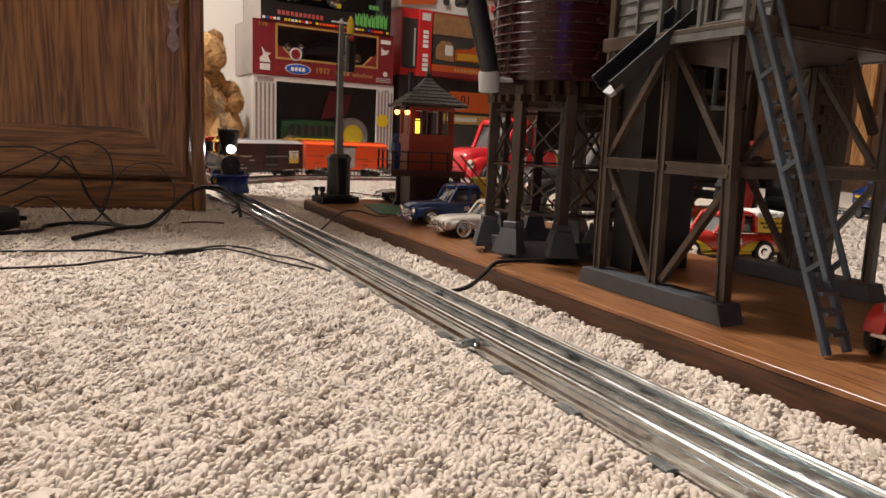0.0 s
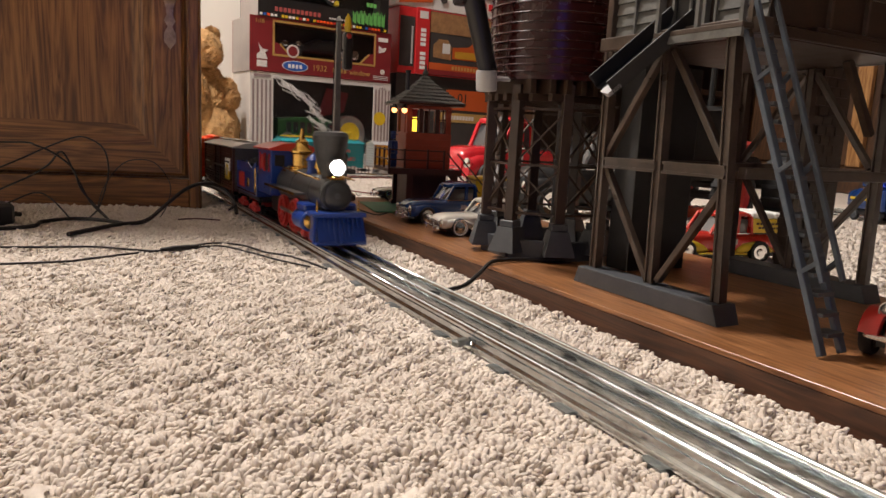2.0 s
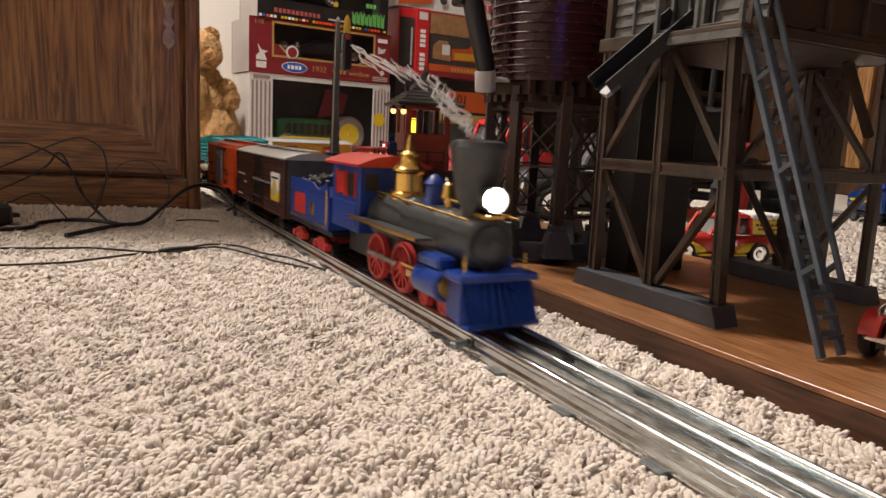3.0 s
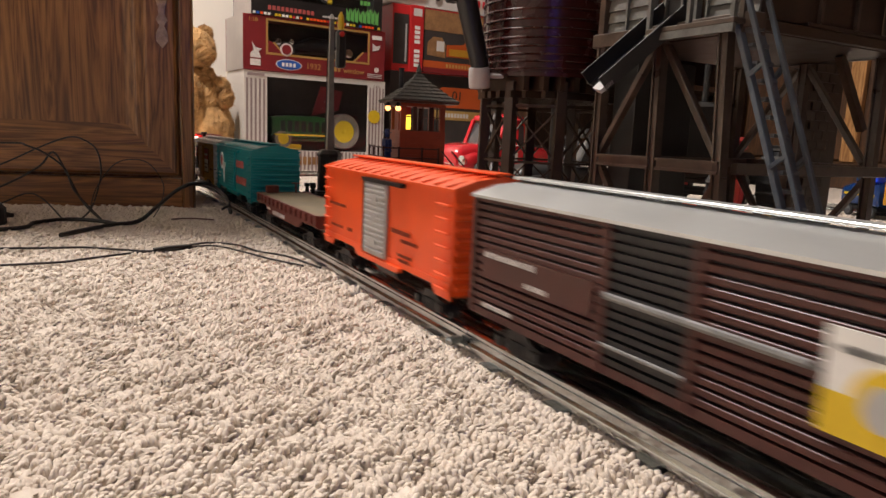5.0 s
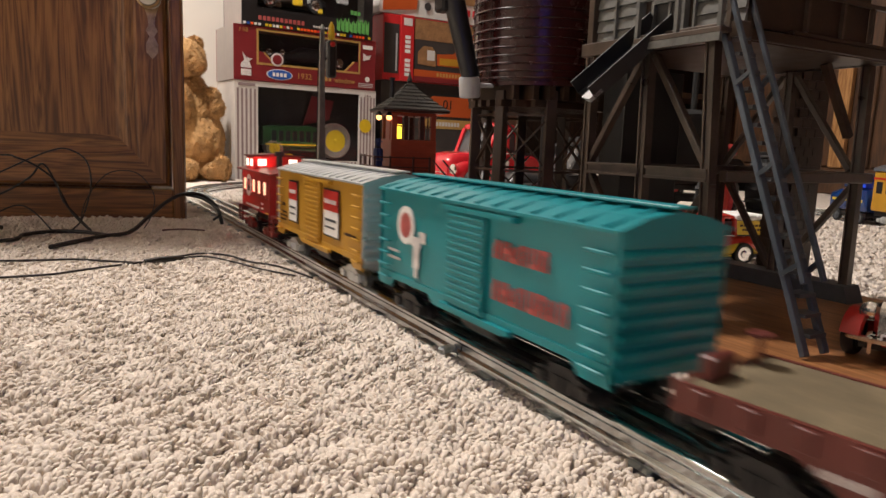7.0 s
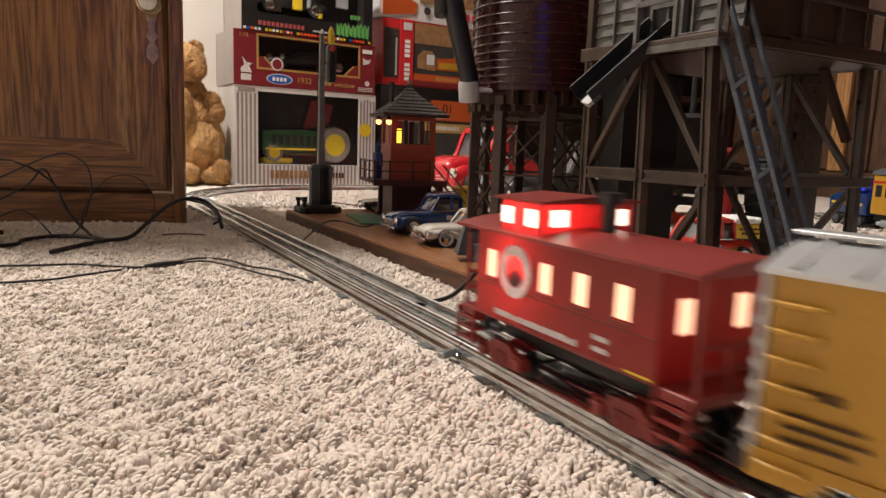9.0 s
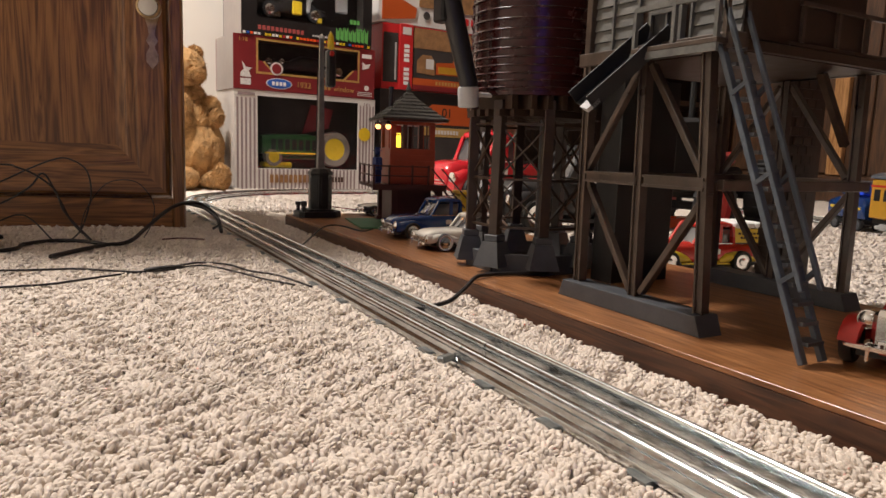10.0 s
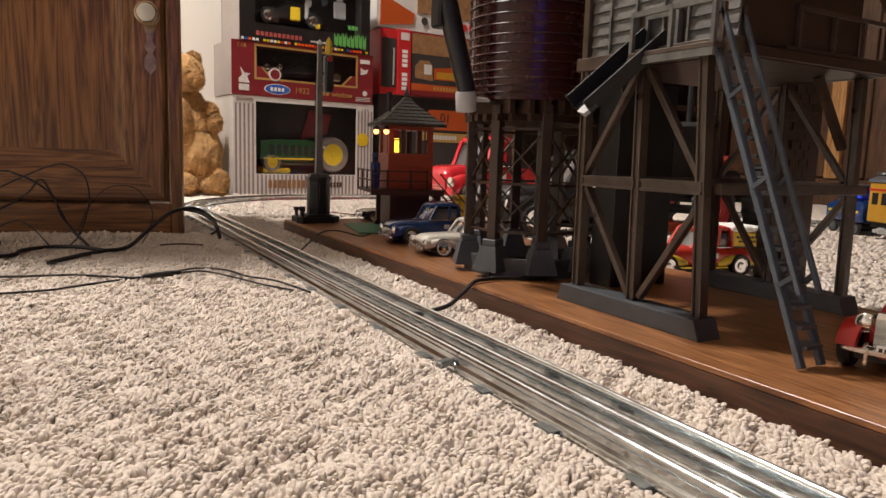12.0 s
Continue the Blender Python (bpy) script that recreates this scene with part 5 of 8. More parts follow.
def water_tower():
    w = thing("water_tower", "toy water tower with a maroon banded tank on brown trestle legs", "toy water tower", m=pose(0.415, 0.569, BT))
    R, N = 0.060, 8
    ring = [(R * cos(pi / 8 + k * pi / 4), R * sin(pi / 8 + k * pi / 4)) for k in range(N)]
    for k in range(N):
        a, b = ring[k], ring[(k + 1) % N]
        part("base_plate", beam(B(), (a[0], a[1], 0.0035), (b[0], b[1], 0.0035), 0.030, 0.007, 0.0006), GREYBASE, w)
        ang = pi / 8 + k * pi / 4
        m = pose(a[0], a[1], 0, 0, 0, math.degrees(ang))
        bm = B()
        lo, hi = 0.0145, 0.0085
        vs = [bm.verts.new(m @ Vector((sx * q, sy * q, z))) for q, z in ((lo, 0.0065), (hi, 0.030)) for sx, sy in ((-1, -1), (1, -1), (1, 1), (-1, 1))]
        for f in ((0, 1, 5, 4), (1, 2, 6, 5), (2, 3, 7, 6), (3, 0, 4, 7), (4, 5, 6, 7), (3, 2, 1, 0)):
            bm.faces.new([vs[i] for i in f])
        ped = part("pedestal", bm, GREYBASE, w, "dark grey tapered footing")
        part("pedestal_cap", box(B(), -0.0075, 0.0075, -0.0075, 0.0075, 0.0302, 0.0365, 0.0006, m), GREYBASE, ped)
        leg = part("leg", box(B(), -0.0048, 0.0048, -0.0048, 0.0048, 0.0366, 0.164, 0.0005, m), BROWNLEG, w)
        for z in (0.044, 0.090, 0.142):
            part("girt", beam(B(), (a[0], a[1], z), (b[0], b[1], z), 0.0022, 0.0030), BROWNLEG, w)
        for z0, z1 in ((0.046, 0.089), (0.091, 0.141)):
            part("brace", beam(B(), (a[0], a[1], z0), (b[0], b[1], z1), 0.0016, 0.0026), BROWNLEG, w)
            part("brace", beam(B(), (a[0] * 0.985, a[1] * 0.985, z1), (b[0] * 0.985, b[1] * 0.985, z0), 0.0016, 0.0026), BROWNLEG, w)
    part("centre_pipe", lathe(B(), [(0.0065, 0.0), (0.0065, 0.166)], pose(0.012, -0.006, 0), 16), GREY, w, "grey riser pipe", True)
    for k in range(9):
        y = -0.052 + 0.013 * k
        h = sqrt(max(0.0004, 0.066**2 - y * y))
        part("joist", box(B(), y - 0.0030, y + 0.0030, -h, h, 0.1555, 0.1680), BROWNLEG, w)
        part("joist", box(B(), -h, h, y - 0.0030, y + 0.0030, 0.1490, 0.1553), BROWNLEG, w)
    prof = [(0.060, 0.1682), (0.0660, 0.1684), (0.0660, 0.172), (0.0650, 0.1725), (0.0650, 0.330), (0.056, 0.332)]
    tank = part("tank", lathe(B(), prof, None, 72), MAROON, w, "glossy maroon tank", True)
    z = 0.1695
    for k in range(19):
        z += min(0.0098, 0.0058 + 0.00042 * k)
        part("band", lathe(B(), [(0.0648, z - 0.0012), (0.0662, z - 0.0008), (0.0667, z), (0.0662, z + 0.0008), (0.0648, z + 0.0012)], None, 72, False), MAROON, tank, "", True)
    for k in range(36):
        a = 2 * pi * k / 36
        part("stave_joint", box(B(), 0.0646, 0.0654, -0.0004, 0.0004, 0.173, 0.329, 0, pose(0, 0, 0, 0, 0, math.degrees(a))), MAROON, tank)
    part("roof", lathe(B(), [(0.071, 0.3325), (0.002, 0.365)], None, 48), BROWNLEG, w)
    # the black spout with its pale collar
    sp = part("spout", B_spout(), BLACK, w, "black swinging spout", True)
    part("collar", lathe(B(), [(0.0085, -0.010), (0.0098, -0.009), (0.0098, 0.007), (0.0088, 0.009)], pose(0.330 - 0.414, 0.556 - 0.566, 0.166, 6, -8, 0), 20), GREYDOOR, sp, "pale grey collar", True)
    part("collar_pin", rod(B(), (-0.084, -0.010, 0.168), (-0.062, -0.016, 0.168), 0.0028, 0.0020), GREYDOOR, sp)
    part("counterweight", box(B(), -0.112, -0.100, -0.004, 0.014, 0.232, 0.262, 0.002), BLACK, sp)


def B_spout():
    bm = B()
    rod(bm, (-0.083, -0.010, 0.174), (-0.106, 0.004, 0.275), 0.0085, 0.0105, 20)
    return bm


def coaling_station():
    c = thing("coaling_station", "weathered grey and brown toy coaling station on timber trestles", "toy coaling tower", m=pose(0, 0, BT))
    fx, rx = 0.366, 0.543
    ys = (0.302, 0.363, 0.425)
    top = 0.184
    front_ys = ys
    for x in (fx, rx):
        ys = front_ys if x == fx else (0.313, 0.377, 0.441)
        mid = ys[1]
        bm = B()
        a, b = (0.293, 0.439) if x == fx else (0.303, 0.452)
        prism(bm, [(a, 0), (b, 0), (b - 0.005, 0.0135), (a + 0.005, 0.0135)], x - 0.0115, x + 0.0105, pose(0, 0, 0, 0, 0, 90) @ Matrix.Scale(-1, 4, (0, 1, 0)), 0.0008)
        part("sill", bm, GREYBASE, c, "dark grey sill on the board")
        for i, y in enumerate(ys):
            yt = y + ((0.011, 0.005, 0.002)[i] if x == fx else 0.003)
            p = part("post", beam(B(), (x, y, 0.0137), (x, yt, top), 0.0060, 0.0072, 0.0005), TIMBER, c)
            for s in (-1, 1):
                part("flange", beam(B(), (x - 0.0040, y + s * 0.0030, 0.0137), (x - 0.0040, yt + s * 0.0030, top), 0.0014, 0.0018), TIMBER, p)
        for a, b in zip(ys, ys[1:]):
            girt = part("girt", box(B(), x - 0.0048, x + 0.0048, a + 0.0035, b - 0.0035, 0.0945, 0.1030, 0.0006), TIMBER, c)
            part("flange", box(B(), x - 0.0062, x - 0.0050, a + 0.0035, b - 0.0035, 0.1010, 0.1030), TIMBER, girt)
            part("flange", box(B(), x - 0.0062, x - 0.0050, a + 0.0035, b - 0.0035, 0.0945, 0.0965), TIMBER, girt)
        for y in (ys[0], ys[2]):
            s = 1 if y > ys[1] else -1
            part("brace", beam(B(), (x, ys[1] + s * 0.005 + 0.005, top - 0.004), (x, y - s * 0.003 + (0.005 if y < ys[1] else 0.002), 0.104), 0.0046, 0.0060, 0.0005), TIMBER, c)
            part("brace", beam(B(), (x, ys[1] + s * 0.005, 0.016), (x, y - s * 0.003, 0.094), 0.0046, 0.0060, 0.0005), TIMBER, c)
        part("cap_beam", box(B(), x - 0.006, x + 0.006, ys[0] - 0.010, ys[2] + 0.012, top + 0.0002, top + 0.010, 0.0006), TIMBER, c)
    ys = front_ys
    for y in (ys[0], ys[2]):
        part("cross_girt", box(B(), fx + 0.006, rx - 0.006, y - 0.003, y + 0.003, 0.0950, 0.1025, 0.0006), TIMBER, c)
        part("floor_beam", box(B(), fx + 0.007, rx + 0.004, y - 0.0040, y + 0.0040, top + 0.001, top + 0.008, 0.0006), BROWNLEG, c)
    # a black block added to stand for the dark under the coal house
    part("dark_filler", prism(B(), [(0.430, 0.0), (0.500, 0.0), (0.500, 0.1838), (0.430, 0.1838)], 0.458, 0.486, None, 0.001), BLACK, c, "black block added for the dark under the coal house")
    # the brick hoist pit behind the rear posts, its shade put into dark brown
    pit = part("hoist_pit", box(B(), 0.576, 0.626, 0.398, 0.418, 0.0, 0.200), BROWNLEG, c, "brick hoist pit with shade put into its dark brown")
    for k in range(23):
        z = 0.004 + k * 0.0085
        for q in range(3):
            y = 0.398 + q * 0.0142 + (0.0071 if k % 2 else 0)
            if y + 0.0132 < 0.4195:
                part("brick", box(B(), 0.5742, 0.5758, y, y + 0.0130, z, z + 0.0070), BROWNLEG, pit)
        for q in range(4):
            x = 0.576 + q * 0.0130 + (0.0065 if k % 2 else 0)
            if x + 0.0122 < 0.627:
                part("brick", box(B(), x, x + 0.0120, 0.3962, 0.3978, z, z + 0.0070), BROWNLEG, pit)
    part("floor", box(B(), 0.376, 0.545, 0.300, 0.440, top + 0.0002, top + 0.0040), BROWNLEG, c, "dark timber floor under the coal house")
    # the house
    hx0 = 0.3735
    # core darker than the clapboards, to paint in the unlit side
    house = part("house", box(B(), hx0 + 0.0022, 0.515, 0.3050, 0.4395, top + 0.0105, 0.330), BROWNLEG, c, "grey clapboard coal house, its unlit sides coloured dark brown")
    part("corner_post", box(B(), hx0 - 0.004, hx0 + 0.004, 0.4360, 0.4425, 0.160, 0.330, 0.0005), TIMBER, house)
    for k in range(15):
        z = top + 0.011 + k * 0.0088
        for a, b in ((0.2985, 0.3150), (0.3165, 0.3370), (0.3385, 0.3590), (0.3605, 0.3860), (0.3875, 0.4130), (0.4145, 0.4355)):
            if not (0.345 < (a + b) / 2 < 0.375 and k < 3):
                part("clapboard", prism(B(), [(hx0 - 0.0004, z), (hx0 + 0.0021, z), (hx0 + 0.0021, z + 0.0084), (hx0 + 0.0012, z + 0.0084)], a, b), HOUSE, house)
    for y in (0.3157, 0.3377, 0.3597, 0.3867, 0.4137):
        part("batten", box(B(), hx0 - 0.0020, hx0 + 0.0021, y - 0.0009, y + 0.0009, top + 0.011, 0.329), HOUSE, house)
    part("sill_board", box(B(), hx0 - 0.0024, hx0 + 0.0021, 0.3600, 0.4355, top + 0.006, top + 0.0105), HOUSE, house)
    part("roof", prism(B(), [(0.36, 0.331), (0.60, 0.331), (0.46, 0.400)], 0.29, 0.45), SHINGLE, c)
    # the hatch and its sheet-metal chute
    h = part("hatch", box(B(), hx0 - 0.0006, hx0 + 0.0020, 0.3475, 0.3730, top + 0.012, top + 0.032), BLACK, house)
    for a, b, z0, z1 in ((0.3450, 0.3475, 0.011, 0.035), (0.3730, 0.3755, 0.011, 0.035), (0.3475, 0.3730, 0.032, 0.035)):
        part("hatch_frame", box(B(), hx0 - 0.0030, hx0 + 0.0020, a, b, top + z0, top + z1), HOUSE, h)
    p0, p1 = Vector((0.372, 0.361, 0.2010)), Vector((0.322, 0.3825, 0.1500))
    m, n = frame_to(p1, p0)
    side = Vector((0.0, 1.0, 0.0))
    ax = (p0 - p1).normalized()
    up = ax.cross(side).normalized()
    if up.z < 0:
        up = -up
    wy = up.cross(ax).normalized()
    M = Matrix((wy, up, ax)).transposed().to_4x4()
    M.translation = p1
    ch = part("chute", box(B(), -0.0125, 0.0125, -0.0012, 0.0, 0, n, 0, M), BLACK, c, "black sheet-metal coal chute")
    part("chute_side", box(B(), -0.0137, -0.0126, -0.0012, 0.010, 0, n, 0, M), BLACK, ch)
    part("chute_side", box(B(), 0.0126, 0.0137, -0.0012, 0.010, 0, n, 0, M), BLACK, ch)
    part("chute_lip", prism(B(), [(-0.0137, -0.003), (-0.0030, -0.003), (-0.0075, 0.000), (-0.0137, 0.000)], -0.004, 0.007, M @ pose(0, 0, 0, 90)), GREYDOOR, ch, "pale chute lip")
    # the balcony and its railing
    b = part("balcony", box(B(), 0.3500, hx0 - 0.0045, 0.2965, 0.3700, top + 0.0025, top + 0.0060, 0.0005), TIMBER, c)
    part("balcony_beam", box(B(), 0.3496, 0.3520, 0.2965, 0.3700, top - 0.0025, top + 0.0024), HOUSE, b)
    for y in (0.2985, 0.3330, 0.3680):
        part("railing_post", box(B(), 0.3502, 0.3532, y - 0.0014, y + 0.0014, top + 0.0061, top + 0.033), HOUSE, b)
    part("railing", box(B(), 0.3504, 0.3530, 0.2970, 0.3690, top + 0.0300, top + 0.0335), HOUSE, b)
    # the open side gallery
    g = part("gallery", box(B(), 0.425, 0.548, 0.300, 0.334, top + 0.0085, top + 0.0115, 0.0005), BROWNLEG, c)
    for x in (0.440, 0.480, 0.515, 0.546):
        part("railing_post", box(B(), x - 0.0014, x + 0.0014, 0.3010, 0.3038, top + 0.0121, top + 0.036), TIMBER, g)
    part("railing", box(B(), 0.436, 0.548, 0.3008, 0.3036, top + 0.0361, top + 0.0390), TIMBER, g)
    part("gable_brace", beam(B(), (0.43, 0.300, top + 0.045), (0.50, 0.300, top + 0.080), 0.004, 0.004), TIMBER, g)
    part("gable_brace", beam(B(), (0.50, 0.300, top + 0.080), (0.548, 0.300, top + 0.042), 0.004, 0.004), TIMBER, g)
    part("gallery_post", beam(B(), (rx, 0.345, top + 0.011), (rx, 0.352, 0.330), 0.009, 0.009), TIMBER, c)
    part("gallery_brace", beam(B(), (rx, 0.326, 0.130), (rx - 0.034, 0.330, top), 0.005, 0.006), TIMBER, c)


def stairs():
    s = thing("stairway", "steep slate-blue toy stairway leaning on the coaling station", "stairs", m=pose(0, 0, BT))
    d = Vector((0, 0.078, 0.190)).normalized()
    n = Vector((0, -d.z, d.y))
    L = 0.2055
    for x in (0.3605, 0.3790):
        f = Vector((x, 0.2255, 0.0016))
        part("stringer", beam(B(), f, f + d * L, 0.0036, 0.0052, 0.0005), LADDER, s)
        h0, h1 = f + d * 0.040 + n * 0.0105, f + d * (L + 0.020) + n * 0.0105
        part("handrail", beam(B(), h0, h1, 0.0030, 0.0030, 0.0004), LADDER, s)
        for k in (0.048, 0.108, 0.166):
            part("bracket", beam(B(), f + d * k - Vector((0.0028 if x < 0.37 else -0.0028, 0, 0)), f + d * (k + 0.004) + n * 0.0115, 0.0026, 0.0026), LADDER, s)
        part("top_post", beam(B(), f + d * (L - 0.012), f + d * (L - 0.012) + Vector((0, 0, 0.034)), 0.0030, 0.0030), TIMBER, s)
    for k in range(17):
        p = Vector((0.3698, 0.2255, 0.0)) + d * (0.012 + k * 0.0116)
        part("tread", box(B(), -0.0075, 0.0075, -0.0052, 0.0052, -0.0011, 0.0011, 0, pose(p.x, p.y, p.z + 0.002)), GREY, s)


def signal():
    s = thing("railway_signal", "toy railway signal with a grey mast on a black base", "toy signal", m=pose(0.358, 1.076, BT))
    outline = [(-0.036, -0.016), (-0.030, -0.026), (0.022, -0.026), (0.036, -0.012), (0.036, 0.012), (0.022, 0.026), (-0.030, 0.026), (-0.036, 0.016)]
    base = part("base", prism(B(), outline, 0.0002, 0.0100, pose(0, 0, 0, 90), 0.0012), BLACK, s, "glossy black base")
    part("step", box(B(), -0.022, 0.022, -0.021, 0.021, 0.0102, 0.0135, 0.001), BLACK, base)
    case = part("relay_case", lathe(B(), [(0.0190, 0.0136), (0.0190, 0.068), (0.0205, 0.070), (0.0205, 0.073), (0.0150, 0.079), (0.010, 0.080)], pose(0.004, 0, 0, 0, 0, 22.5), 8), BLACK, s, "black eight-sided relay case")
    for k in range(8):
        a = radians(22.5 + 45 * k)
        part("case_panel", box(B(), 0.0166, 0.0182, -0.0045, 0.0045, 0.020, 0.064, 0.0006, pose(0.004, 0, 0, 0, 0, 45 * k)), BLACK, case)
    mast = part("mast", B_mast(), MAST, s, "tapered grey metal mast")
    part("finial", lathe(B(), [(0.0042, 0.285), (0.0030, 0.289), (0.001, 0.292)], pose(0.004, 0, 0)), SILVER, mast)
    head = part("signal_head", box(B(), 0.011, 0.026, -0.010, 0.006, 0.210, 0.268, 0.003), BLACK, s, "black signal head")
    part("lens", lathe(B(), [(0.0045, 0), (0.003, 0.002)], pose(0.018, -0.0102, 0.262, 90)), RED, head)
    part("finial", lathe(B(), [(0.0045, 0.269), (0.0058, 0.276), (0.0045, 0.290), (0.001, 0.297)], pose(0.0185, -0.002, 0), 16), YELLOW, head, "yellow finial")
    part("bracket", rod(B(), (0.006, 0, 0.240), (0.014, 0, 0.240), 0.002), BLACK, s)
    part("guy_rod", rod(B(), (-0.002, 0, 0.235), (-0.004, 0, 0.080), 0.0008), BLACK, s)
    post = part("terminal_post", lathe(B(), [(0.0030, 0.010), (0.0030, 0.018), (0.0048, 0.019), (0.0048, 0.027)], pose(-0.028, -0.016, 0), 12), BLACK, s)
    part("terminal_post", lathe(B(), [(0.0030, 0.010), (0.0030, 0.018), (0.0048, 0.019), (0.0048, 0.024)], pose(-0.028, 0.016, 0), 12), BLACK, s)


def B_mast():
    bm = B()
    lathe(bm, [(0.0085, 0.080), (0.0080, 0.084), (0.0070, 0.10), (0.0044, 0.284)], pose(0.004, 0, 0, 0, 0, 45), 4)
    return bm


def watch_tower():
    s = thing("switch_tower", "red toy switch tower with shingled hip roof and lit lamps", "toy building", m=pose(0.461, 0.957, BT, 0, 0, -11))
    hw, hd = 0.034, 0.034
    part("ground_plate", box(B(), -0.085, 0.050, -0.076, 0.058, 0.0004, 0.0024, 0.0006), GREEN, s, "green painted ground plate")
    low = part("lower_storey", box(B(), -hw + 0.004, hw - 0.002, -hd + 0.006, hd, 0.0026, 0.0575), SHANTYDARK, s, "dark maroon lower storey")
    for x, y in ((-0.030, -0.044), (-0.030, 0.046), (0.040, -0.044), (0.040, 0.046)):
        part("stilt", box(B(), x - 0.0045, x + 0.0045, y - 0.0045, y + 0.0045, 0.0026, 0.0575, 0.0006), SHANTYDARK, s)
        part("foot", box(B(), x - 0.0075, x + 0.0075, y - 0.0075, y + 0.0075, 0.0025, 0.0085, 0.0008), SHANTYDARK, s)
    part("deck", box(B(), -0.064, 0.046, -0.056, 0.054, 0.0577, 0.0625, 0.0006), SHANTYDARK, s)
    part("deck_edge", box(B(), -0.065, 0.047, -0.0575, -0.0562, 0.0550, 0.0635), SHANTYDARK, s)
    body = part("cabin", box(B(), -hw, hw, -hd, hd, 0.0627, 0.116), SHANTY, s, "brick red cabin")
    for k in range(6):
        part("clapboard", box(B(), -hw - 0.0008, hw + 0.0008, -hd - 0.0010, -hd + 0.0002, 0.064 + k * 0.0086, 0.0722 + k * 0.0086, 0.0003), SHANTY, body)
        part("clapboard", box(B(), -hw - 0.0010, -hw + 0.0002, -hd, hd, 0.064 + k * 0.0086, 0.0722 + k * 0.0086, 0.0003), SHANTY, body)
    # window storey: posts and rails round real openings
    up = part("window_storey", box(B(), -hw, hw, -hd, hd, 0.1512, 0.1560), SHANTY, s)
    for sx, sy in ((-1, -1), (1, -1), (1, 1), (-1, 1)):
        part("corner_post", box(B(), min(sx * hw, sx * (hw - 0.008)), max(sx * hw, sx * (hw - 0.008)), min(sy * hd, sy * (hd - 0.008)), max(sy * hd, sy * (hd - 0.008)), 0.1162, 0.1510), SHANTY, up)
    for x in (-0.0125, 0.0125):
        part("mullion", box(B(), x - 0.0030, x + 0.0030, -hd, -hd + 0.004, 0.1162, 0.1510), SHANTYDARK, up)
        part("mullion", box(B(), x - 0.0030, x + 0.0030, hd - 0.004, hd, 0.1162, 0.1510), SHANTYDARK, up)
    for x in (-0.0215, 0.0, 0.0215):
        if x > -0.01:
            part("glazing_bar", box(B(), x - 0.0009, x + 0.0009, -hd + 0.001, -hd + 0.003, 0.1162, 0.1510), SHANTYDARK, up)
        part("glazing_bar", box(B(), x - 0.0065, x + 0.0065, -hd + 0.001, -hd + 0.003, 0.1352, 0.1370), SHANTYDARK, up)
    part("door", box(B(), -hw - 0.0006, -hw + 0.001, -0.022, 0.004, 0.0630, 0.1500), SHANTY, up)
    part("inside_shade", box(B(), -0.030, -0.018, -0.030, -0.029, 0.1175, 0.1385), YELLOWGLOW, up, "lit yellow blind inside")
    part("inside_picture", box(B(), -0.030, -0.018, -0.030, -0.029, 0.1400, 0.150), RED, up)
    part("floor_board", box(B(), -hw + 0.001, hw - 0.001, -hd + 0.001, hd - 0.001, 0.1161, 0.1172), SHANTYDARK, up)
    # hip roof in courses of shingles
    ew, ed, z0, z1 = 0.050, 0.050, 0.1592, 0.207
    n = 9
    roof = part("roof", box(B(), -ew, ew, -ed, ed, 0.1565, 0.1590, 0.0004), SHANTYDARK, s, "dark eaves")
    rr = random.Random(5)
    for k in range(n):
        f0, f1 = k / n, (k + 1) / n
        c0, c1 = (1 - f0) ** 1.35, (1 - f1) ** 1.35
        za, zb = z0 + (z1 - z0) * f0, z0 + (z1 - z0) * f1
        for face in range(4):
            w0 = (ew if face % 2 == 0 else ed) * c0
            d0, d1 = (ed if face % 2 == 0 else ew) * c0, (ed if face % 2 == 0 else ew) * c1
            w1 = (ew if face % 2 == 0 else ed) * c1
            m = pose(0, 0, 0, 0, 0, 90 * face)
            cnt = max(1, int(2 * w0 / 0.0105))
            for q in range(cnt):
                a0, a1 = -w0 + 2 * w0 * q / cnt + 0.0003, -w0 + 2 * w0 * (q + 1) / cnt - 0.0003
                b0, b1 = a0 * (w1 / w0), a1 * (w1 / w0)
                t = rr.uniform(0.0012, 0.0022)
                bm = B()
                vs = [bm.verts.new(m @ Vector(v)) for v in ((a0, -d0 - 0.001, za), (a1, -d0 - 0.001, za), (b1, -d1, zb), (b0, -d1, zb), (a0, -d0 - 0.001, za + t), (a1, -d0 - 0.001, za + t), (b1, -d1, zb + 0.0004), (b0, -d1, zb + 0.0004))]
                for fc in ((0, 1, 5, 4), (1, 2, 6, 5), (2, 3, 7, 6), (3, 0, 4, 7), (4, 5, 6, 7), (3, 2, 1, 0)):
                    bm.faces.new([vs[i] for i in fc])
                part("shingle", bm, SHINGLE, roof)
    part("finial", lathe(B(), [(0.005, 0.2045), (0.0015, 0.214), (0.0005, 0.220)], None, 10), SHINGLE, s)
    part("chimney", lathe(B(), [(0.0036, 0.178), (0.0036, 0.204), (0.0044, 0.2045), (0.0044, 0.207)], pose(-0.030, -0.012, 0), 12), BLACK, s)
    for lx, ly in ((-0.053, -0.030), (-0.040, -0.040)):
        lamp = part("lamp", lathe(B(), [(0.0020, 0.006), (0.0048, 0.001), (0.0052, 0.0)], pose(lx, ly, 0.1500)), BLACK, s)
        got = B()
        ball(got, (lx, ly, 0.1472), 0.0042, seg=8)
        part("bulb", got, WARMLAMP, lamp, "glowing warm bulb")
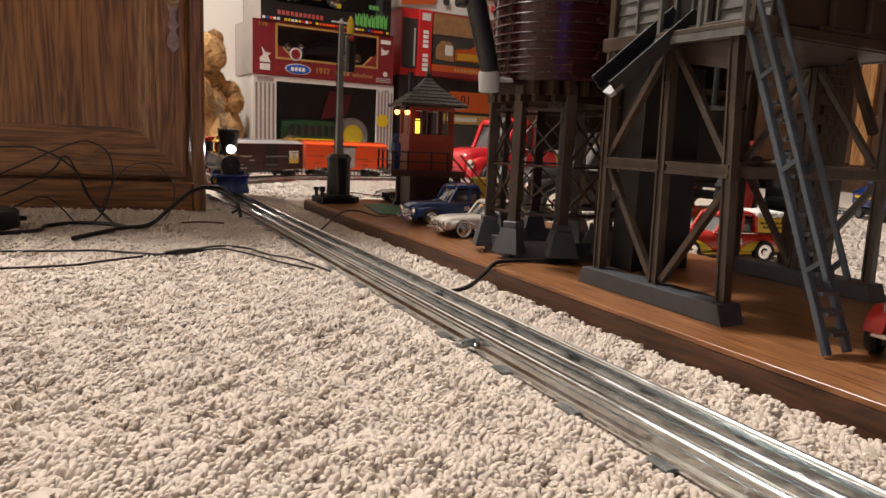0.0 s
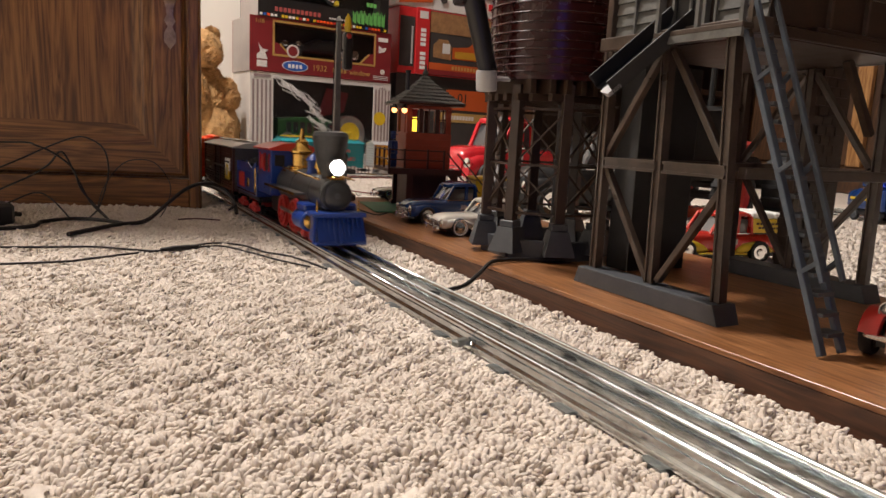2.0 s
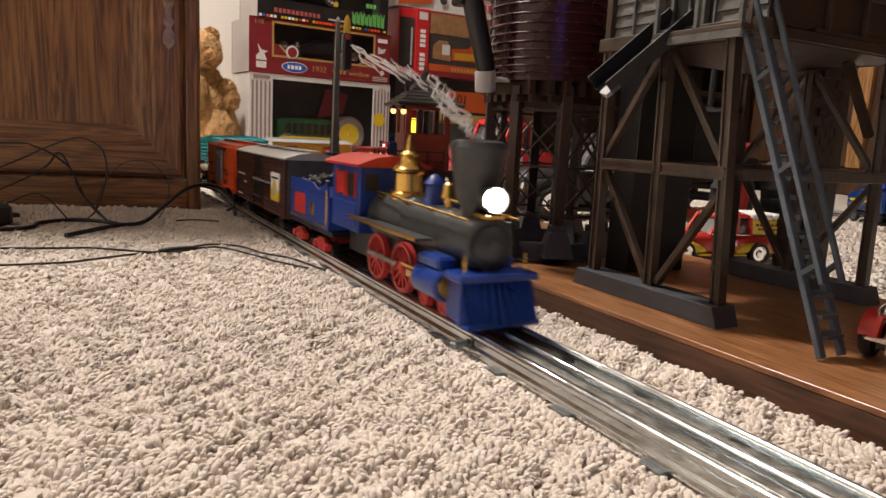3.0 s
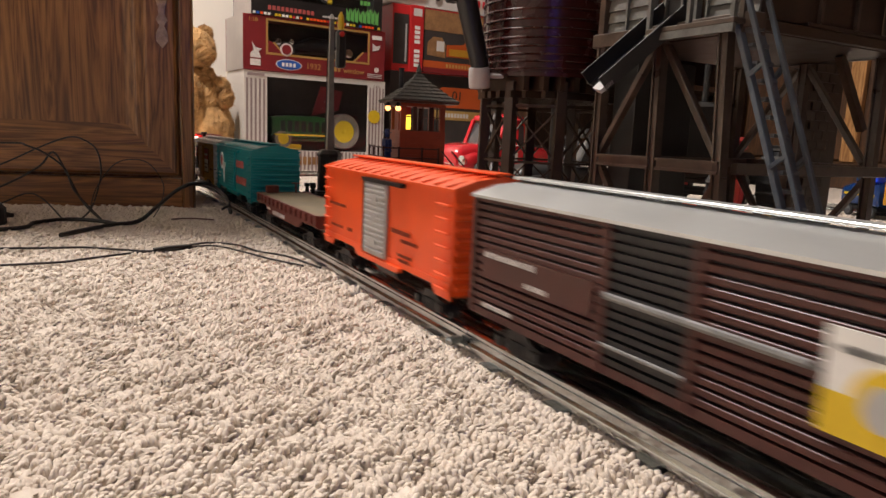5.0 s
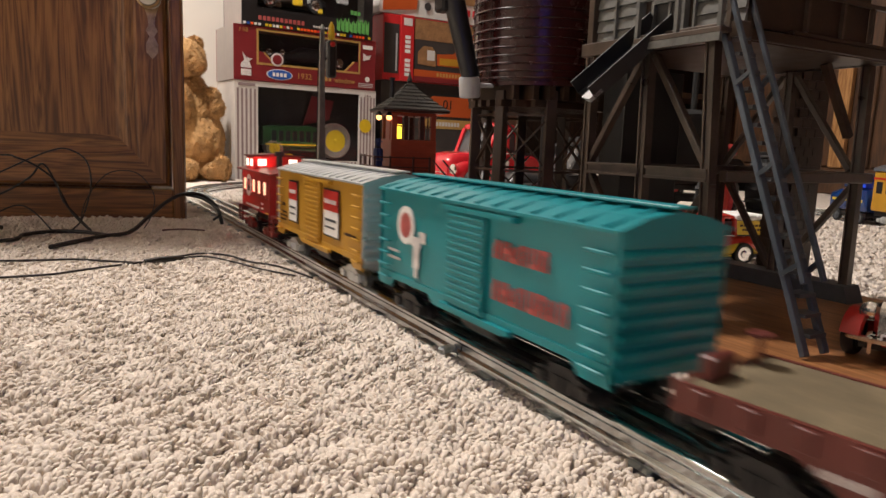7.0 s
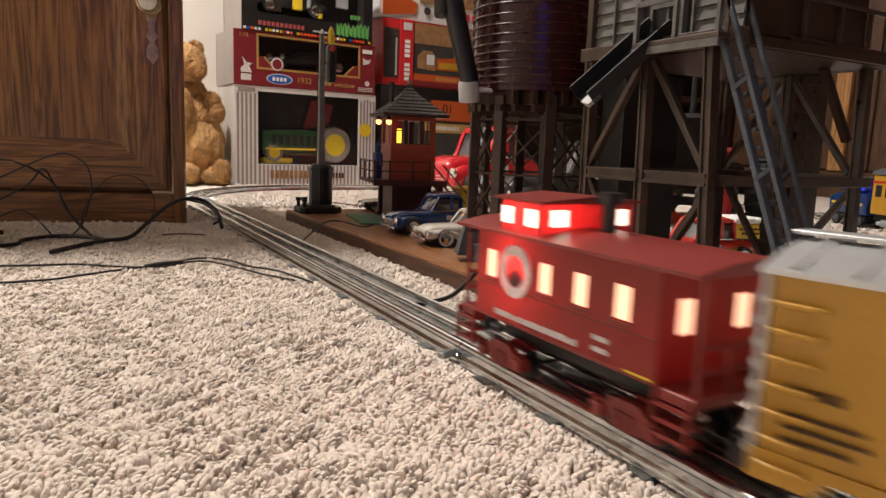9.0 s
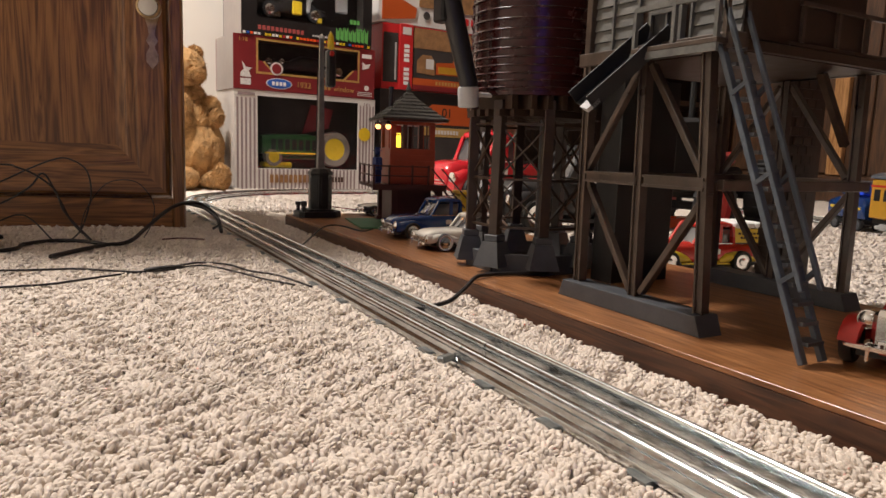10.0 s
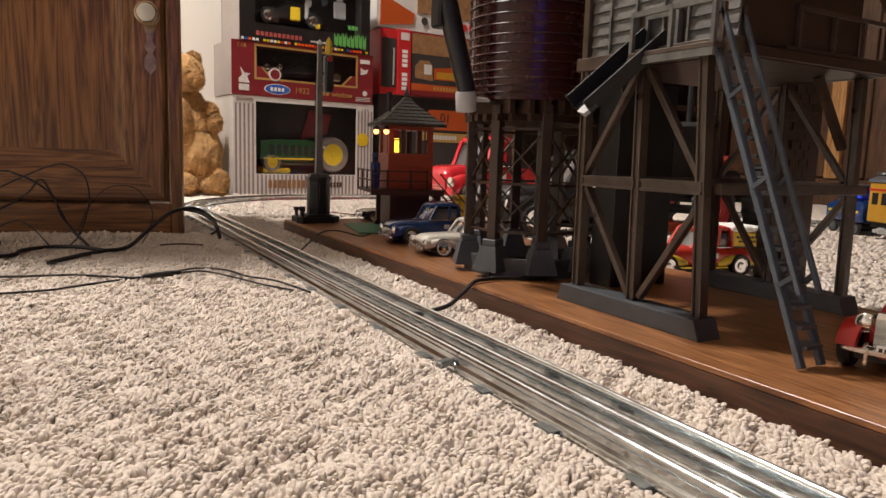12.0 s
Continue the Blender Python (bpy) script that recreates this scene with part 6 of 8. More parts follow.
    # railings and stair
    def railing(pts):
        for p, q in zip(pts, pts[1:]):
            for z in (0.076, 0.090):
                part("railing", beam(B(), (*p, z), (*q, z), 0.0018, 0.0026), SHANTYDARK, s)
        for p in pts:
            part("railing_post", box(B(), p[0] - 0.0013, p[0] + 0.0013, p[1] - 0.0013, p[1] + 0.0013, 0.0626, 0.0920), SHANTYDARK, s)
    railing([(-0.063, 0.052), (-0.063, 0.018), (-0.063, -0.018), (-0.063, -0.054), (-0.040, -0.054), (-0.005, -0.054), (0.020, -0.054)])
    for x in (0.024, 0.040):
        part("stair_stringer", beam(B(), (x, -0.052, 0.060), (x + 0.055, -0.052, 0.003), 0.0022, 0.005), SHANTYDARK, s)
        part("stair_rail", beam(B(), (x, -0.054, 0.088), (x + 0.055, -0.054, 0.030), 0.0018, 0.0024), SHANTYDARK, s)


def figurine():
    bm = B()
    loft(bm, [(-0.0045, 0.0060, 0.0, 0.022), (0.0045, 0.0060, 0.0, 0.022)], 12)
    loft(bm, [(-0.005, 0.0070, 0.021, 0.040), (0.005, 0.0070, 0.021, 0.040)], 12)
    for s in (-1, 1):
        rod(bm, (0, s * 0.0080, 0.038), (0.002, s * 0.0095, 0.020), 0.0022)
    ball(bm, (0, 0, 0.0455), 0.0042, seg=8)
    lathe(bm, [(0.0068, 0.0485), (0.0068, 0.0495), (0.0042, 0.050), (0.0038, 0.054)], None, 14)
    solo("figurine", bm, mat("dark_blue_painted_figure", (0.012, 0.03, 0.14), 0.5), "small dark blue painted railway figurine on the tower deck", "figurine", m=pose(0.4085, 0.950, BT + 0.0627), smooth=True)


water_tower()
coaling_station()
stairs()
signal()
watch_tower()
figurine()


# ---- toy cars and trucks: local x forward ----
def toy_wheel(parent, x, y, r, w, rim, white=False):
    s = 1 if y > 0 else -1
    m = pose(x, y, r, -90 * s)
    wh = part("wheel", lathe(B(), [(r * 0.70, -w / 2), (r * 0.94, -w / 2), (r, -w * 0.3), (r, w * 0.3), (r * 0.94, w / 2), (r * 0.70, w / 2), (r * 0.70, -w / 2)], m, 24, False), RUBBER, parent, "", True)
    part("rim", lathe(B(), [(r * 0.71, -w * 0.4), (r * 0.71, w * 0.42), (r * 0.62, w * 0.30), (r * 0.35, w * 0.30), (r * 0.28, w * 0.52), (r * 0.08, w * 0.56)], m, 24), rim, wh, "", True)
    if white:
        part("whitewall", lathe(B(), [(r * 0.72, w * 0.48), (r * 0.90, w * 0.54), (r * 0.72, w * 0.50)], m, 24, False), WHITE, wh)
    return wh


def toy_car(name, label, m, L, W, H, paint, kind, r, under=None, rim=None, white=False, fender=None):
    """A die-cast 1940s or 50s car: kind 'pickup' has an open bed, 'coupe' a rounded tail."""
    c = thing(name, label, "toy car", "toy cars", m)
    f = L / 2
    belt, sill = H * 0.58, r * 0.75
    fp = fender or paint
    nose = [(f - L * 0.30, W * 0.40, sill, belt), (f - L * 0.14, W * 0.37, sill, belt * 0.985), (f - L * 0.06, W * 0.355, sill, belt * 0.94), (f - L * 0.02, W * 0.33, sill, belt * 0.86), (f, W * 0.29, sill * 1.05, belt * 0.74)]
    if kind == "roadster":
        body = loft(B(), [(-f, W * 0.26, sill, belt * 0.75), (-f + L * 0.12, W * 0.33, sill, belt * 0.95), (-f + L * 0.35, W * 0.35, sill, belt), (f - L * 0.45, W * 0.34, sill, belt), (f - L * 0.20, W * 0.26, sill, belt * 0.99), (f - L * 0.04, W * 0.22, sill, belt * 0.97)], 24, 5)
    elif kind == "pickup":
        body = loft(B(), [(-f, W * 0.42, sill, belt * 0.95), (-f + L * 0.02, W * 0.435, sill, belt), (f - L * 0.38, W * 0.445, sill, belt * 1.01)] + nose, 28, 4)
    else:
        body = loft(B(), [(-f, W * 0.26, sill + 0.003, belt * 0.58), (-f + L * 0.04, W * 0.38, sill, belt * 0.80), (-f + L * 0.18, W * 0.44, sill, belt * 0.98), (f - L * 0.38, W * 0.445, sill, belt * 1.01)] + nose, 28, 3.4)
    part("body", body, paint, c, "", True)
    if kind == "roadster":
        part("cab", loft(B(), [(-f + L * 0.30, W * 0.30, belt * 0.8, belt * 1.02), (-f + L * 0.34, W * 0.32, belt * 0.8, belt * 1.10), (-f + L * 0.44, W * 0.32, belt * 0.8, belt * 1.08)], 24, 5), paint, c, "", True)
        part("windscreen", box(B(), f - L * 0.44, f - L * 0.43, -W * 0.30, W * 0.30, belt * 0.98, H * 0.98, 0.0003), WINDSCREEN, c, "reflecting windscreen")
    else:
        # a glazed cab under a rounded roof on slim pillars
        xr, xf = (f - L * 0.72, f - L * 0.385) if kind == "pickup" else (-f + L * 0.13, f - L * 0.375)
        tr, tf = (xr + L * 0.015, xf - L * 0.085) if kind == "pickup" else (xr + L * 0.15, xf - L * 0.10)
        z0, z1 = belt * 0.97, H * 0.90
        part("glazing", loft(B(), [(xr + 0.001, W * 0.36, belt * 0.8, z0 + 0.001), (tr + 0.001, W * 0.365, belt * 0.8, z1), (tf - 0.001, W * 0.365, belt * 0.8, z1), (xf - 0.001, W * 0.37, belt * 0.8, z0 + 0.001)], 24, 7), WINDSCREEN, c, "reflecting windscreen and side glass", True)
        cab = part("cab_roof", loft(B(), [(tr - L * 0.020, W * 0.31, z1 - 0.002, z1 + (H - z1) * 0.2), (tr - L * 0.008, W * 0.365, z1 - 0.002, z1 + (H - z1) * 0.65), (tr + L * 0.05, W * 0.390, z1 - 0.002, H), (tf - L * 0.05, W * 0.390, z1 - 0.002, H), (tf + L * 0.004, W * 0.365, z1 - 0.002, z1 + (H - z1) * 0.65), (tf + L * 0.016, W * 0.31, z1 - 0.002, z1 + (H - z1) * 0.2)], 24, 3.6), paint, c, "", True)
        mid = (tr + tf) / 2 - L * 0.02
        for s in (-1, 1):
            for a, b2, w in ((xf, tf, 0.030), (mid, mid, 0.034), (xr, tr, 0.060)):
                part("pillar", beam(B(), (a, s * W * 0.372, z0 - 0.001), (b2, s * W * 0.366, z1 + 0.0005), W * 0.045, L * w, 0.0003), paint, cab)
            part("window_trim", rod(B(), (xr + 0.002, s * W * 0.425, belt * 0.985), (xf, s * W * 0.425, belt * 0.995), 0.0005 * L / 0.13, None, 5), CHROME, c)
        if kind == "pickup":
            part("cab_back", loft(B(), [(xr - 0.002, W * 0.36, belt * 0.85, z1), (xr + 0.004, W * 0.38, belt * 0.85, z1 + 0.001)], 24, 6), paint, cab, "", True)
        part("windscreen_bar", beam(B(), (xf + 0.0006, 0, z0), (tf + 0.0006, 0, z1), 0.0008, 0.0008), CHROME, cab)
    for s in (-1, 1):
        for x, nm in ((f - L * (0.125 if kind == "roadster" else 0.17), "front_fender"), (-f + L * 0.22, "rear_fender")):
            bm = B()
            hw = W * 0.075
            pts = []
            rr = r * 1.22
            # a roadster's front fender ends above its tyre
            a0 = radians(12) if kind == "roadster" and nm == "front_fender" else 0.0
            for k in range(9):
                a = a0 + (pi - a0) * k / 8
                pts.append((x + rr * 1.22 * cos(a), r * 0.95 + rr * 1.05 * sin(a)))
            for k in range(9):
                a = pi - (pi - a0) * k / 8
                pts.append((x + r * 1.10 * cos(a), r * 0.95 + r * 1.08 * sin(a)))
            if kind == "roadster":
                prism(bm, pts[::-1], s * (W * 0.5 - hw) - hw * 1.3, s * (W * 0.5 - hw) + hw * 1.2, None, 0.0012)
                part(nm, bm, fp, c, "", True)
            else:
                bm.free()
                front = nm == "front_fender"
                top = belt * (0.80 if front else 0.74)
                e0, e1 = (x - 2.6 * r, f - L * 0.008) if front else (x - 1.9 * r, x + 2.2 * r)
                secs = [(e0, W * 0.03, r * 0.95, r * 1.3), (e0 + (x - e0) * 0.4, W * 0.085, r * 0.80, top * 0.80), (x - r * 0.3, W * 0.12, r * 1.05, top), (x + r * 0.6, W * 0.12, r * 1.05, top * 0.99), (x + (e1 - x) * 0.75, W * 0.11, r * 0.80, top * 0.90), (e1, W * 0.075, r * 0.85, top * 0.66)]
                bulge = loft(B(), secs, 18, 2.6)
                for v in bulge.verts:
                    v.co.y += s * W * 0.378
                part(nm, bulge, fp, c, "", True)
            toy_wheel(c, x, s * (W * 0.5 - 0.0015), r, W * 0.12, rim or CHROME, white)
        part("running_board", box(B(), -f + L * 0.32, f - L * 0.28, s * W * 0.47 - 0.002, s * W * 0.47 + 0.002, sill, sill + 0.002, 0.0005), fp, c)
        hy, hz = (W * 0.30, belt * 1.08) if kind == "roadster" else (W * 0.385, belt * 0.60)
        hl = part("headlight", lathe(B(), [(W * 0.085, -0.006), (W * 0.10, 0), (W * 0.10, 0.002)], pose(f - L * (0.055 if kind == "roadster" else 0.016), s * hy, hz, 0, 90), 16), CHROME if kind == "roadster" else fp, c, "", True)
        part("lens", lathe(B(), [(W * 0.088, 0.002), (W * 0.06, 0.0036), (0.0005, 0.0042)], pose(f - L * (0.055 if kind == "roadster" else 0.016), s * hy, hz, 0, 90), 16), CHROME, hl, "", True)
    for k in range(5):
        z = sill + 0.003 + k * (belt * 0.5 - sill) / 4
        part("grille_bar", rod(B(), (f + 0.0003, -W * (0.30 - 0.012 * k), z), (f + 0.0003, W * (0.30 - 0.012 * k), z), 0.0009, None, 6), CHROME, c)
    lo, hi = (0.98, 1.26) if kind == "roadster" else (0.62, 1.05)
    for e in (-1, 1):
        bp = part("bumper", loft(B(), [(e * (f + 0.0035), W * 0.46, r * lo, r * hi), (e * (f + 0.0055), W * 0.43, r * (lo + 0.04), r * (hi - 0.04))], 16, 5), CHROME, c, "chrome bumper", True)
        for s in (-1, 1):
            part("overrider", box(B(), e * (f + 0.0055) - 0.001, e * (f + 0.0055) + 0.001, s * W * 0.22 - 0.001, s * W * 0.22 + 0.001, r * 0.55, r * 1.25, 0.0004), CHROME, bp)
    part("bonnet_trim", rod(B(), (f - L * 0.30, 0, belt * 0.99), (f - L * 0.06, 0, belt * 0.88), 0.0007, None, 6), CHROME, c)
    if kind == "pickup":
        part("bed_opening", box(B(), -f + L * 0.03, f - L * 0.735, -W * 0.36, W * 0.36, belt * 0.90, belt * 1.005), BLACK, c)
    part("underside", box(B(), -f + L * 0.05, f - L * 0.05, -W * 0.38, W * 0.38, r * 0.55, sill + 0.001), BLACK, c)
    for s in (-1, 1):
        part("door_emblem", box(B(), f - L * 0.60, f - L * 0.54, s * W * 0.446 - 0.0004, s * W * 0.446 + 0.0004, belt * 0.62, belt * 0.80), PALETEXT if kind == "pickup" else fp, c)
    return c


def cars():
    toy_car("blue_pickup", "shiny navy blue die-cast toy pickup on the board", pose(0.4290, 0.800, BT, 0, 0, 178), 0.132, 0.054, 0.054, CARBLUE, "pickup", 0.0112, white=False)
    toy_car("white_coupe", "cream white die-cast toy coupe with chrome trim", pose(0.4210, 0.697, BT, 0, 0, 176), 0.128, 0.050, 0.043, CREAM, "coupe", 0.0102, white=True)
    toy_car("black_coupe", "small black and cream die-cast toy coupe behind the signal", pose(0.496, 1.088, BT, 0, 0, 174), 0.110, 0.042, 0.036, CREAM, "coupe", 0.0090, fender=BLACK)
    c = toy_car("red_yellow_truck", "red and yellow toy delivery truck with white load on the carpet", pose(0.662, 0.566, 0.0, 0, 0, 166), 0.160, 0.062, 0.060, mat("toy_truck_red", (0.52, 0.03, 0.02), 0.25, 0, 0.08, 60, 0, 0.5), "pickup", 0.0130, fender=YELLOW)
    part("load_box", box(B(), -0.078, -0.034, -0.0265, 0.0265, 0.0352, 0.0520, 0.001), YELLOW, c, "yellow load box")
    for k in range(3):
        part("white_cover", box(B(), -0.078 + k * 0.0148, -0.0645 + k * 0.0148, -0.026, 0.026, 0.0522, 0.0590, 0.0015), WHITE, c)
    for s in (-1, 1):
        for x0, x1, z in ((-0.074, -0.038, 0.045), (-0.070, -0.042, 0.040)):
            n = 7
            for k in range(n):
                a = x0 + (x1 - x0) * k / n
                part("lettering", box(B(), a, a + (x1 - x0) / n * 0.7, s * 0.0267 - 0.0003, s * 0.0267 + 0.0003, z, z + 0.0024), DARKTEXT, c)
    # the red roadster with its upright chrome grille
    r = toy_car("red_roadster", "bright red and black die-cast toy roadster with chrome grille", pose(0.4500, 0.207, BT, 0, 0, 193), 0.118, 0.056, 0.046, RED, "roadster", 0.0130, rim=BLACK, fender=RED)
    g = part("radiator", box(B(), 0.050, 0.0605, -0.0135, 0.0135, 0.012, 0.036, 0.003), CHROME, r, "chrome radiator shell")
    part("number_plate", box(B(), 0.0625, 0.0635, -0.008, 0.004, 0.013, 0.019), WHITE, r)
    for k in range(4):
        part("plate_mark", box(B(), 0.0634, 0.0637, -0.0068 + k * 0.0027, -0.0050 + k * 0.0027, 0.0142, 0.0178), DARKTEXT, r)
    # the big red pickup behind
    toy_car("large_red_pickup", "large glossy red toy pickup parked on the carpet", pose(0.98, 1.575, 0.0, 0, 0, 198), 0.36, 0.150, 0.190, mat("pickup_red", (0.55, 0.018, 0.028), 0.2, 0, 0.06, 40, 0, 0.6), "pickup", 0.034)
    # a black truck added to fill the dark behind the water tower
    toy_car("black_truck", "glossy black toy pickup added to fill the dark behind the water tower", pose(0.790, 0.960, 0.0, 0, 0, 172), 0.30, 0.120, 0.150, BLACK, "pickup", 0.028)
    # a small yellow-roofed stake truck
    y = thing("yellow_stake_truck", "small yellow-roofed toy wagon behind the pickups", "toy car", "toy cars", pose(0.560, 0.905, BT, 0, 0, 170))
    part("roof", box(B(), -0.036, 0.036, -0.020, 0.020, 0.050, 0.0545, 0.0015), YELLOW, y)
    part("bed", box(B(), -0.036, 0.046, -0.019, 0.019, 0.012, 0.018, 0.001), YELLOW, y)
    part("cab", box(B(), 0.018, 0.034, -0.018, 0.018, 0.0182, 0.049, 0.002), YELLOW, y)
    for sx in (-0.034, -0.008):
        for s in (-0.018, 0.018):
            part("post", box(B(), sx - 0.001, sx + 0.001, s - 0.001, s + 0.001, 0.0182, 0.0498), BLACK, y)
    for x in (-0.024, 0.030):
        for s in (-1, 1):
            toy_wheel(y, x, s * 0.019, 0.009, 0.005, YELLOW)


def tractor():
    t = thing("toy_tractor", "large dark toy tractor with red wheels on the carpet", "toy tractor", m=pose(1.092, 0.958, 0.0, 0, 0, 196))
    dark = mat("dark_tractor_paint", (0.005, 0.005, 0.005), 0.8, 0, 0.2, 40)
    part("bonnet", loft(B(), [(-0.02, 0.055, 0.07, 0.215), (0.16, 0.050, 0.07, 0.205), (0.19, 0.044, 0.075, 0.190)], 20, 5), dark, t, "", True)
    part("gearbox", box(B(), -0.14, 0.02, -0.05, 0.05, 0.055, 0.120, 0.01), dark, t)
    part("seat", box(B(), -0.12, -0.05, -0.04, 0.04, 0.121, 0.150, 0.008), WHEELRED, t, "red tractor seat")
    part("axle", rod(B(), (-0.10, -0.12, 0.066), (-0.10, 0.12, 0.066), 0.010), dark, t)
    part("axle", rod(B(), (0.14, -0.10, 0.050), (0.14, 0.10, 0.050), 0.008), dark, t)
    part("exhaust", rod(B(), (0.06, 0.02, 0.17), (0.06, 0.02, 0.28), 0.006), dark, t)
    for x, r, w in ((-0.10, 0.066, 0.045), (0.14, 0.052, 0.035)):
        for s in (-1, 1):
            wh = part("wheel", lathe(B(), [(r * 0.76, -w / 2), (r * 0.95, -w / 2), (r, -w * 0.3), (r, w * 0.3), (r * 0.95, w / 2), (r * 0.76, w / 2), (r * 0.76, -w / 2)], pose(x, s * 0.115, r, -90 * s), 32, False), RUBBER, t, "", True)
            part("rim", lathe(B(), [(r * 0.77, -w * 0.4), (r * 0.77, w * 0.40), (r * 0.68, w * 0.2), (r * 0.2, w * 0.25), (r * 0.1, w * 0.40)], pose(x, s * 0.115, r, -90 * s), 28), WHEELRED, wh, "red wheel disc", True)
            for k in range(18):
                a = 2 * pi * k / 18
                part("tread_lug", box(B(), r - 0.001, r + 0.005, -0.003, 0.003, -w * 0.45, w * 0.45, 0, pose(x, s * 0.115, r, -90) @ pose(0, 0, 0, 0, 0, math.degrees(a))), RUBBER, wh)
    o = thing("loader_blade", "orange toy loader blade lying on the carpet", "toy part", m=pose(1.02, 0.93, 0.0, 0, 0, 20))
    part("blade", prism(B(), [(-0.06, 0.0), (0.06, 0.0), (0.06, 0.016), (-0.06, 0.018)], -0.006, 0.006, None, 0.001), ORANGE, o)
    part("arm", beam(B(), (0.03, 0.006, 0.015), (0.03, 0.08, 0.008), 0.010, 0.010), ORANGE, o)


def trolley():
    t = thing("yellow_trolley", "yellow toy trolley car with grey trucks standing on the floor", "toy railway car", m=pose(1.340, 0.632, 0.0, 0, 0, 66))
    half, z0, z1, h = 0.031, 0.032, 0.108, 0.12
    b = part("body", box(B(), -h, h, -half, half, z0, z1, 0.002), YELLOWCAR, t)
    for s in (-1, 1):
        for k in range(9):
            x = -h + 0.018 + k * 0.0255
            part("window", box(B(), x - 0.008, x + 0.008, min(s * (half - 0.0006), s * (half + 0.0004)), max(s * (half - 0.0006), s * (half + 0.0004)), 0.066, 0.088), BLACK, b)
        part("red_band", box(B(), -h, h, min(s * (half - 0.0002), s * (half + 0.0005)), max(s * (half - 0.0002), s * (half + 0.0005)), 0.092, 0.096), RED, b)
    part("end_window", box(B(), h - 0.0004, h + 0.0005, -0.010, 0.010, 0.066, 0.088), BLACK, b)
    part("roof", prism(B(), [(-half - 0.002, z1), (-half, z1 + 0.006), (-0.012, z1 + 0.012), (0.012, z1 + 0.012), (half, z1 + 0.006), (half + 0.002, z1)], -h - 0.003, h + 0.003, pose(0, 0, 0, 0, 0, 90)), GREY, t)
    part("underframe", box(B(), -h + 0.004, h - 0.004, -0.024, 0.024, 0.022, z0), BLACK, t)
    for x in (-0.080, 0.085):
        tr = truck(t, x, SILVER, "bogie")
        tr.location = (x, 0, 0.008)


def blue_engine():
    e = thing("blue_toy_engine", "blue toy diesel engine with a glowing blue lamp", "toy train", m=pose(1.425, 0.812, 0.0, 0, 0, 64))
    b = part("body", loft(B(), [(-0.060, 0.026, 0.026, 0.062), (-0.056, 0.029, 0.024, 0.070), (0.020, 0.029, 0.024, 0.070), (0.024, 0.029, 0.024, 0.070), (0.058, 0.026, 0.024, 0.060), (0.064, 0.020, 0.028, 0.052)], 20, 6), CARBLUE, e, "", True)
    part("cab", box(B(), -0.030, 0.018, -0.027, 0.027, 0.0705, 0.096, 0.003), CARBLUE, e)
    part("roof", box(B(), -0.034, 0.022, -0.030, 0.030, 0.0962, 0.1010, 0.002), GREY, e)
    for s in (-1, 1):
        part("window", box(B(), -0.022, 0.010, s * 0.0272 - 0.0004, s * 0.0272 + 0.0004, 0.076, 0.091), WINDSCREEN, e)
        part("stripe", box(B(), -0.050, 0.046, s * 0.0292 - 0.0004, s * 0.0292 + 0.0004, 0.044, 0.049), YELLOW, b)
    part("lamp", lathe(B(), [(0.007, 0), (0.006, 0.003), (0.002, 0.005)], pose(-0.058, 0, 0.076, 0, -90), 16), BLUELAMP, e, "glowing blue lamp")
    part("underframe", box(B(), -0.052, 0.052, -0.022, 0.022, 0.014, 0.0245, 0.002), BLACK, e)
    for x in (-0.036, 0.036):
        for s in (-1, 1):
            toy_wheel(e, x, s * 0.021, 0.013, 0.006, GREY)


# ---- boxes, bear and wall things at the back ----
def window_frame_box(c, name, W, H, D, x0, x1, z0, z1, face, m_in, border=None, bw=0.006, inside=DARKIN):
    """A card box with a real window opening cut into its front, at y 0; the box reaches back to D."""
    b = part(name, box(B(), 0, W, D - 0.004, D, 0, H), face, c)
    for a, bb, lo, hi in ((0, x0, 0, H), (x1, W, 0, H), (x0, x1, 0, z0), (x0, x1, z1, H)):
        part("front_panel", box(B(), a, bb, 0, 0.003, lo, hi), face, b)
    for a, bb in ((0, 0.003), (W - 0.003, W)):
        part("side_panel", box(B(), a, bb, 0.0032, D - 0.0042, 0, H), m_in, b)
    part("top_panel", box(B(), 0.0032, W - 0.0032, 0.0032, D - 0.0042, H - 0.003, H), face, b)
    part("bottom_panel", box(B(), 0.0032, W - 0.0032, 0.0032, D - 0.0042, 0, 0.003), face, b)
    part("inner_tray", box(B(), 0.006, W - 0.006, D * 0.55, D * 0.56, 0.006, H - 0.006), inside, b)
    pane = part("clear_window", box(B(), x0 - 0.002, x1 + 0.002, 0.0034, 0.0042, z0 - 0.002, z1 + 0.002), CELLO, b, "clear plastic window")
    pane.visible_shadow = False
    if border:
        for a, bb, lo, hi in ((x0 - bw, x0, z0 - bw, z1 + bw), (x1, x1 + bw, z0 - bw, z1 + bw), (x0, x1, z0 - bw, z0), (x0, x1, z1, z1 + bw)):
            part("window_border", box(B(), a, bb, -0.0006, 0.0002, lo, hi), border, b)
    return b


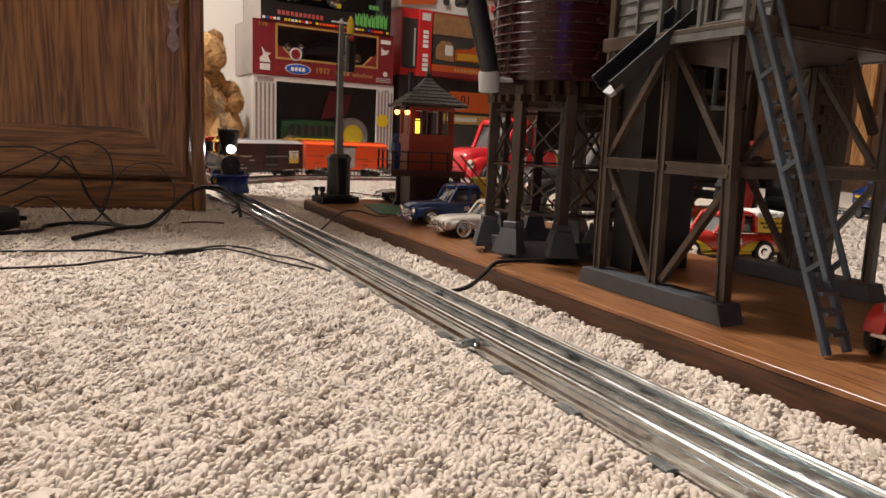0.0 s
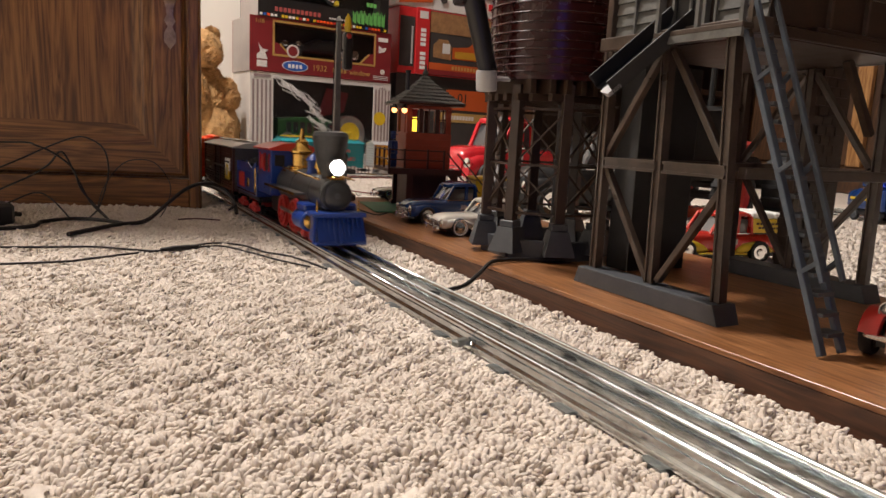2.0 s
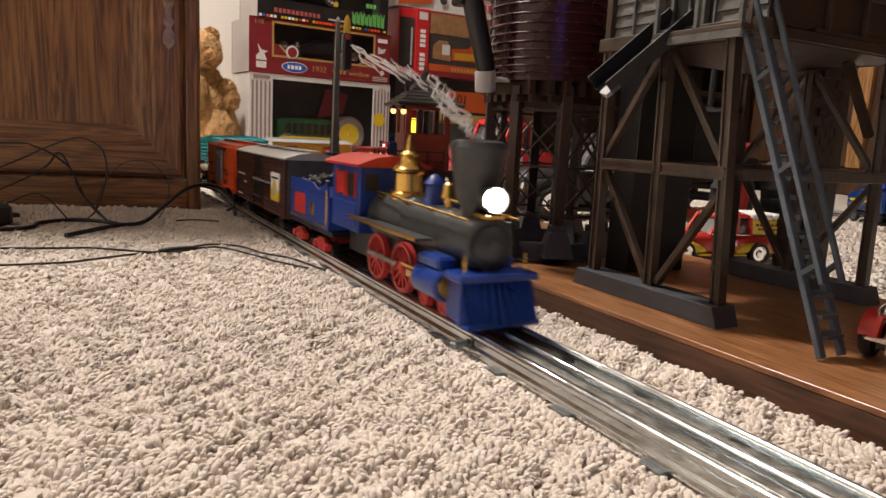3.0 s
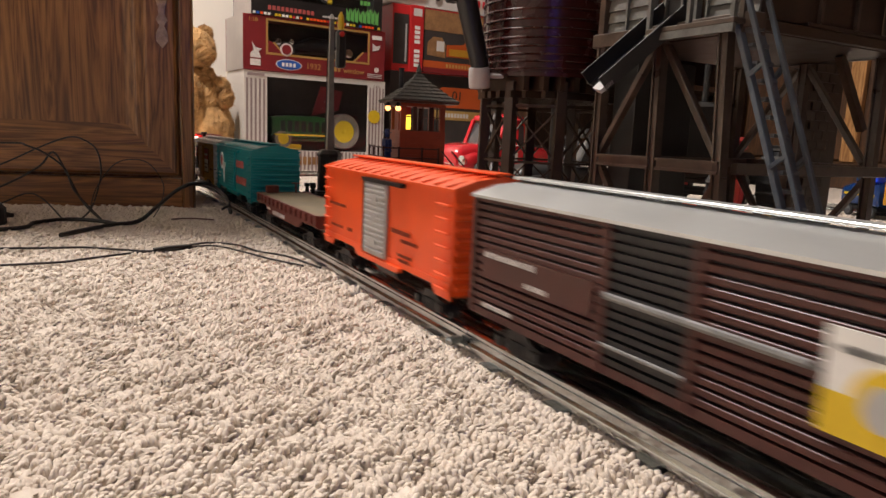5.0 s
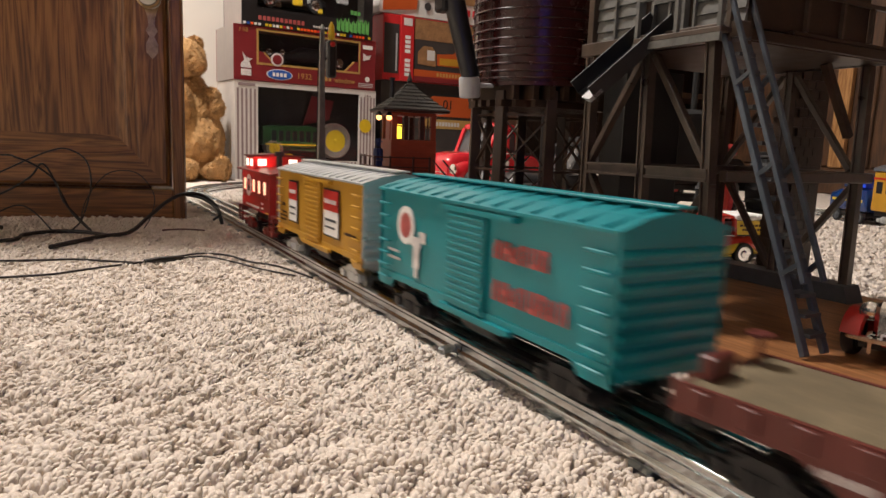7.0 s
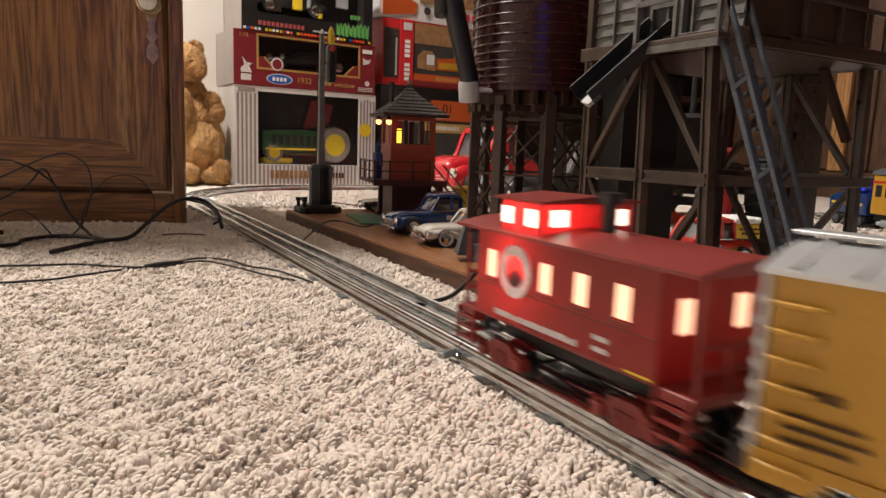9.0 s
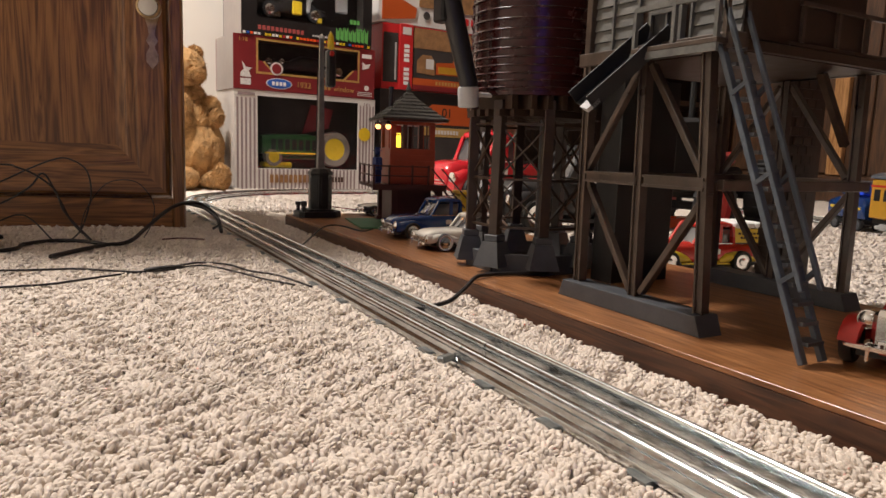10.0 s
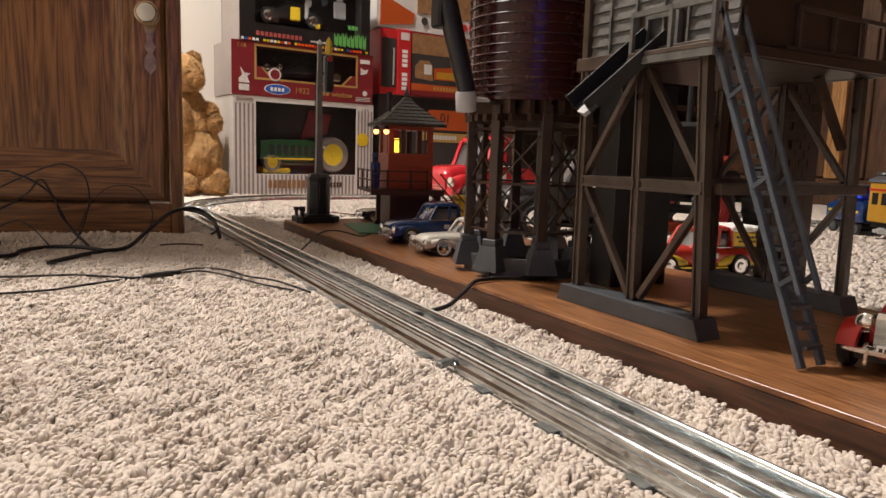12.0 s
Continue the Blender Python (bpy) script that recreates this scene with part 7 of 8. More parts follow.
def toy_in_box(c, paint, x, y, z, L, r, rim=CHROME):
    bm = loft(B(), [(x - L * 0.5, 0.030, z + r * 0.8, z + r * 2.0), (x - L * 0.15, 0.036, z + r * 0.7, z + r * 2.4), (x, 0.036, z + r * 0.7, z + r * 3.4), (x + L * 0.2, 0.036, z + r * 0.7, z + r * 3.3), (x + L * 0.35, 0.036, z + r * 0.7, z + r * 2.2), (x + L * 0.5, 0.030, z + r * 0.8, z + r * 1.9)], 20, 4)
    for v in bm.verts:
        v.co.y += y
    o = part("toy_body", bm, paint, c, "toy vehicle inside the box", True)
    for dx in (-0.32, 0.32):
        part("toy_wheel", lathe(B(), [(r * 0.6, -0.008), (r, -0.008), (r, 0.008), (r * 0.6, 0.008)], pose(x + L * dx, y - 0.034, z + r, 90), 20, False), RUBBER, o)
        part("toy_rim", lathe(B(), [(r * 0.65, 0.0082), (r * 0.4, 0.010), (0.001, 0.011)], pose(x + L * dx, y - 0.034, z + r, 90), 20), rim, o)


def shelf_boxes():
    turn = 5.5
    # striped box with a green tractor
    W, H, D = 0.455, 0.287, 0.17
    a = thing("tractor_box", "striped white cardboard toy box with a clear window and green tractor", "toy box", "toy boxes", pose(0.423, 2.022, -0.001, 0, 0, turn))
    f = window_frame_box(a, "carton", W, H, D, 0.068, 0.395, 0.062, 0.272, STRIPE, STRIPE)
    for k in range(5):
        part("stripe", box(B(), 0.006 + k * 0.0125, 0.012 + k * 0.0125, -0.0005, 0.0002, 0.0, H - 0.022), STRIPE_DARK, f)
        part("stripe", box(B(), 0.400 + k * 0.0115, 0.4055 + k * 0.0115, -0.0005, 0.0002, 0.0, H - 0.022), STRIPE_DARK, f)
    for k in range(26):
        part("stripe", box(B(), 0.070 + k * 0.0125, 0.076 + k * 0.0125, -0.0005, 0.0002, 0.0, 0.060), STRIPE_DARK, f)
    n = 9
    for k in range(n):
        part("lettering", box(B(), 0.105 + k * 0.0150, 0.116 + k * 0.0150, -0.0014, -0.0006, 0.020, 0.044), FURDARK, f)
    for k in range(7):
        part("lettering", box(B(), 0.275 + k * 0.0105, 0.282 + k * 0.0105, -0.0014, -0.0006, 0.022, 0.038), DARKTEXT, f)
    lettering("age_mark", "14+", 0.017, STRIPE_DARK, f, pose(0.425, -0.0008, 0.268, 90))
    part("label", box(B(), 0.010, 0.060, -0.0012, -0.0006, 0.272, 0.280), STRIPE_DARK, f)
    part("yellow_logo", lathe(B(), [(0.021, 0), (0.021, 0.001)], pose(0.418, -0.0006, 0.175, 90), 24), YELLOW, f)
    tr = part("toy_tractor_body", loft(B(), [(0.095, 0.020, 0.105, 0.160), (0.13, 0.024, 0.10, 0.165), (0.24, 0.026, 0.10, 0.168), (0.29, 0.02, 0.11, 0.16)], 18, 6), GREENTOY, a, "green toy tractor inside the box", True)
    for v in tr.data.vertices:
        v.co.y += 0.055
    for x, r, y in ((0.330, 0.056, 0.045), (0.130, 0.028, 0.045)):
        part("toy_wheel", lathe(B(), [(r * 0.62, -0.014), (r * 0.93, -0.014), (r, -0.008), (r, 0.008), (r * 0.93, 0.014), (r * 0.62, 0.014), (r * 0.62, -0.014)], pose(x, y, 0.068 + r, 90), 28, False), mat("grey_toy_tyre", (0.22, 0.19, 0.16), 0.7, 0, 0.2, 40), a, "", True)
        part("toy_rim", lathe(B(), [(r * 0.64, 0.012), (r * 0.55, 0.004), (r * 0.25, 0.006), (r * 0.12, 0.013), (0.001, 0.014)], pose(x, y, 0.068 + r, 90), 28), YELLOW, a, "yellow wheel", True)
    part("toy_base", box(B(), 0.10, 0.19, 0.035, 0.08, 0.064, 0.080, 0.004), YELLOW, a)
    for k in range(7):
        part("bonnet_slot", box(B(), 0.120 + k * 0.022, 0.134 + k * 0.022, 0.0278, 0.0300, 0.118, 0.150), BLACK, a)
    part("tractor_rail", box(B(), 0.100, 0.290, 0.026, 0.0295, 0.106, 0.110), YELLOW, a)
    part("tractor_axle", box(B(), 0.105, 0.30, 0.040, 0.075, 0.090, 0.100, 0.002), GREENTOY, a)
    part("seat_print", prism(B(), [(0.240, 0.170), (0.330, 0.190), (0.345, 0.250), (0.270, 0.262)], 0.080, 0.084), BOXMAROON, a)
    # maroon box with a black coupe
    W, H = 0.452, 0.152
    b = thing("coupe_box", "maroon cardboard toy car box with gold-edged clear window", "toy box", "toy boxes", pose(0.421, 2.020, 0.2875, 0, 0, turn))
    f = window_frame_box(b, "carton", W, H, D, 0.072, 0.392, 0.052, 0.140, BOXMAROON, BOXGREY, GOLDLINE)
    for s, x in ((0, 0.072), (1, 0.392)):
        d = 1 if s == 0 else -1
        part("window_step", prism(B(), [(x, 0.052), (x + d * 0.045, 0.052), (x + d * 0.016, 0.080), (x, 0.085)], -0.0004, 0.0028), BOXMAROON, f)
        part("window_border", beam(B(), (x + d * 0.047, -0.0002, 0.051), (x + d * 0.016, -0.0002, 0.081), 0.005, 0.0012), GOLDLINE, f)
    bm = lathe(B(), [(1.0, 0), (1.0, 0.0008)], None, 32)
    for v in bm.verts:
        v.co = Vector((0.135 + v.co.x * 0.037, -0.0004 - v.co.z, 0.022 + v.co.y * 0.0135))
    oval = part("blue_oval", bm, BLUECARD, f, "blue oval emblem")
    bm = lathe(B(), [(1.0, 0), (1.0, 0.0004)], None, 32)
    for v in bm.verts:
        v.co = Vector((0.135 + v.co.x * 0.040, 0.0 - v.co.z, 0.022 + v.co.y * 0.0155))
    part("oval_edge", bm, WHITE, f)
    for k in range(4):
        part("oval_mark", box(B(), 0.113 + k * 0.0115, 0.121 + k * 0.0115, -0.0016, -0.0010, 0.016, 0.027), WHITE, oval)
    lettering("year", "1932", 0.024, GOLDLINE, f, pose(0.212, -0.0006, 0.023, 90))
    for k in range(4):
        part("lettering", box(B(), 0.255 + k * 0.012, 0.263 + k * 0.012, -0.0010, -0.0004, 0.016, 0.029), GOLDLINE, f)
    lettering("model_name", "window", 0.022, GOLDLINE, f, pose(0.345, -0.0006, 0.021, 90))
    lettering("scale_mark", "1:18", 0.016, GOLDLINE, f, pose(0.028, -0.0006, 0.138, 90))
    part("emblem", prism(B(), [(0.020, 0.034), (0.052, 0.034), (0.044, 0.052), (0.054, 0.060), (0.036, 0.062), (0.024, 0.078), (0.030, 0.055), (0.020, 0.045)], -0.0010, -0.0004), PALETEXT, f)
    part("emblem", box(B(), 0.020, 0.050, -0.0010, -0.0004, 0.012, 0.030, 0.0002), PALETEXT, f)
    part("emblem", prism(B(), [(0.408, 0.088), (0.430, 0.094), (0.436, 0.108), (0.420, 0.104), (0.408, 0.112)], -0.0010, -0.0004), PALETEXT, f)
    part("sticker", box(B(), 0.406, 0.440, -0.0012, -0.0004, 0.124, 0.136), WHITE, f)
    part("pink_seal", lathe(B(), [(0.008, 0), (0.008, 0.0008)], pose(0.424, -0.0004, 0.032, 90), 18), PALETEXT, f)
    for k in range(3):
        part("small_print", box(B(), 0.392, 0.444, -0.0010, -0.0004, 0.007 + 0.005 * k, 0.009 + 0.005 * k), PALETEXT, f)
    toy_in_box(b, BLACK, 0.225, 0.07, 0.054, 0.24, 0.018)
    for x, z, r in ((0.110, 0.086, 0.010), (0.150, 0.090, 0.008), (0.335, 0.075, 0.014), (0.120, 0.064, 0.013)):
        part("toy_trim", lathe(B(), [(r * 0.7, 0), (r, 0.002), (r * 0.9, 0.004), (r * 0.4, 0.005)], pose(x, 0.020, z, 90), 18), CHROME, b, "chrome toy part inside the box", True)
    part("seal_print", lathe(B(), [(0.019, 0), (0.019, 0.0008)], pose(0.127, -0.0006, 0.064, 90), 24), PALETEXT, f)
    part("seal_print", lathe(B(), [(0.014, 0), (0.014, 0.0008)], pose(0.127, -0.0016, 0.064, 90), 24), BOXMAROON, f)
    # black box with green lettering
    W, H = 0.415, 0.20
    c = thing("black_toy_box", "black cardboard toy box with green lettering and clear window", "toy box", "toy boxes", pose(0.444, 2.020, 0.4405, 0, 0, turn))
    f = window_frame_box(c, "carton", W, H, D, 0.045, 0.385, 0.052, 0.190, BOXBLACK, BOXGREY)
    rr = random.Random(8)
    for k in range(38):
        part("colour_dot", box(B(), 0.004 + k * 0.0107, 0.012 + k * 0.0107, -0.0008, -0.0002, 0.0015, 0.0085), rr.choice([YELLOW, WHITE, BLUECARD, ORANGE, BOXRED, BLACK, YELLOW]), f)
    for k in range(11):
        part("red_lettering", box(B(), 0.048 + k * 0.0130, 0.057 + k * 0.0130, -0.0010, -0.0003, 0.017, 0.029), REDTEXT, f)
    for k in range(9):
        part("small_print", box(B(), 0.215 + k * 0.0080, 0.221 + k * 0.0080, -0.0010, -0.0003, 0.016, 0.021), PALETEXT, f)
    rr = random.Random(3)
    for k in range(8):
        x = 0.292 + k * 0.0140
        h = rr.uniform(0.034, 0.046)
        part("green_letter_shape", prism(B(), [(x, 0.016 + rr.uniform(0, 0.006)), (x + 0.011, 0.014), (x + 0.012, 0.016 + h), (x + 0.006, 0.014 + h * 0.7), (x, 0.016 + h)], -0.0016, -0.0008), GREENLETTER, f)
    for k in range(3):
        part("green_letter_shape", box(B(), 0.338 + k * 0.0120, 0.347 + k * 0.0120, -0.0016, -0.0008, 0.068, 0.081), GREENLETTER, f)
    toy_in_box(c, BOXBLACK, 0.16, 0.06, 0.060, 0.22, 0.022)
    for k in range(6):
        part("toy_piece", ball(B(), (0.065 + k * 0.052, 0.032, 0.135 + 0.012 * (k % 3)), 0.010, 0.008, 0.014, seg=8, rough=0.5, seed=k), SILVER if k % 2 else GREY, c)
    for x, z, w, h, mm in ((0.160, 0.075, 0.030, 0.040, YELLOW), (0.205, 0.085, 0.012, 0.05, SILVER), (0.235, 0.060, 0.020, 0.018, YELLOW), (0.075, 0.060, 0.05, 0.02, CHROME), (0.30, 0.10, 0.04, 0.05, SILVER)):
        part("toy_piece", box(B(), x, x + w, 0.018, 0.028, z, z + h, 0.003), mm, c)
    # the red and orange stack beside them
    a = thing("orange_card_box", "orange and red cardboard toy box with printed panels", "toy box", "toy boxes", pose(0.915, 2.115, -0.001, 0, 0, 3))
    part("carton", box(B(), 0, 0.40, 0, 0.14, 0, 0.330), DARKIN, a)
    part("orange_print", prism(B(), [(0.05, 0.222), (0.398, 0.222), (0.398, 0.285), (0.330, 0.292), (0.200, 0.290), (0.160, 0.262), (0.05, 0.254)], -0.0012, -0.0002), BOXORANGE, a)
    part("black_print", box(B(), 0.10, 0.398, -0.0018, -0.0014, 0.292, 0.318), BOXBLACK, a)
    part("yellow_print", box(B(), 0.15, 0.398, -0.0012, -0.0002, 0.180, 0.212), GOLDLINE, a)
    for k in range(10):
        part("lettering", box(B(), 0.190 + k * 0.0125, 0.199 + k * 0.0125, -0.0020, -0.0014, 0.189, 0.203), STRIPE, a)
    lettering("number", "01", 0.044, BOXBLACK, a, pose(0.262, -0.0016, 0.262, 90))
    part("toy_figure_print", prism(B(), [(0.13, 0.23), (0.165, 0.235), (0.16, 0.285), (0.14, 0.30), (0.125, 0.27)], -0.0022, -0.0014), FURDARK, a)
    b = thing("red_card_box", "red cardboard toy car box with a clear window", "toy box", "toy boxes", pose(0.915, 2.105, 0.330, 0, 0, 3))
    part("carton", box(B(), 0, 0.40, 0.003, 0.14, 0, 0.210), BOXRED, b)
    part("red_strip", box(B(), 0.062, 0.112, -0.004, 0.0028, 0.0, 0.212, 0.001), BOXRED, b)
    for k in range(9):
        if k != 4:
            part("letter_shape", box(B(), 0.078, 0.098, -0.0052, -0.0044, 0.016 + k * 0.0150, 0.027 + k * 0.0150), WHITE, b)
    part("badge", box(B(), 0.072, 0.104, -0.0052, -0.0044, 0.178, 0.202, 0.0003), STRIPE, b)
    part("side_window", box(B(), 0.004, 0.058, 0.0008, 0.0028, 0.022, 0.180), DARKIN, b)
    part("window_glint", box(B(), 0.046, 0.052, -0.0004, 0.0006, 0.030, 0.150), GREYDOOR, b)
    part("scene_print", box(B(), 0.115, 0.398, -0.0006, 0.0028, 0.002, 0.206), DARKIN, b)
    part("orange_band", box(B(), 0.115, 0.398, -0.0014, -0.0008, 0.016, 0.042), BOXORANGE, b)
    part("orange_print", prism(B(), [(0.205, 0.060), (0.398, 0.060), (0.398, 0.128), (0.300, 0.132), (0.270, 0.104), (0.205, 0.098)], -0.0014, -0.0008), BOXORANGE, b)
    part("dark_print", box(B(), 0.115, 0.398, -0.0016, -0.0008, 0.140, 0.205), FURDARK, b)
    part("yellow_print", prism(B(), [(0.215, 0.064), (0.390, 0.064), (0.390, 0.090), (0.215, 0.086)], -0.0022, -0.0016), YELLOWCAR, b)
    part("dark_print", box(B(), 0.115, 0.398, -0.0016, -0.0008, 0.004, 0.020), BOXMAROON, b)
    for k in range(9):
        part("lettering", box(B(), 0.205 + k * 0.0125, 0.213 + k * 0.0125, -0.0016, -0.0008, 0.024, 0.036), GOLDLINE, b)
    part("picture", prism(B(), [(0.13, 0.06), (0.20, 0.055), (0.20, 0.10), (0.185, 0.12), (0.15, 0.12), (0.13, 0.10)], -0.0018, -0.0009), FURDARK, b)
    part("picture", box(B(), 0.165, 0.195, -0.0022, -0.0018, 0.075, 0.108), STRIPE, b)
    t = thing("race_car_box", "white and orange angled cardboard toy box on the stack", "toy box", "toy boxes", pose(0.900, 2.105, 0.5425, 0, 0, 3))
    part("carton", box(B(), 0, 0.42, 0.003, 0.14, 0, 0.14), STRIPE, t)
    part("orange_panel", prism(B(), [(0.012, 0.006), (0.135, 0.022), (0.140, 0.055), (0.012, 0.105)], -0.0006, 0.0028), BOXORANGE, t)
    part("fur_print", box(B(), 0.15, 0.41, -0.0006, 0.0028, 0.062, 0.138), FURDARK, t)
    part("badge", lathe(B(), [(0.013, 0), (0.013, 0.001)], pose(0.178, -0.0004, 0.036, 90), 20), DARKIN, t)
    for k in range(3):
        part("red_mark", box(B(), 0.300 + 0.03 * k, 0.318 + 0.03 * k, -0.0006, 0.0028, 0.024, 0.046), BOXRED, t)


def bear():
    bm = B()
    for c, r in (((0.008, 0, 0.105), (0.076, 0.080, 0.106)), ((0.002, 0, 0.195), (0.058, 0.062, 0.075)), ((-0.028, -0.005, 0.334), (0.062, 0.060, 0.060)), ((-0.002, -0.056, 0.318), (0.026, 0.024, 0.022)), ((-0.058, 0.006, 0.386), (0.020, 0.014, 0.022)), ((0.008, 0.010, 0.384), (0.020, 0.014, 0.020)), ((0.040, -0.030, 0.228), (0.030, 0.028, 0.034)), ((0.052, -0.040, 0.205), (0.024, 0.026, 0.032)), ((-0.040, -0.060, 0.215), (0.028, 0.028, 0.050)), ((0.048, -0.055, 0.026), (0.040, 0.062, 0.028)), ((0.056, -0.100, 0.036), (0.026, 0.020, 0.036)), ((-0.040, -0.070, 0.030), (0.040, 0.062, 0.032)), ((-0.012, 0.0, 0.262), (0.044, 0.046, 0.040))):
        got = bmesh.ops.create_icosphere(bm, subdivisions=5, radius=1.0)
        for v in got["verts"]:
            v.co = Vector(c) + Vector((v.co.x * r[0], v.co.y * r[1], v.co.z * r[2]))
    for v in bm.verts:
        d = Vector((v.co.x, v.co.y, 0)).normalized() + Vector((0, 0, 0.3))
        v.co += d * (0.0030 * noise.noise(v.co * 38) + 0.0036 * noise.noise(v.co * 130) + 0.0034 * noise.noise(v.co * 330))
    # tufts of plush standing off the surface
    bm.faces.ensure_lookup_table()
    rr = random.Random(12)
    bm.normal_update()
    picks = [(f.calc_center_median(), f.normal.copy()) for f in rr.sample(list(bm.faces), 16000)]
    for p, n in picks:
        tip = p + n * rr.uniform(0.003, 0.007) + Vector((rr.uniform(-1, 1), rr.uniform(-1, 1), rr.uniform(-1.6, 0.4))) * 0.003
        u = n.orthogonal().normalized() * 0.0011
        w = n.cross(u)
        a, b2, c2 = bm.verts.new(p + u), bm.verts.new(p - u * 0.5 + w), bm.verts.new(p - u * 0.5 - w)
        t = bm.verts.new(tip)
        for tri in ((a, b2, t), (b2, c2, t), (c2, a, t)):
            bm.faces.new(tri)
    solo("teddy_bear", bm, FUR, "golden tan plush teddy bear sitting by the wall", "teddy bear", m=pose(0.324, 2.095, 0.0), smooth=True)


# ---- wires ----
def cord(name, label, pts, r, material=None):
    cu = [Vector(p) for p in pts]
    out = []
    for i in range(len(cu) - 1):
        p0, p1, p2, p3 = cu[max(i - 1, 0)], cu[i], cu[i + 1], cu[min(i + 2, len(cu) - 1)]
        for k in range(6):
            t = k / 6
            out.append(0.5 * ((2 * p1) + (p2 - p0) * t + (2 * p0 - 5 * p1 + 4 * p2 - p3) * t * t + (3 * p1 - p0 - 3 * p2 + p3) * t**3))
    out.append(cu[-1])
    return solo(name, tube(B(), out, r, 7), material or WIRE, label, "wire", "wires on the carpet", smooth=True)


def wires():
    z = 0.0035
    cord("wire", "thin black wire lying across the carpet", [(-0.30, 0.80, z), (-0.12, 0.765, z), (-0.031, 0.749, z), (0.002, 0.745, z), (0.036, 0.722, z), (0.060, 0.711, z), (0.088, 0.729, z), (0.118, 0.748, z), (0.144, 0.729, z), (0.157, 0.686, z), (0.177, 0.653, z), (0.191, 0.589, z)], 0.0011)
    cord("wire", "thin black wire looping over the carpet", [(-0.30, 0.72, z), (-0.12, 0.675, z), (-0.028, 0.670, z), (0.002, 0.682, z), (0.035, 0.700, z), (0.065, 0.712, z)], 0.0011)
    cord("wire", "thin black wire beside its pair on the carpet", [(0.090, 0.722, z), (0.121, 0.729, z), (0.145, 0.680, z), (0.158, 0.644, z), (0.179, 0.602, z)], 0.0010)
    solo("wire_splice", tube(B(), [(0.062, 0.712, z), (0.075, 0.716, z + 0.001), (0.098, 0.727, z)], 0.0028, 8), WIRE, "black taped wire splice on the carpet", "wire splice", smooth=True)
    # the thick cable that humps up beside the cabinet
    cord("cable", "thick black cable humped over the carpet by the track", [(-0.02, 0.83, z), (0.030, 0.90, z), (0.062, 0.911, 0.006), (0.088, 0.960, 0.018), (0.118, 1.00, 0.036), (0.142, 1.02, 0.044), (0.166, 1.03, 0.042), (0.186, 1.02, 0.026), (0.190, 1.00, z)], 0.0026)
    cord("cable", "black cable end lying by the track", [(0.146, 1.03, 0.042), (0.170, 1.02, 0.036), (0.186, 0.99, 0.020), (0.176, 0.99, 0.010)], 0.0018)
    cord("cable", "thick black cable on the carpet before the cabinet", [(-0.20, 0.86, z), (-0.068, 0.888, z), (-0.049, 0.935, z), (-0.015, 0.960, z), (0.016, 0.943, z), (0.037, 0.912, z)], 0.0024)
    cord("wire", "thin dark red wire on the carpet", [(0.104, 0.943, z), (0.129, 0.949, z), (0.155, 0.931, z)], 0.0010, mat("dark_red_wire", (0.08, 0.012, 0.01), 0.45))
    y = 1.02
    cord("wire", "looped thin black wire standing before the cabinet", [(-0.16, 0.98, 0.03), (-0.074, y, 0.073), (-0.050, y, 0.086), (-0.018, y, 0.101), (0.001, y, 0.103), (0.021, y, 0.089), (0.026, y, 0.059), (0.019, y - 0.01, 0.029), (0.011, y - 0.02, 0.010), (0.0, 0.96, z)], 0.0011)
    cord("wire", "looped thin black wire standing before the cabinet", [(-0.15, 0.99, 0.01), (-0.076, y, 0.045), (-0.044, y, 0.066), (-0.028, y - 0.01, 0.084), (-0.013, y - 0.01, 0.055), (0.002, y - 0.02, 0.022), (0.020, 0.97, z)], 0.0013)
    cord("wire", "thin black wire arched before the cabinet", [(0.010, 0.98, 0.01), (0.019, y, 0.036), (0.040, y, 0.067), (0.061, y, 0.076), (0.085, y, 0.071), (0.103, y, 0.043), (0.098, y - 0.01, 0.016), (0.085, 0.97, z)], 0.0007)
    cord("wire", "looped black wire standing before the cabinet", [(-0.16, 1.0, 0.09), (-0.074, y, 0.094), (-0.056, y - 0.01, 0.091), (-0.037, y - 0.01, 0.082), (-0.016, y - 0.01, 0.063), (-0.007, y - 0.02, 0.037), (0.010, 0.99, 0.015), (0.022, 0.96, z)], 0.0013)
    cord("wire", "thin black wire coil before the cabinet", [(-0.13, 0.96, z), (-0.085, 0.98, 0.022), (-0.058, 0.99, 0.033), (-0.040, 0.98, 0.026), (-0.020, 0.96, z)], 0.0010)
    cord("wire", "black wire running from track to water tower", [(0.236, 0.474, 0.004), (0.273, 0.482, 0.006), (0.300, 0.500, 0.012), (0.320, 0.514, 0.0185), (0.338, 0.5205, 0.0185), (0.360, 0.520, 0.0185), (0.398, 0.508, 0.0185)], 0.0019)
    cord("wire", "thin black wire running from track onto the board", [(0.245, 0.811, 0.004), (0.275, 0.850, 0.014), (0.300, 0.872, 0.024), (0.325, 0.880, 0.024), (0.350, 0.862, 0.0180), (0.370, 0.870, 0.0200)], 0.0011)
    cord("wire", "thin red wire behind the signal base", [(0.392, 1.10, 0.030), (0.42, 1.11, 0.026), (0.46, 1.10, 0.022), (0.50, 1.13, 0.018)], 0.0009, mat("red_wire", (0.30, 0.03, 0.02), 0.45))
    # track pin clip beside the rails
    solo("track_clip", box(B(), -0.006, 0.006, -0.003, 0.003, 0.0, 0.004, 0.001), TIE, "small steel track clip on the carpet", "track clip", m=pose(0.200, 0.352, 0.002, 0, 0, 20))
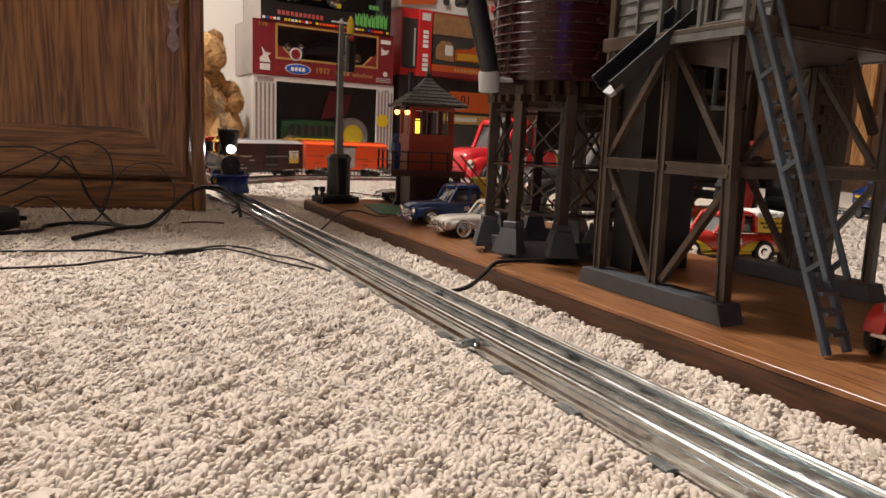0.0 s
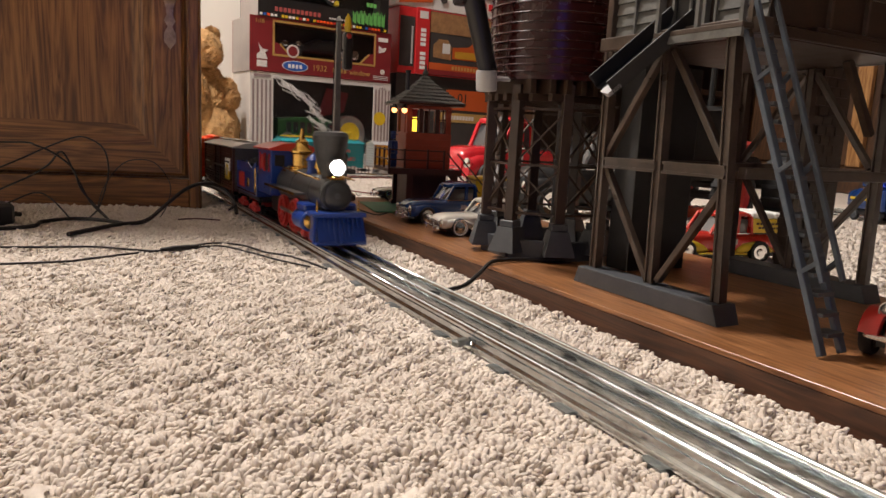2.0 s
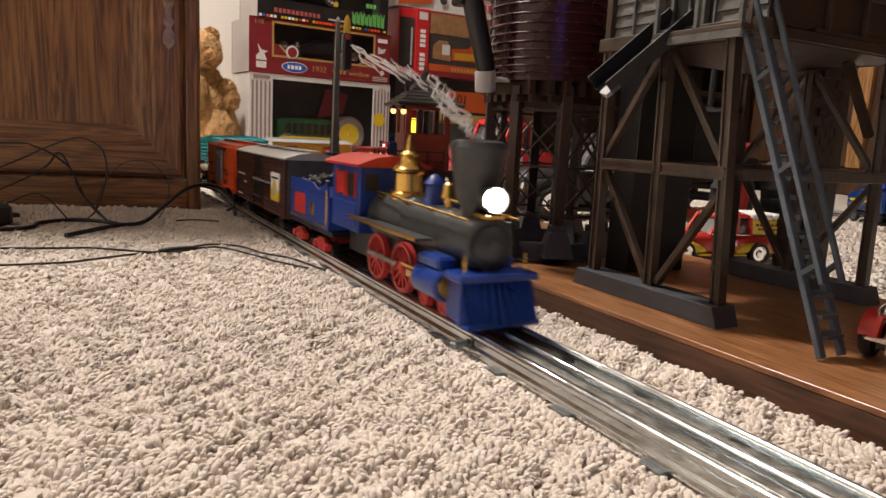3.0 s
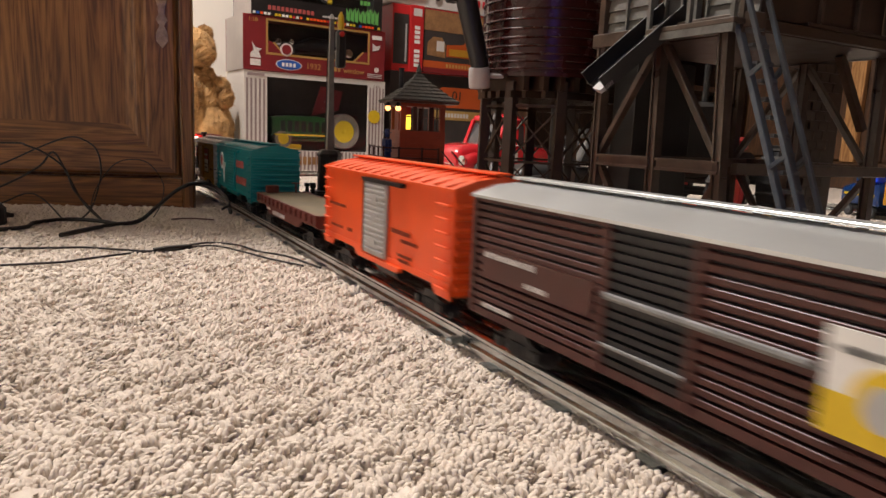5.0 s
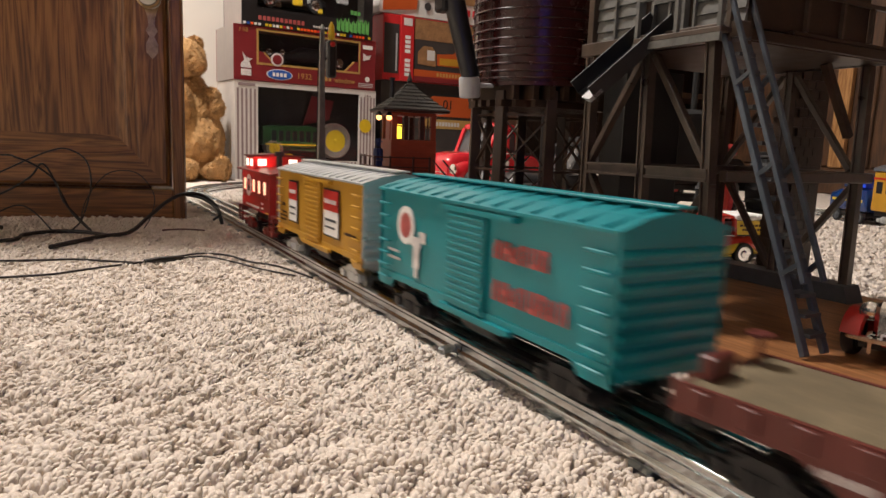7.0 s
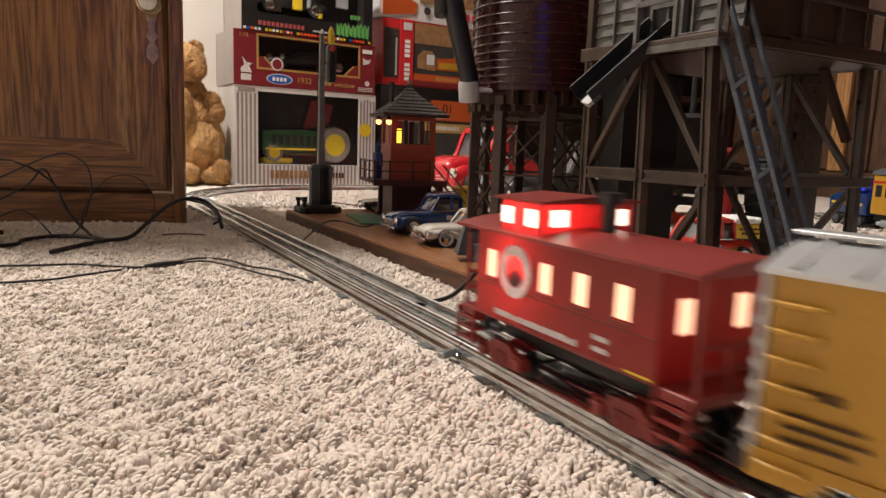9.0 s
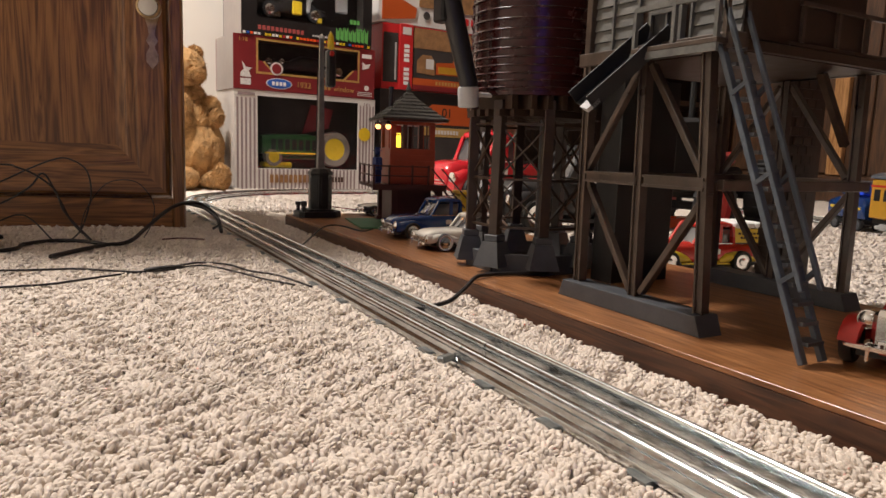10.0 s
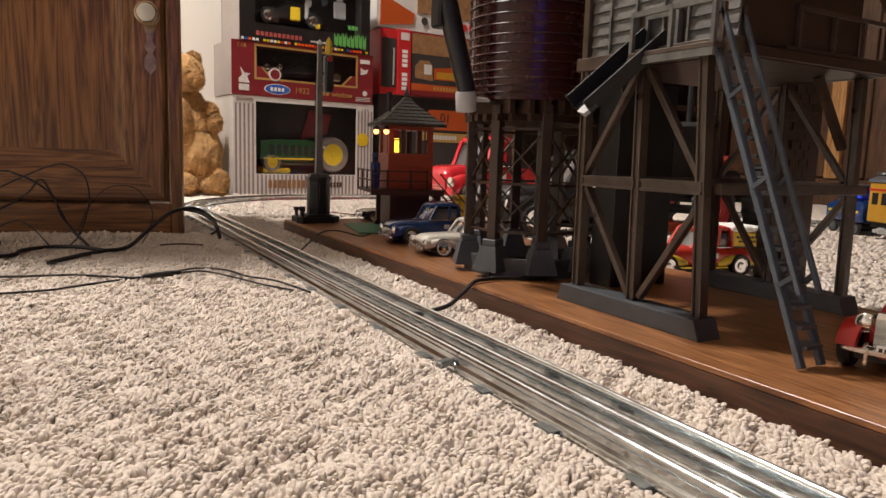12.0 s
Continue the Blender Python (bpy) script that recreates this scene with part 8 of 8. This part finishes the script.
    a = thing("power_adapter", "black plastic power adapter on the carpet", "adapter", m=pose(-0.115, 0.935, 0.0, 0, 0, 25))
    part("case", box(B(), -0.035, 0.035, -0.02, 0.02, 0.0, 0.026, 0.004), BLACK, a)
    part("strain_relief", rod(B(), (0.035, 0, 0.012), (0.048, 0, 0.010), 0.004, 0.0025), BLACK, a)


cars()
tractor()
trolley()
blue_engine()
shelf_boxes()
bear()
wires()


def on_rails(u, b, half):
    """The pose of a car whose middle lies b behind the engine's front, and the turns of its two trucks."""
    (p, hp), (q, hq) = on_track(u - b + half), on_track(u - b - half)
    m, d = (p + q) / 2, p - q
    a = math.atan2(d.y, d.x)
    wrap = lambda v: (v + pi) % (2 * pi) - pi
    return pose(m.x, m.y, RAILTOP, 0, 0, math.degrees(a)), math.degrees(wrap(hp - a)), math.degrees(wrap(hq - a))


def motions():
    times = [k * 0.1 for k in range(121)]
    for ob, a, b, half in CARS:
        mid = (a + b) / 2
        walk(ob, [(t, on_rails(travelled(t), mid, half)[0]) for t in times])
        for tr in [c for c in ob.children if c.name.startswith("truck")]:
            x = tr.location.x
            walk(tr, [(t, pose(x, 0, 0, 0, 0, on_rails(travelled(t), mid, half)[1 if x > 0 else 2])) for t in times])
    # driving wheels roll, the side rods follow their pins
    fine = [k / 15 for k in range(181)]
    for w in DRIVERS:
        at = w.location.copy()
        walk(w, [(t, Matrix.Translation(at) @ Matrix.Rotation((travelled(t) - travelled(0)) / 0.0185, 4, "Y")) for t in fine])
    for r in RODS:
        at = r.location.copy()
        s = 1 if at.y > 0 else -1
        rows = []
        for t in fine:
            a = (travelled(t) - travelled(0)) / 0.0185
            v = Matrix.Rotation(a, 4, "Y") @ Vector((0, 0, -0.0083 * s)) if s > 0 else Matrix.Rotation(a, 4, "Y") @ Vector((0, 0, 0.0083))
            rows.append((t, Matrix.Translation((at.x + v.x, at.y, at.z + v.z))))
        walk(r, rows)
    # each wisp rises from the stack, is left behind, and starts anew inside the stack
    for k, ob in enumerate(PUFFS):
        rows = []
        life = 0.9
        for t in times:
            f = ((t / life) + k / len(PUFFS)) % 1.0
            born = t - f * life
            p, h = on_track(travelled(max(0, born)) - 0.041)
            q, h2 = on_track(travelled(t) - 0.041)
            pos = q + (p - q) * (0.55 * f)
            rows.append((t, pose(pos.x - 0.012 * f, pos.y, RAILTOP + 0.105 + 0.065 * f, 0, 0, 40 * sin(k) + 20 * f)))
        walk(ob, rows)


motions()
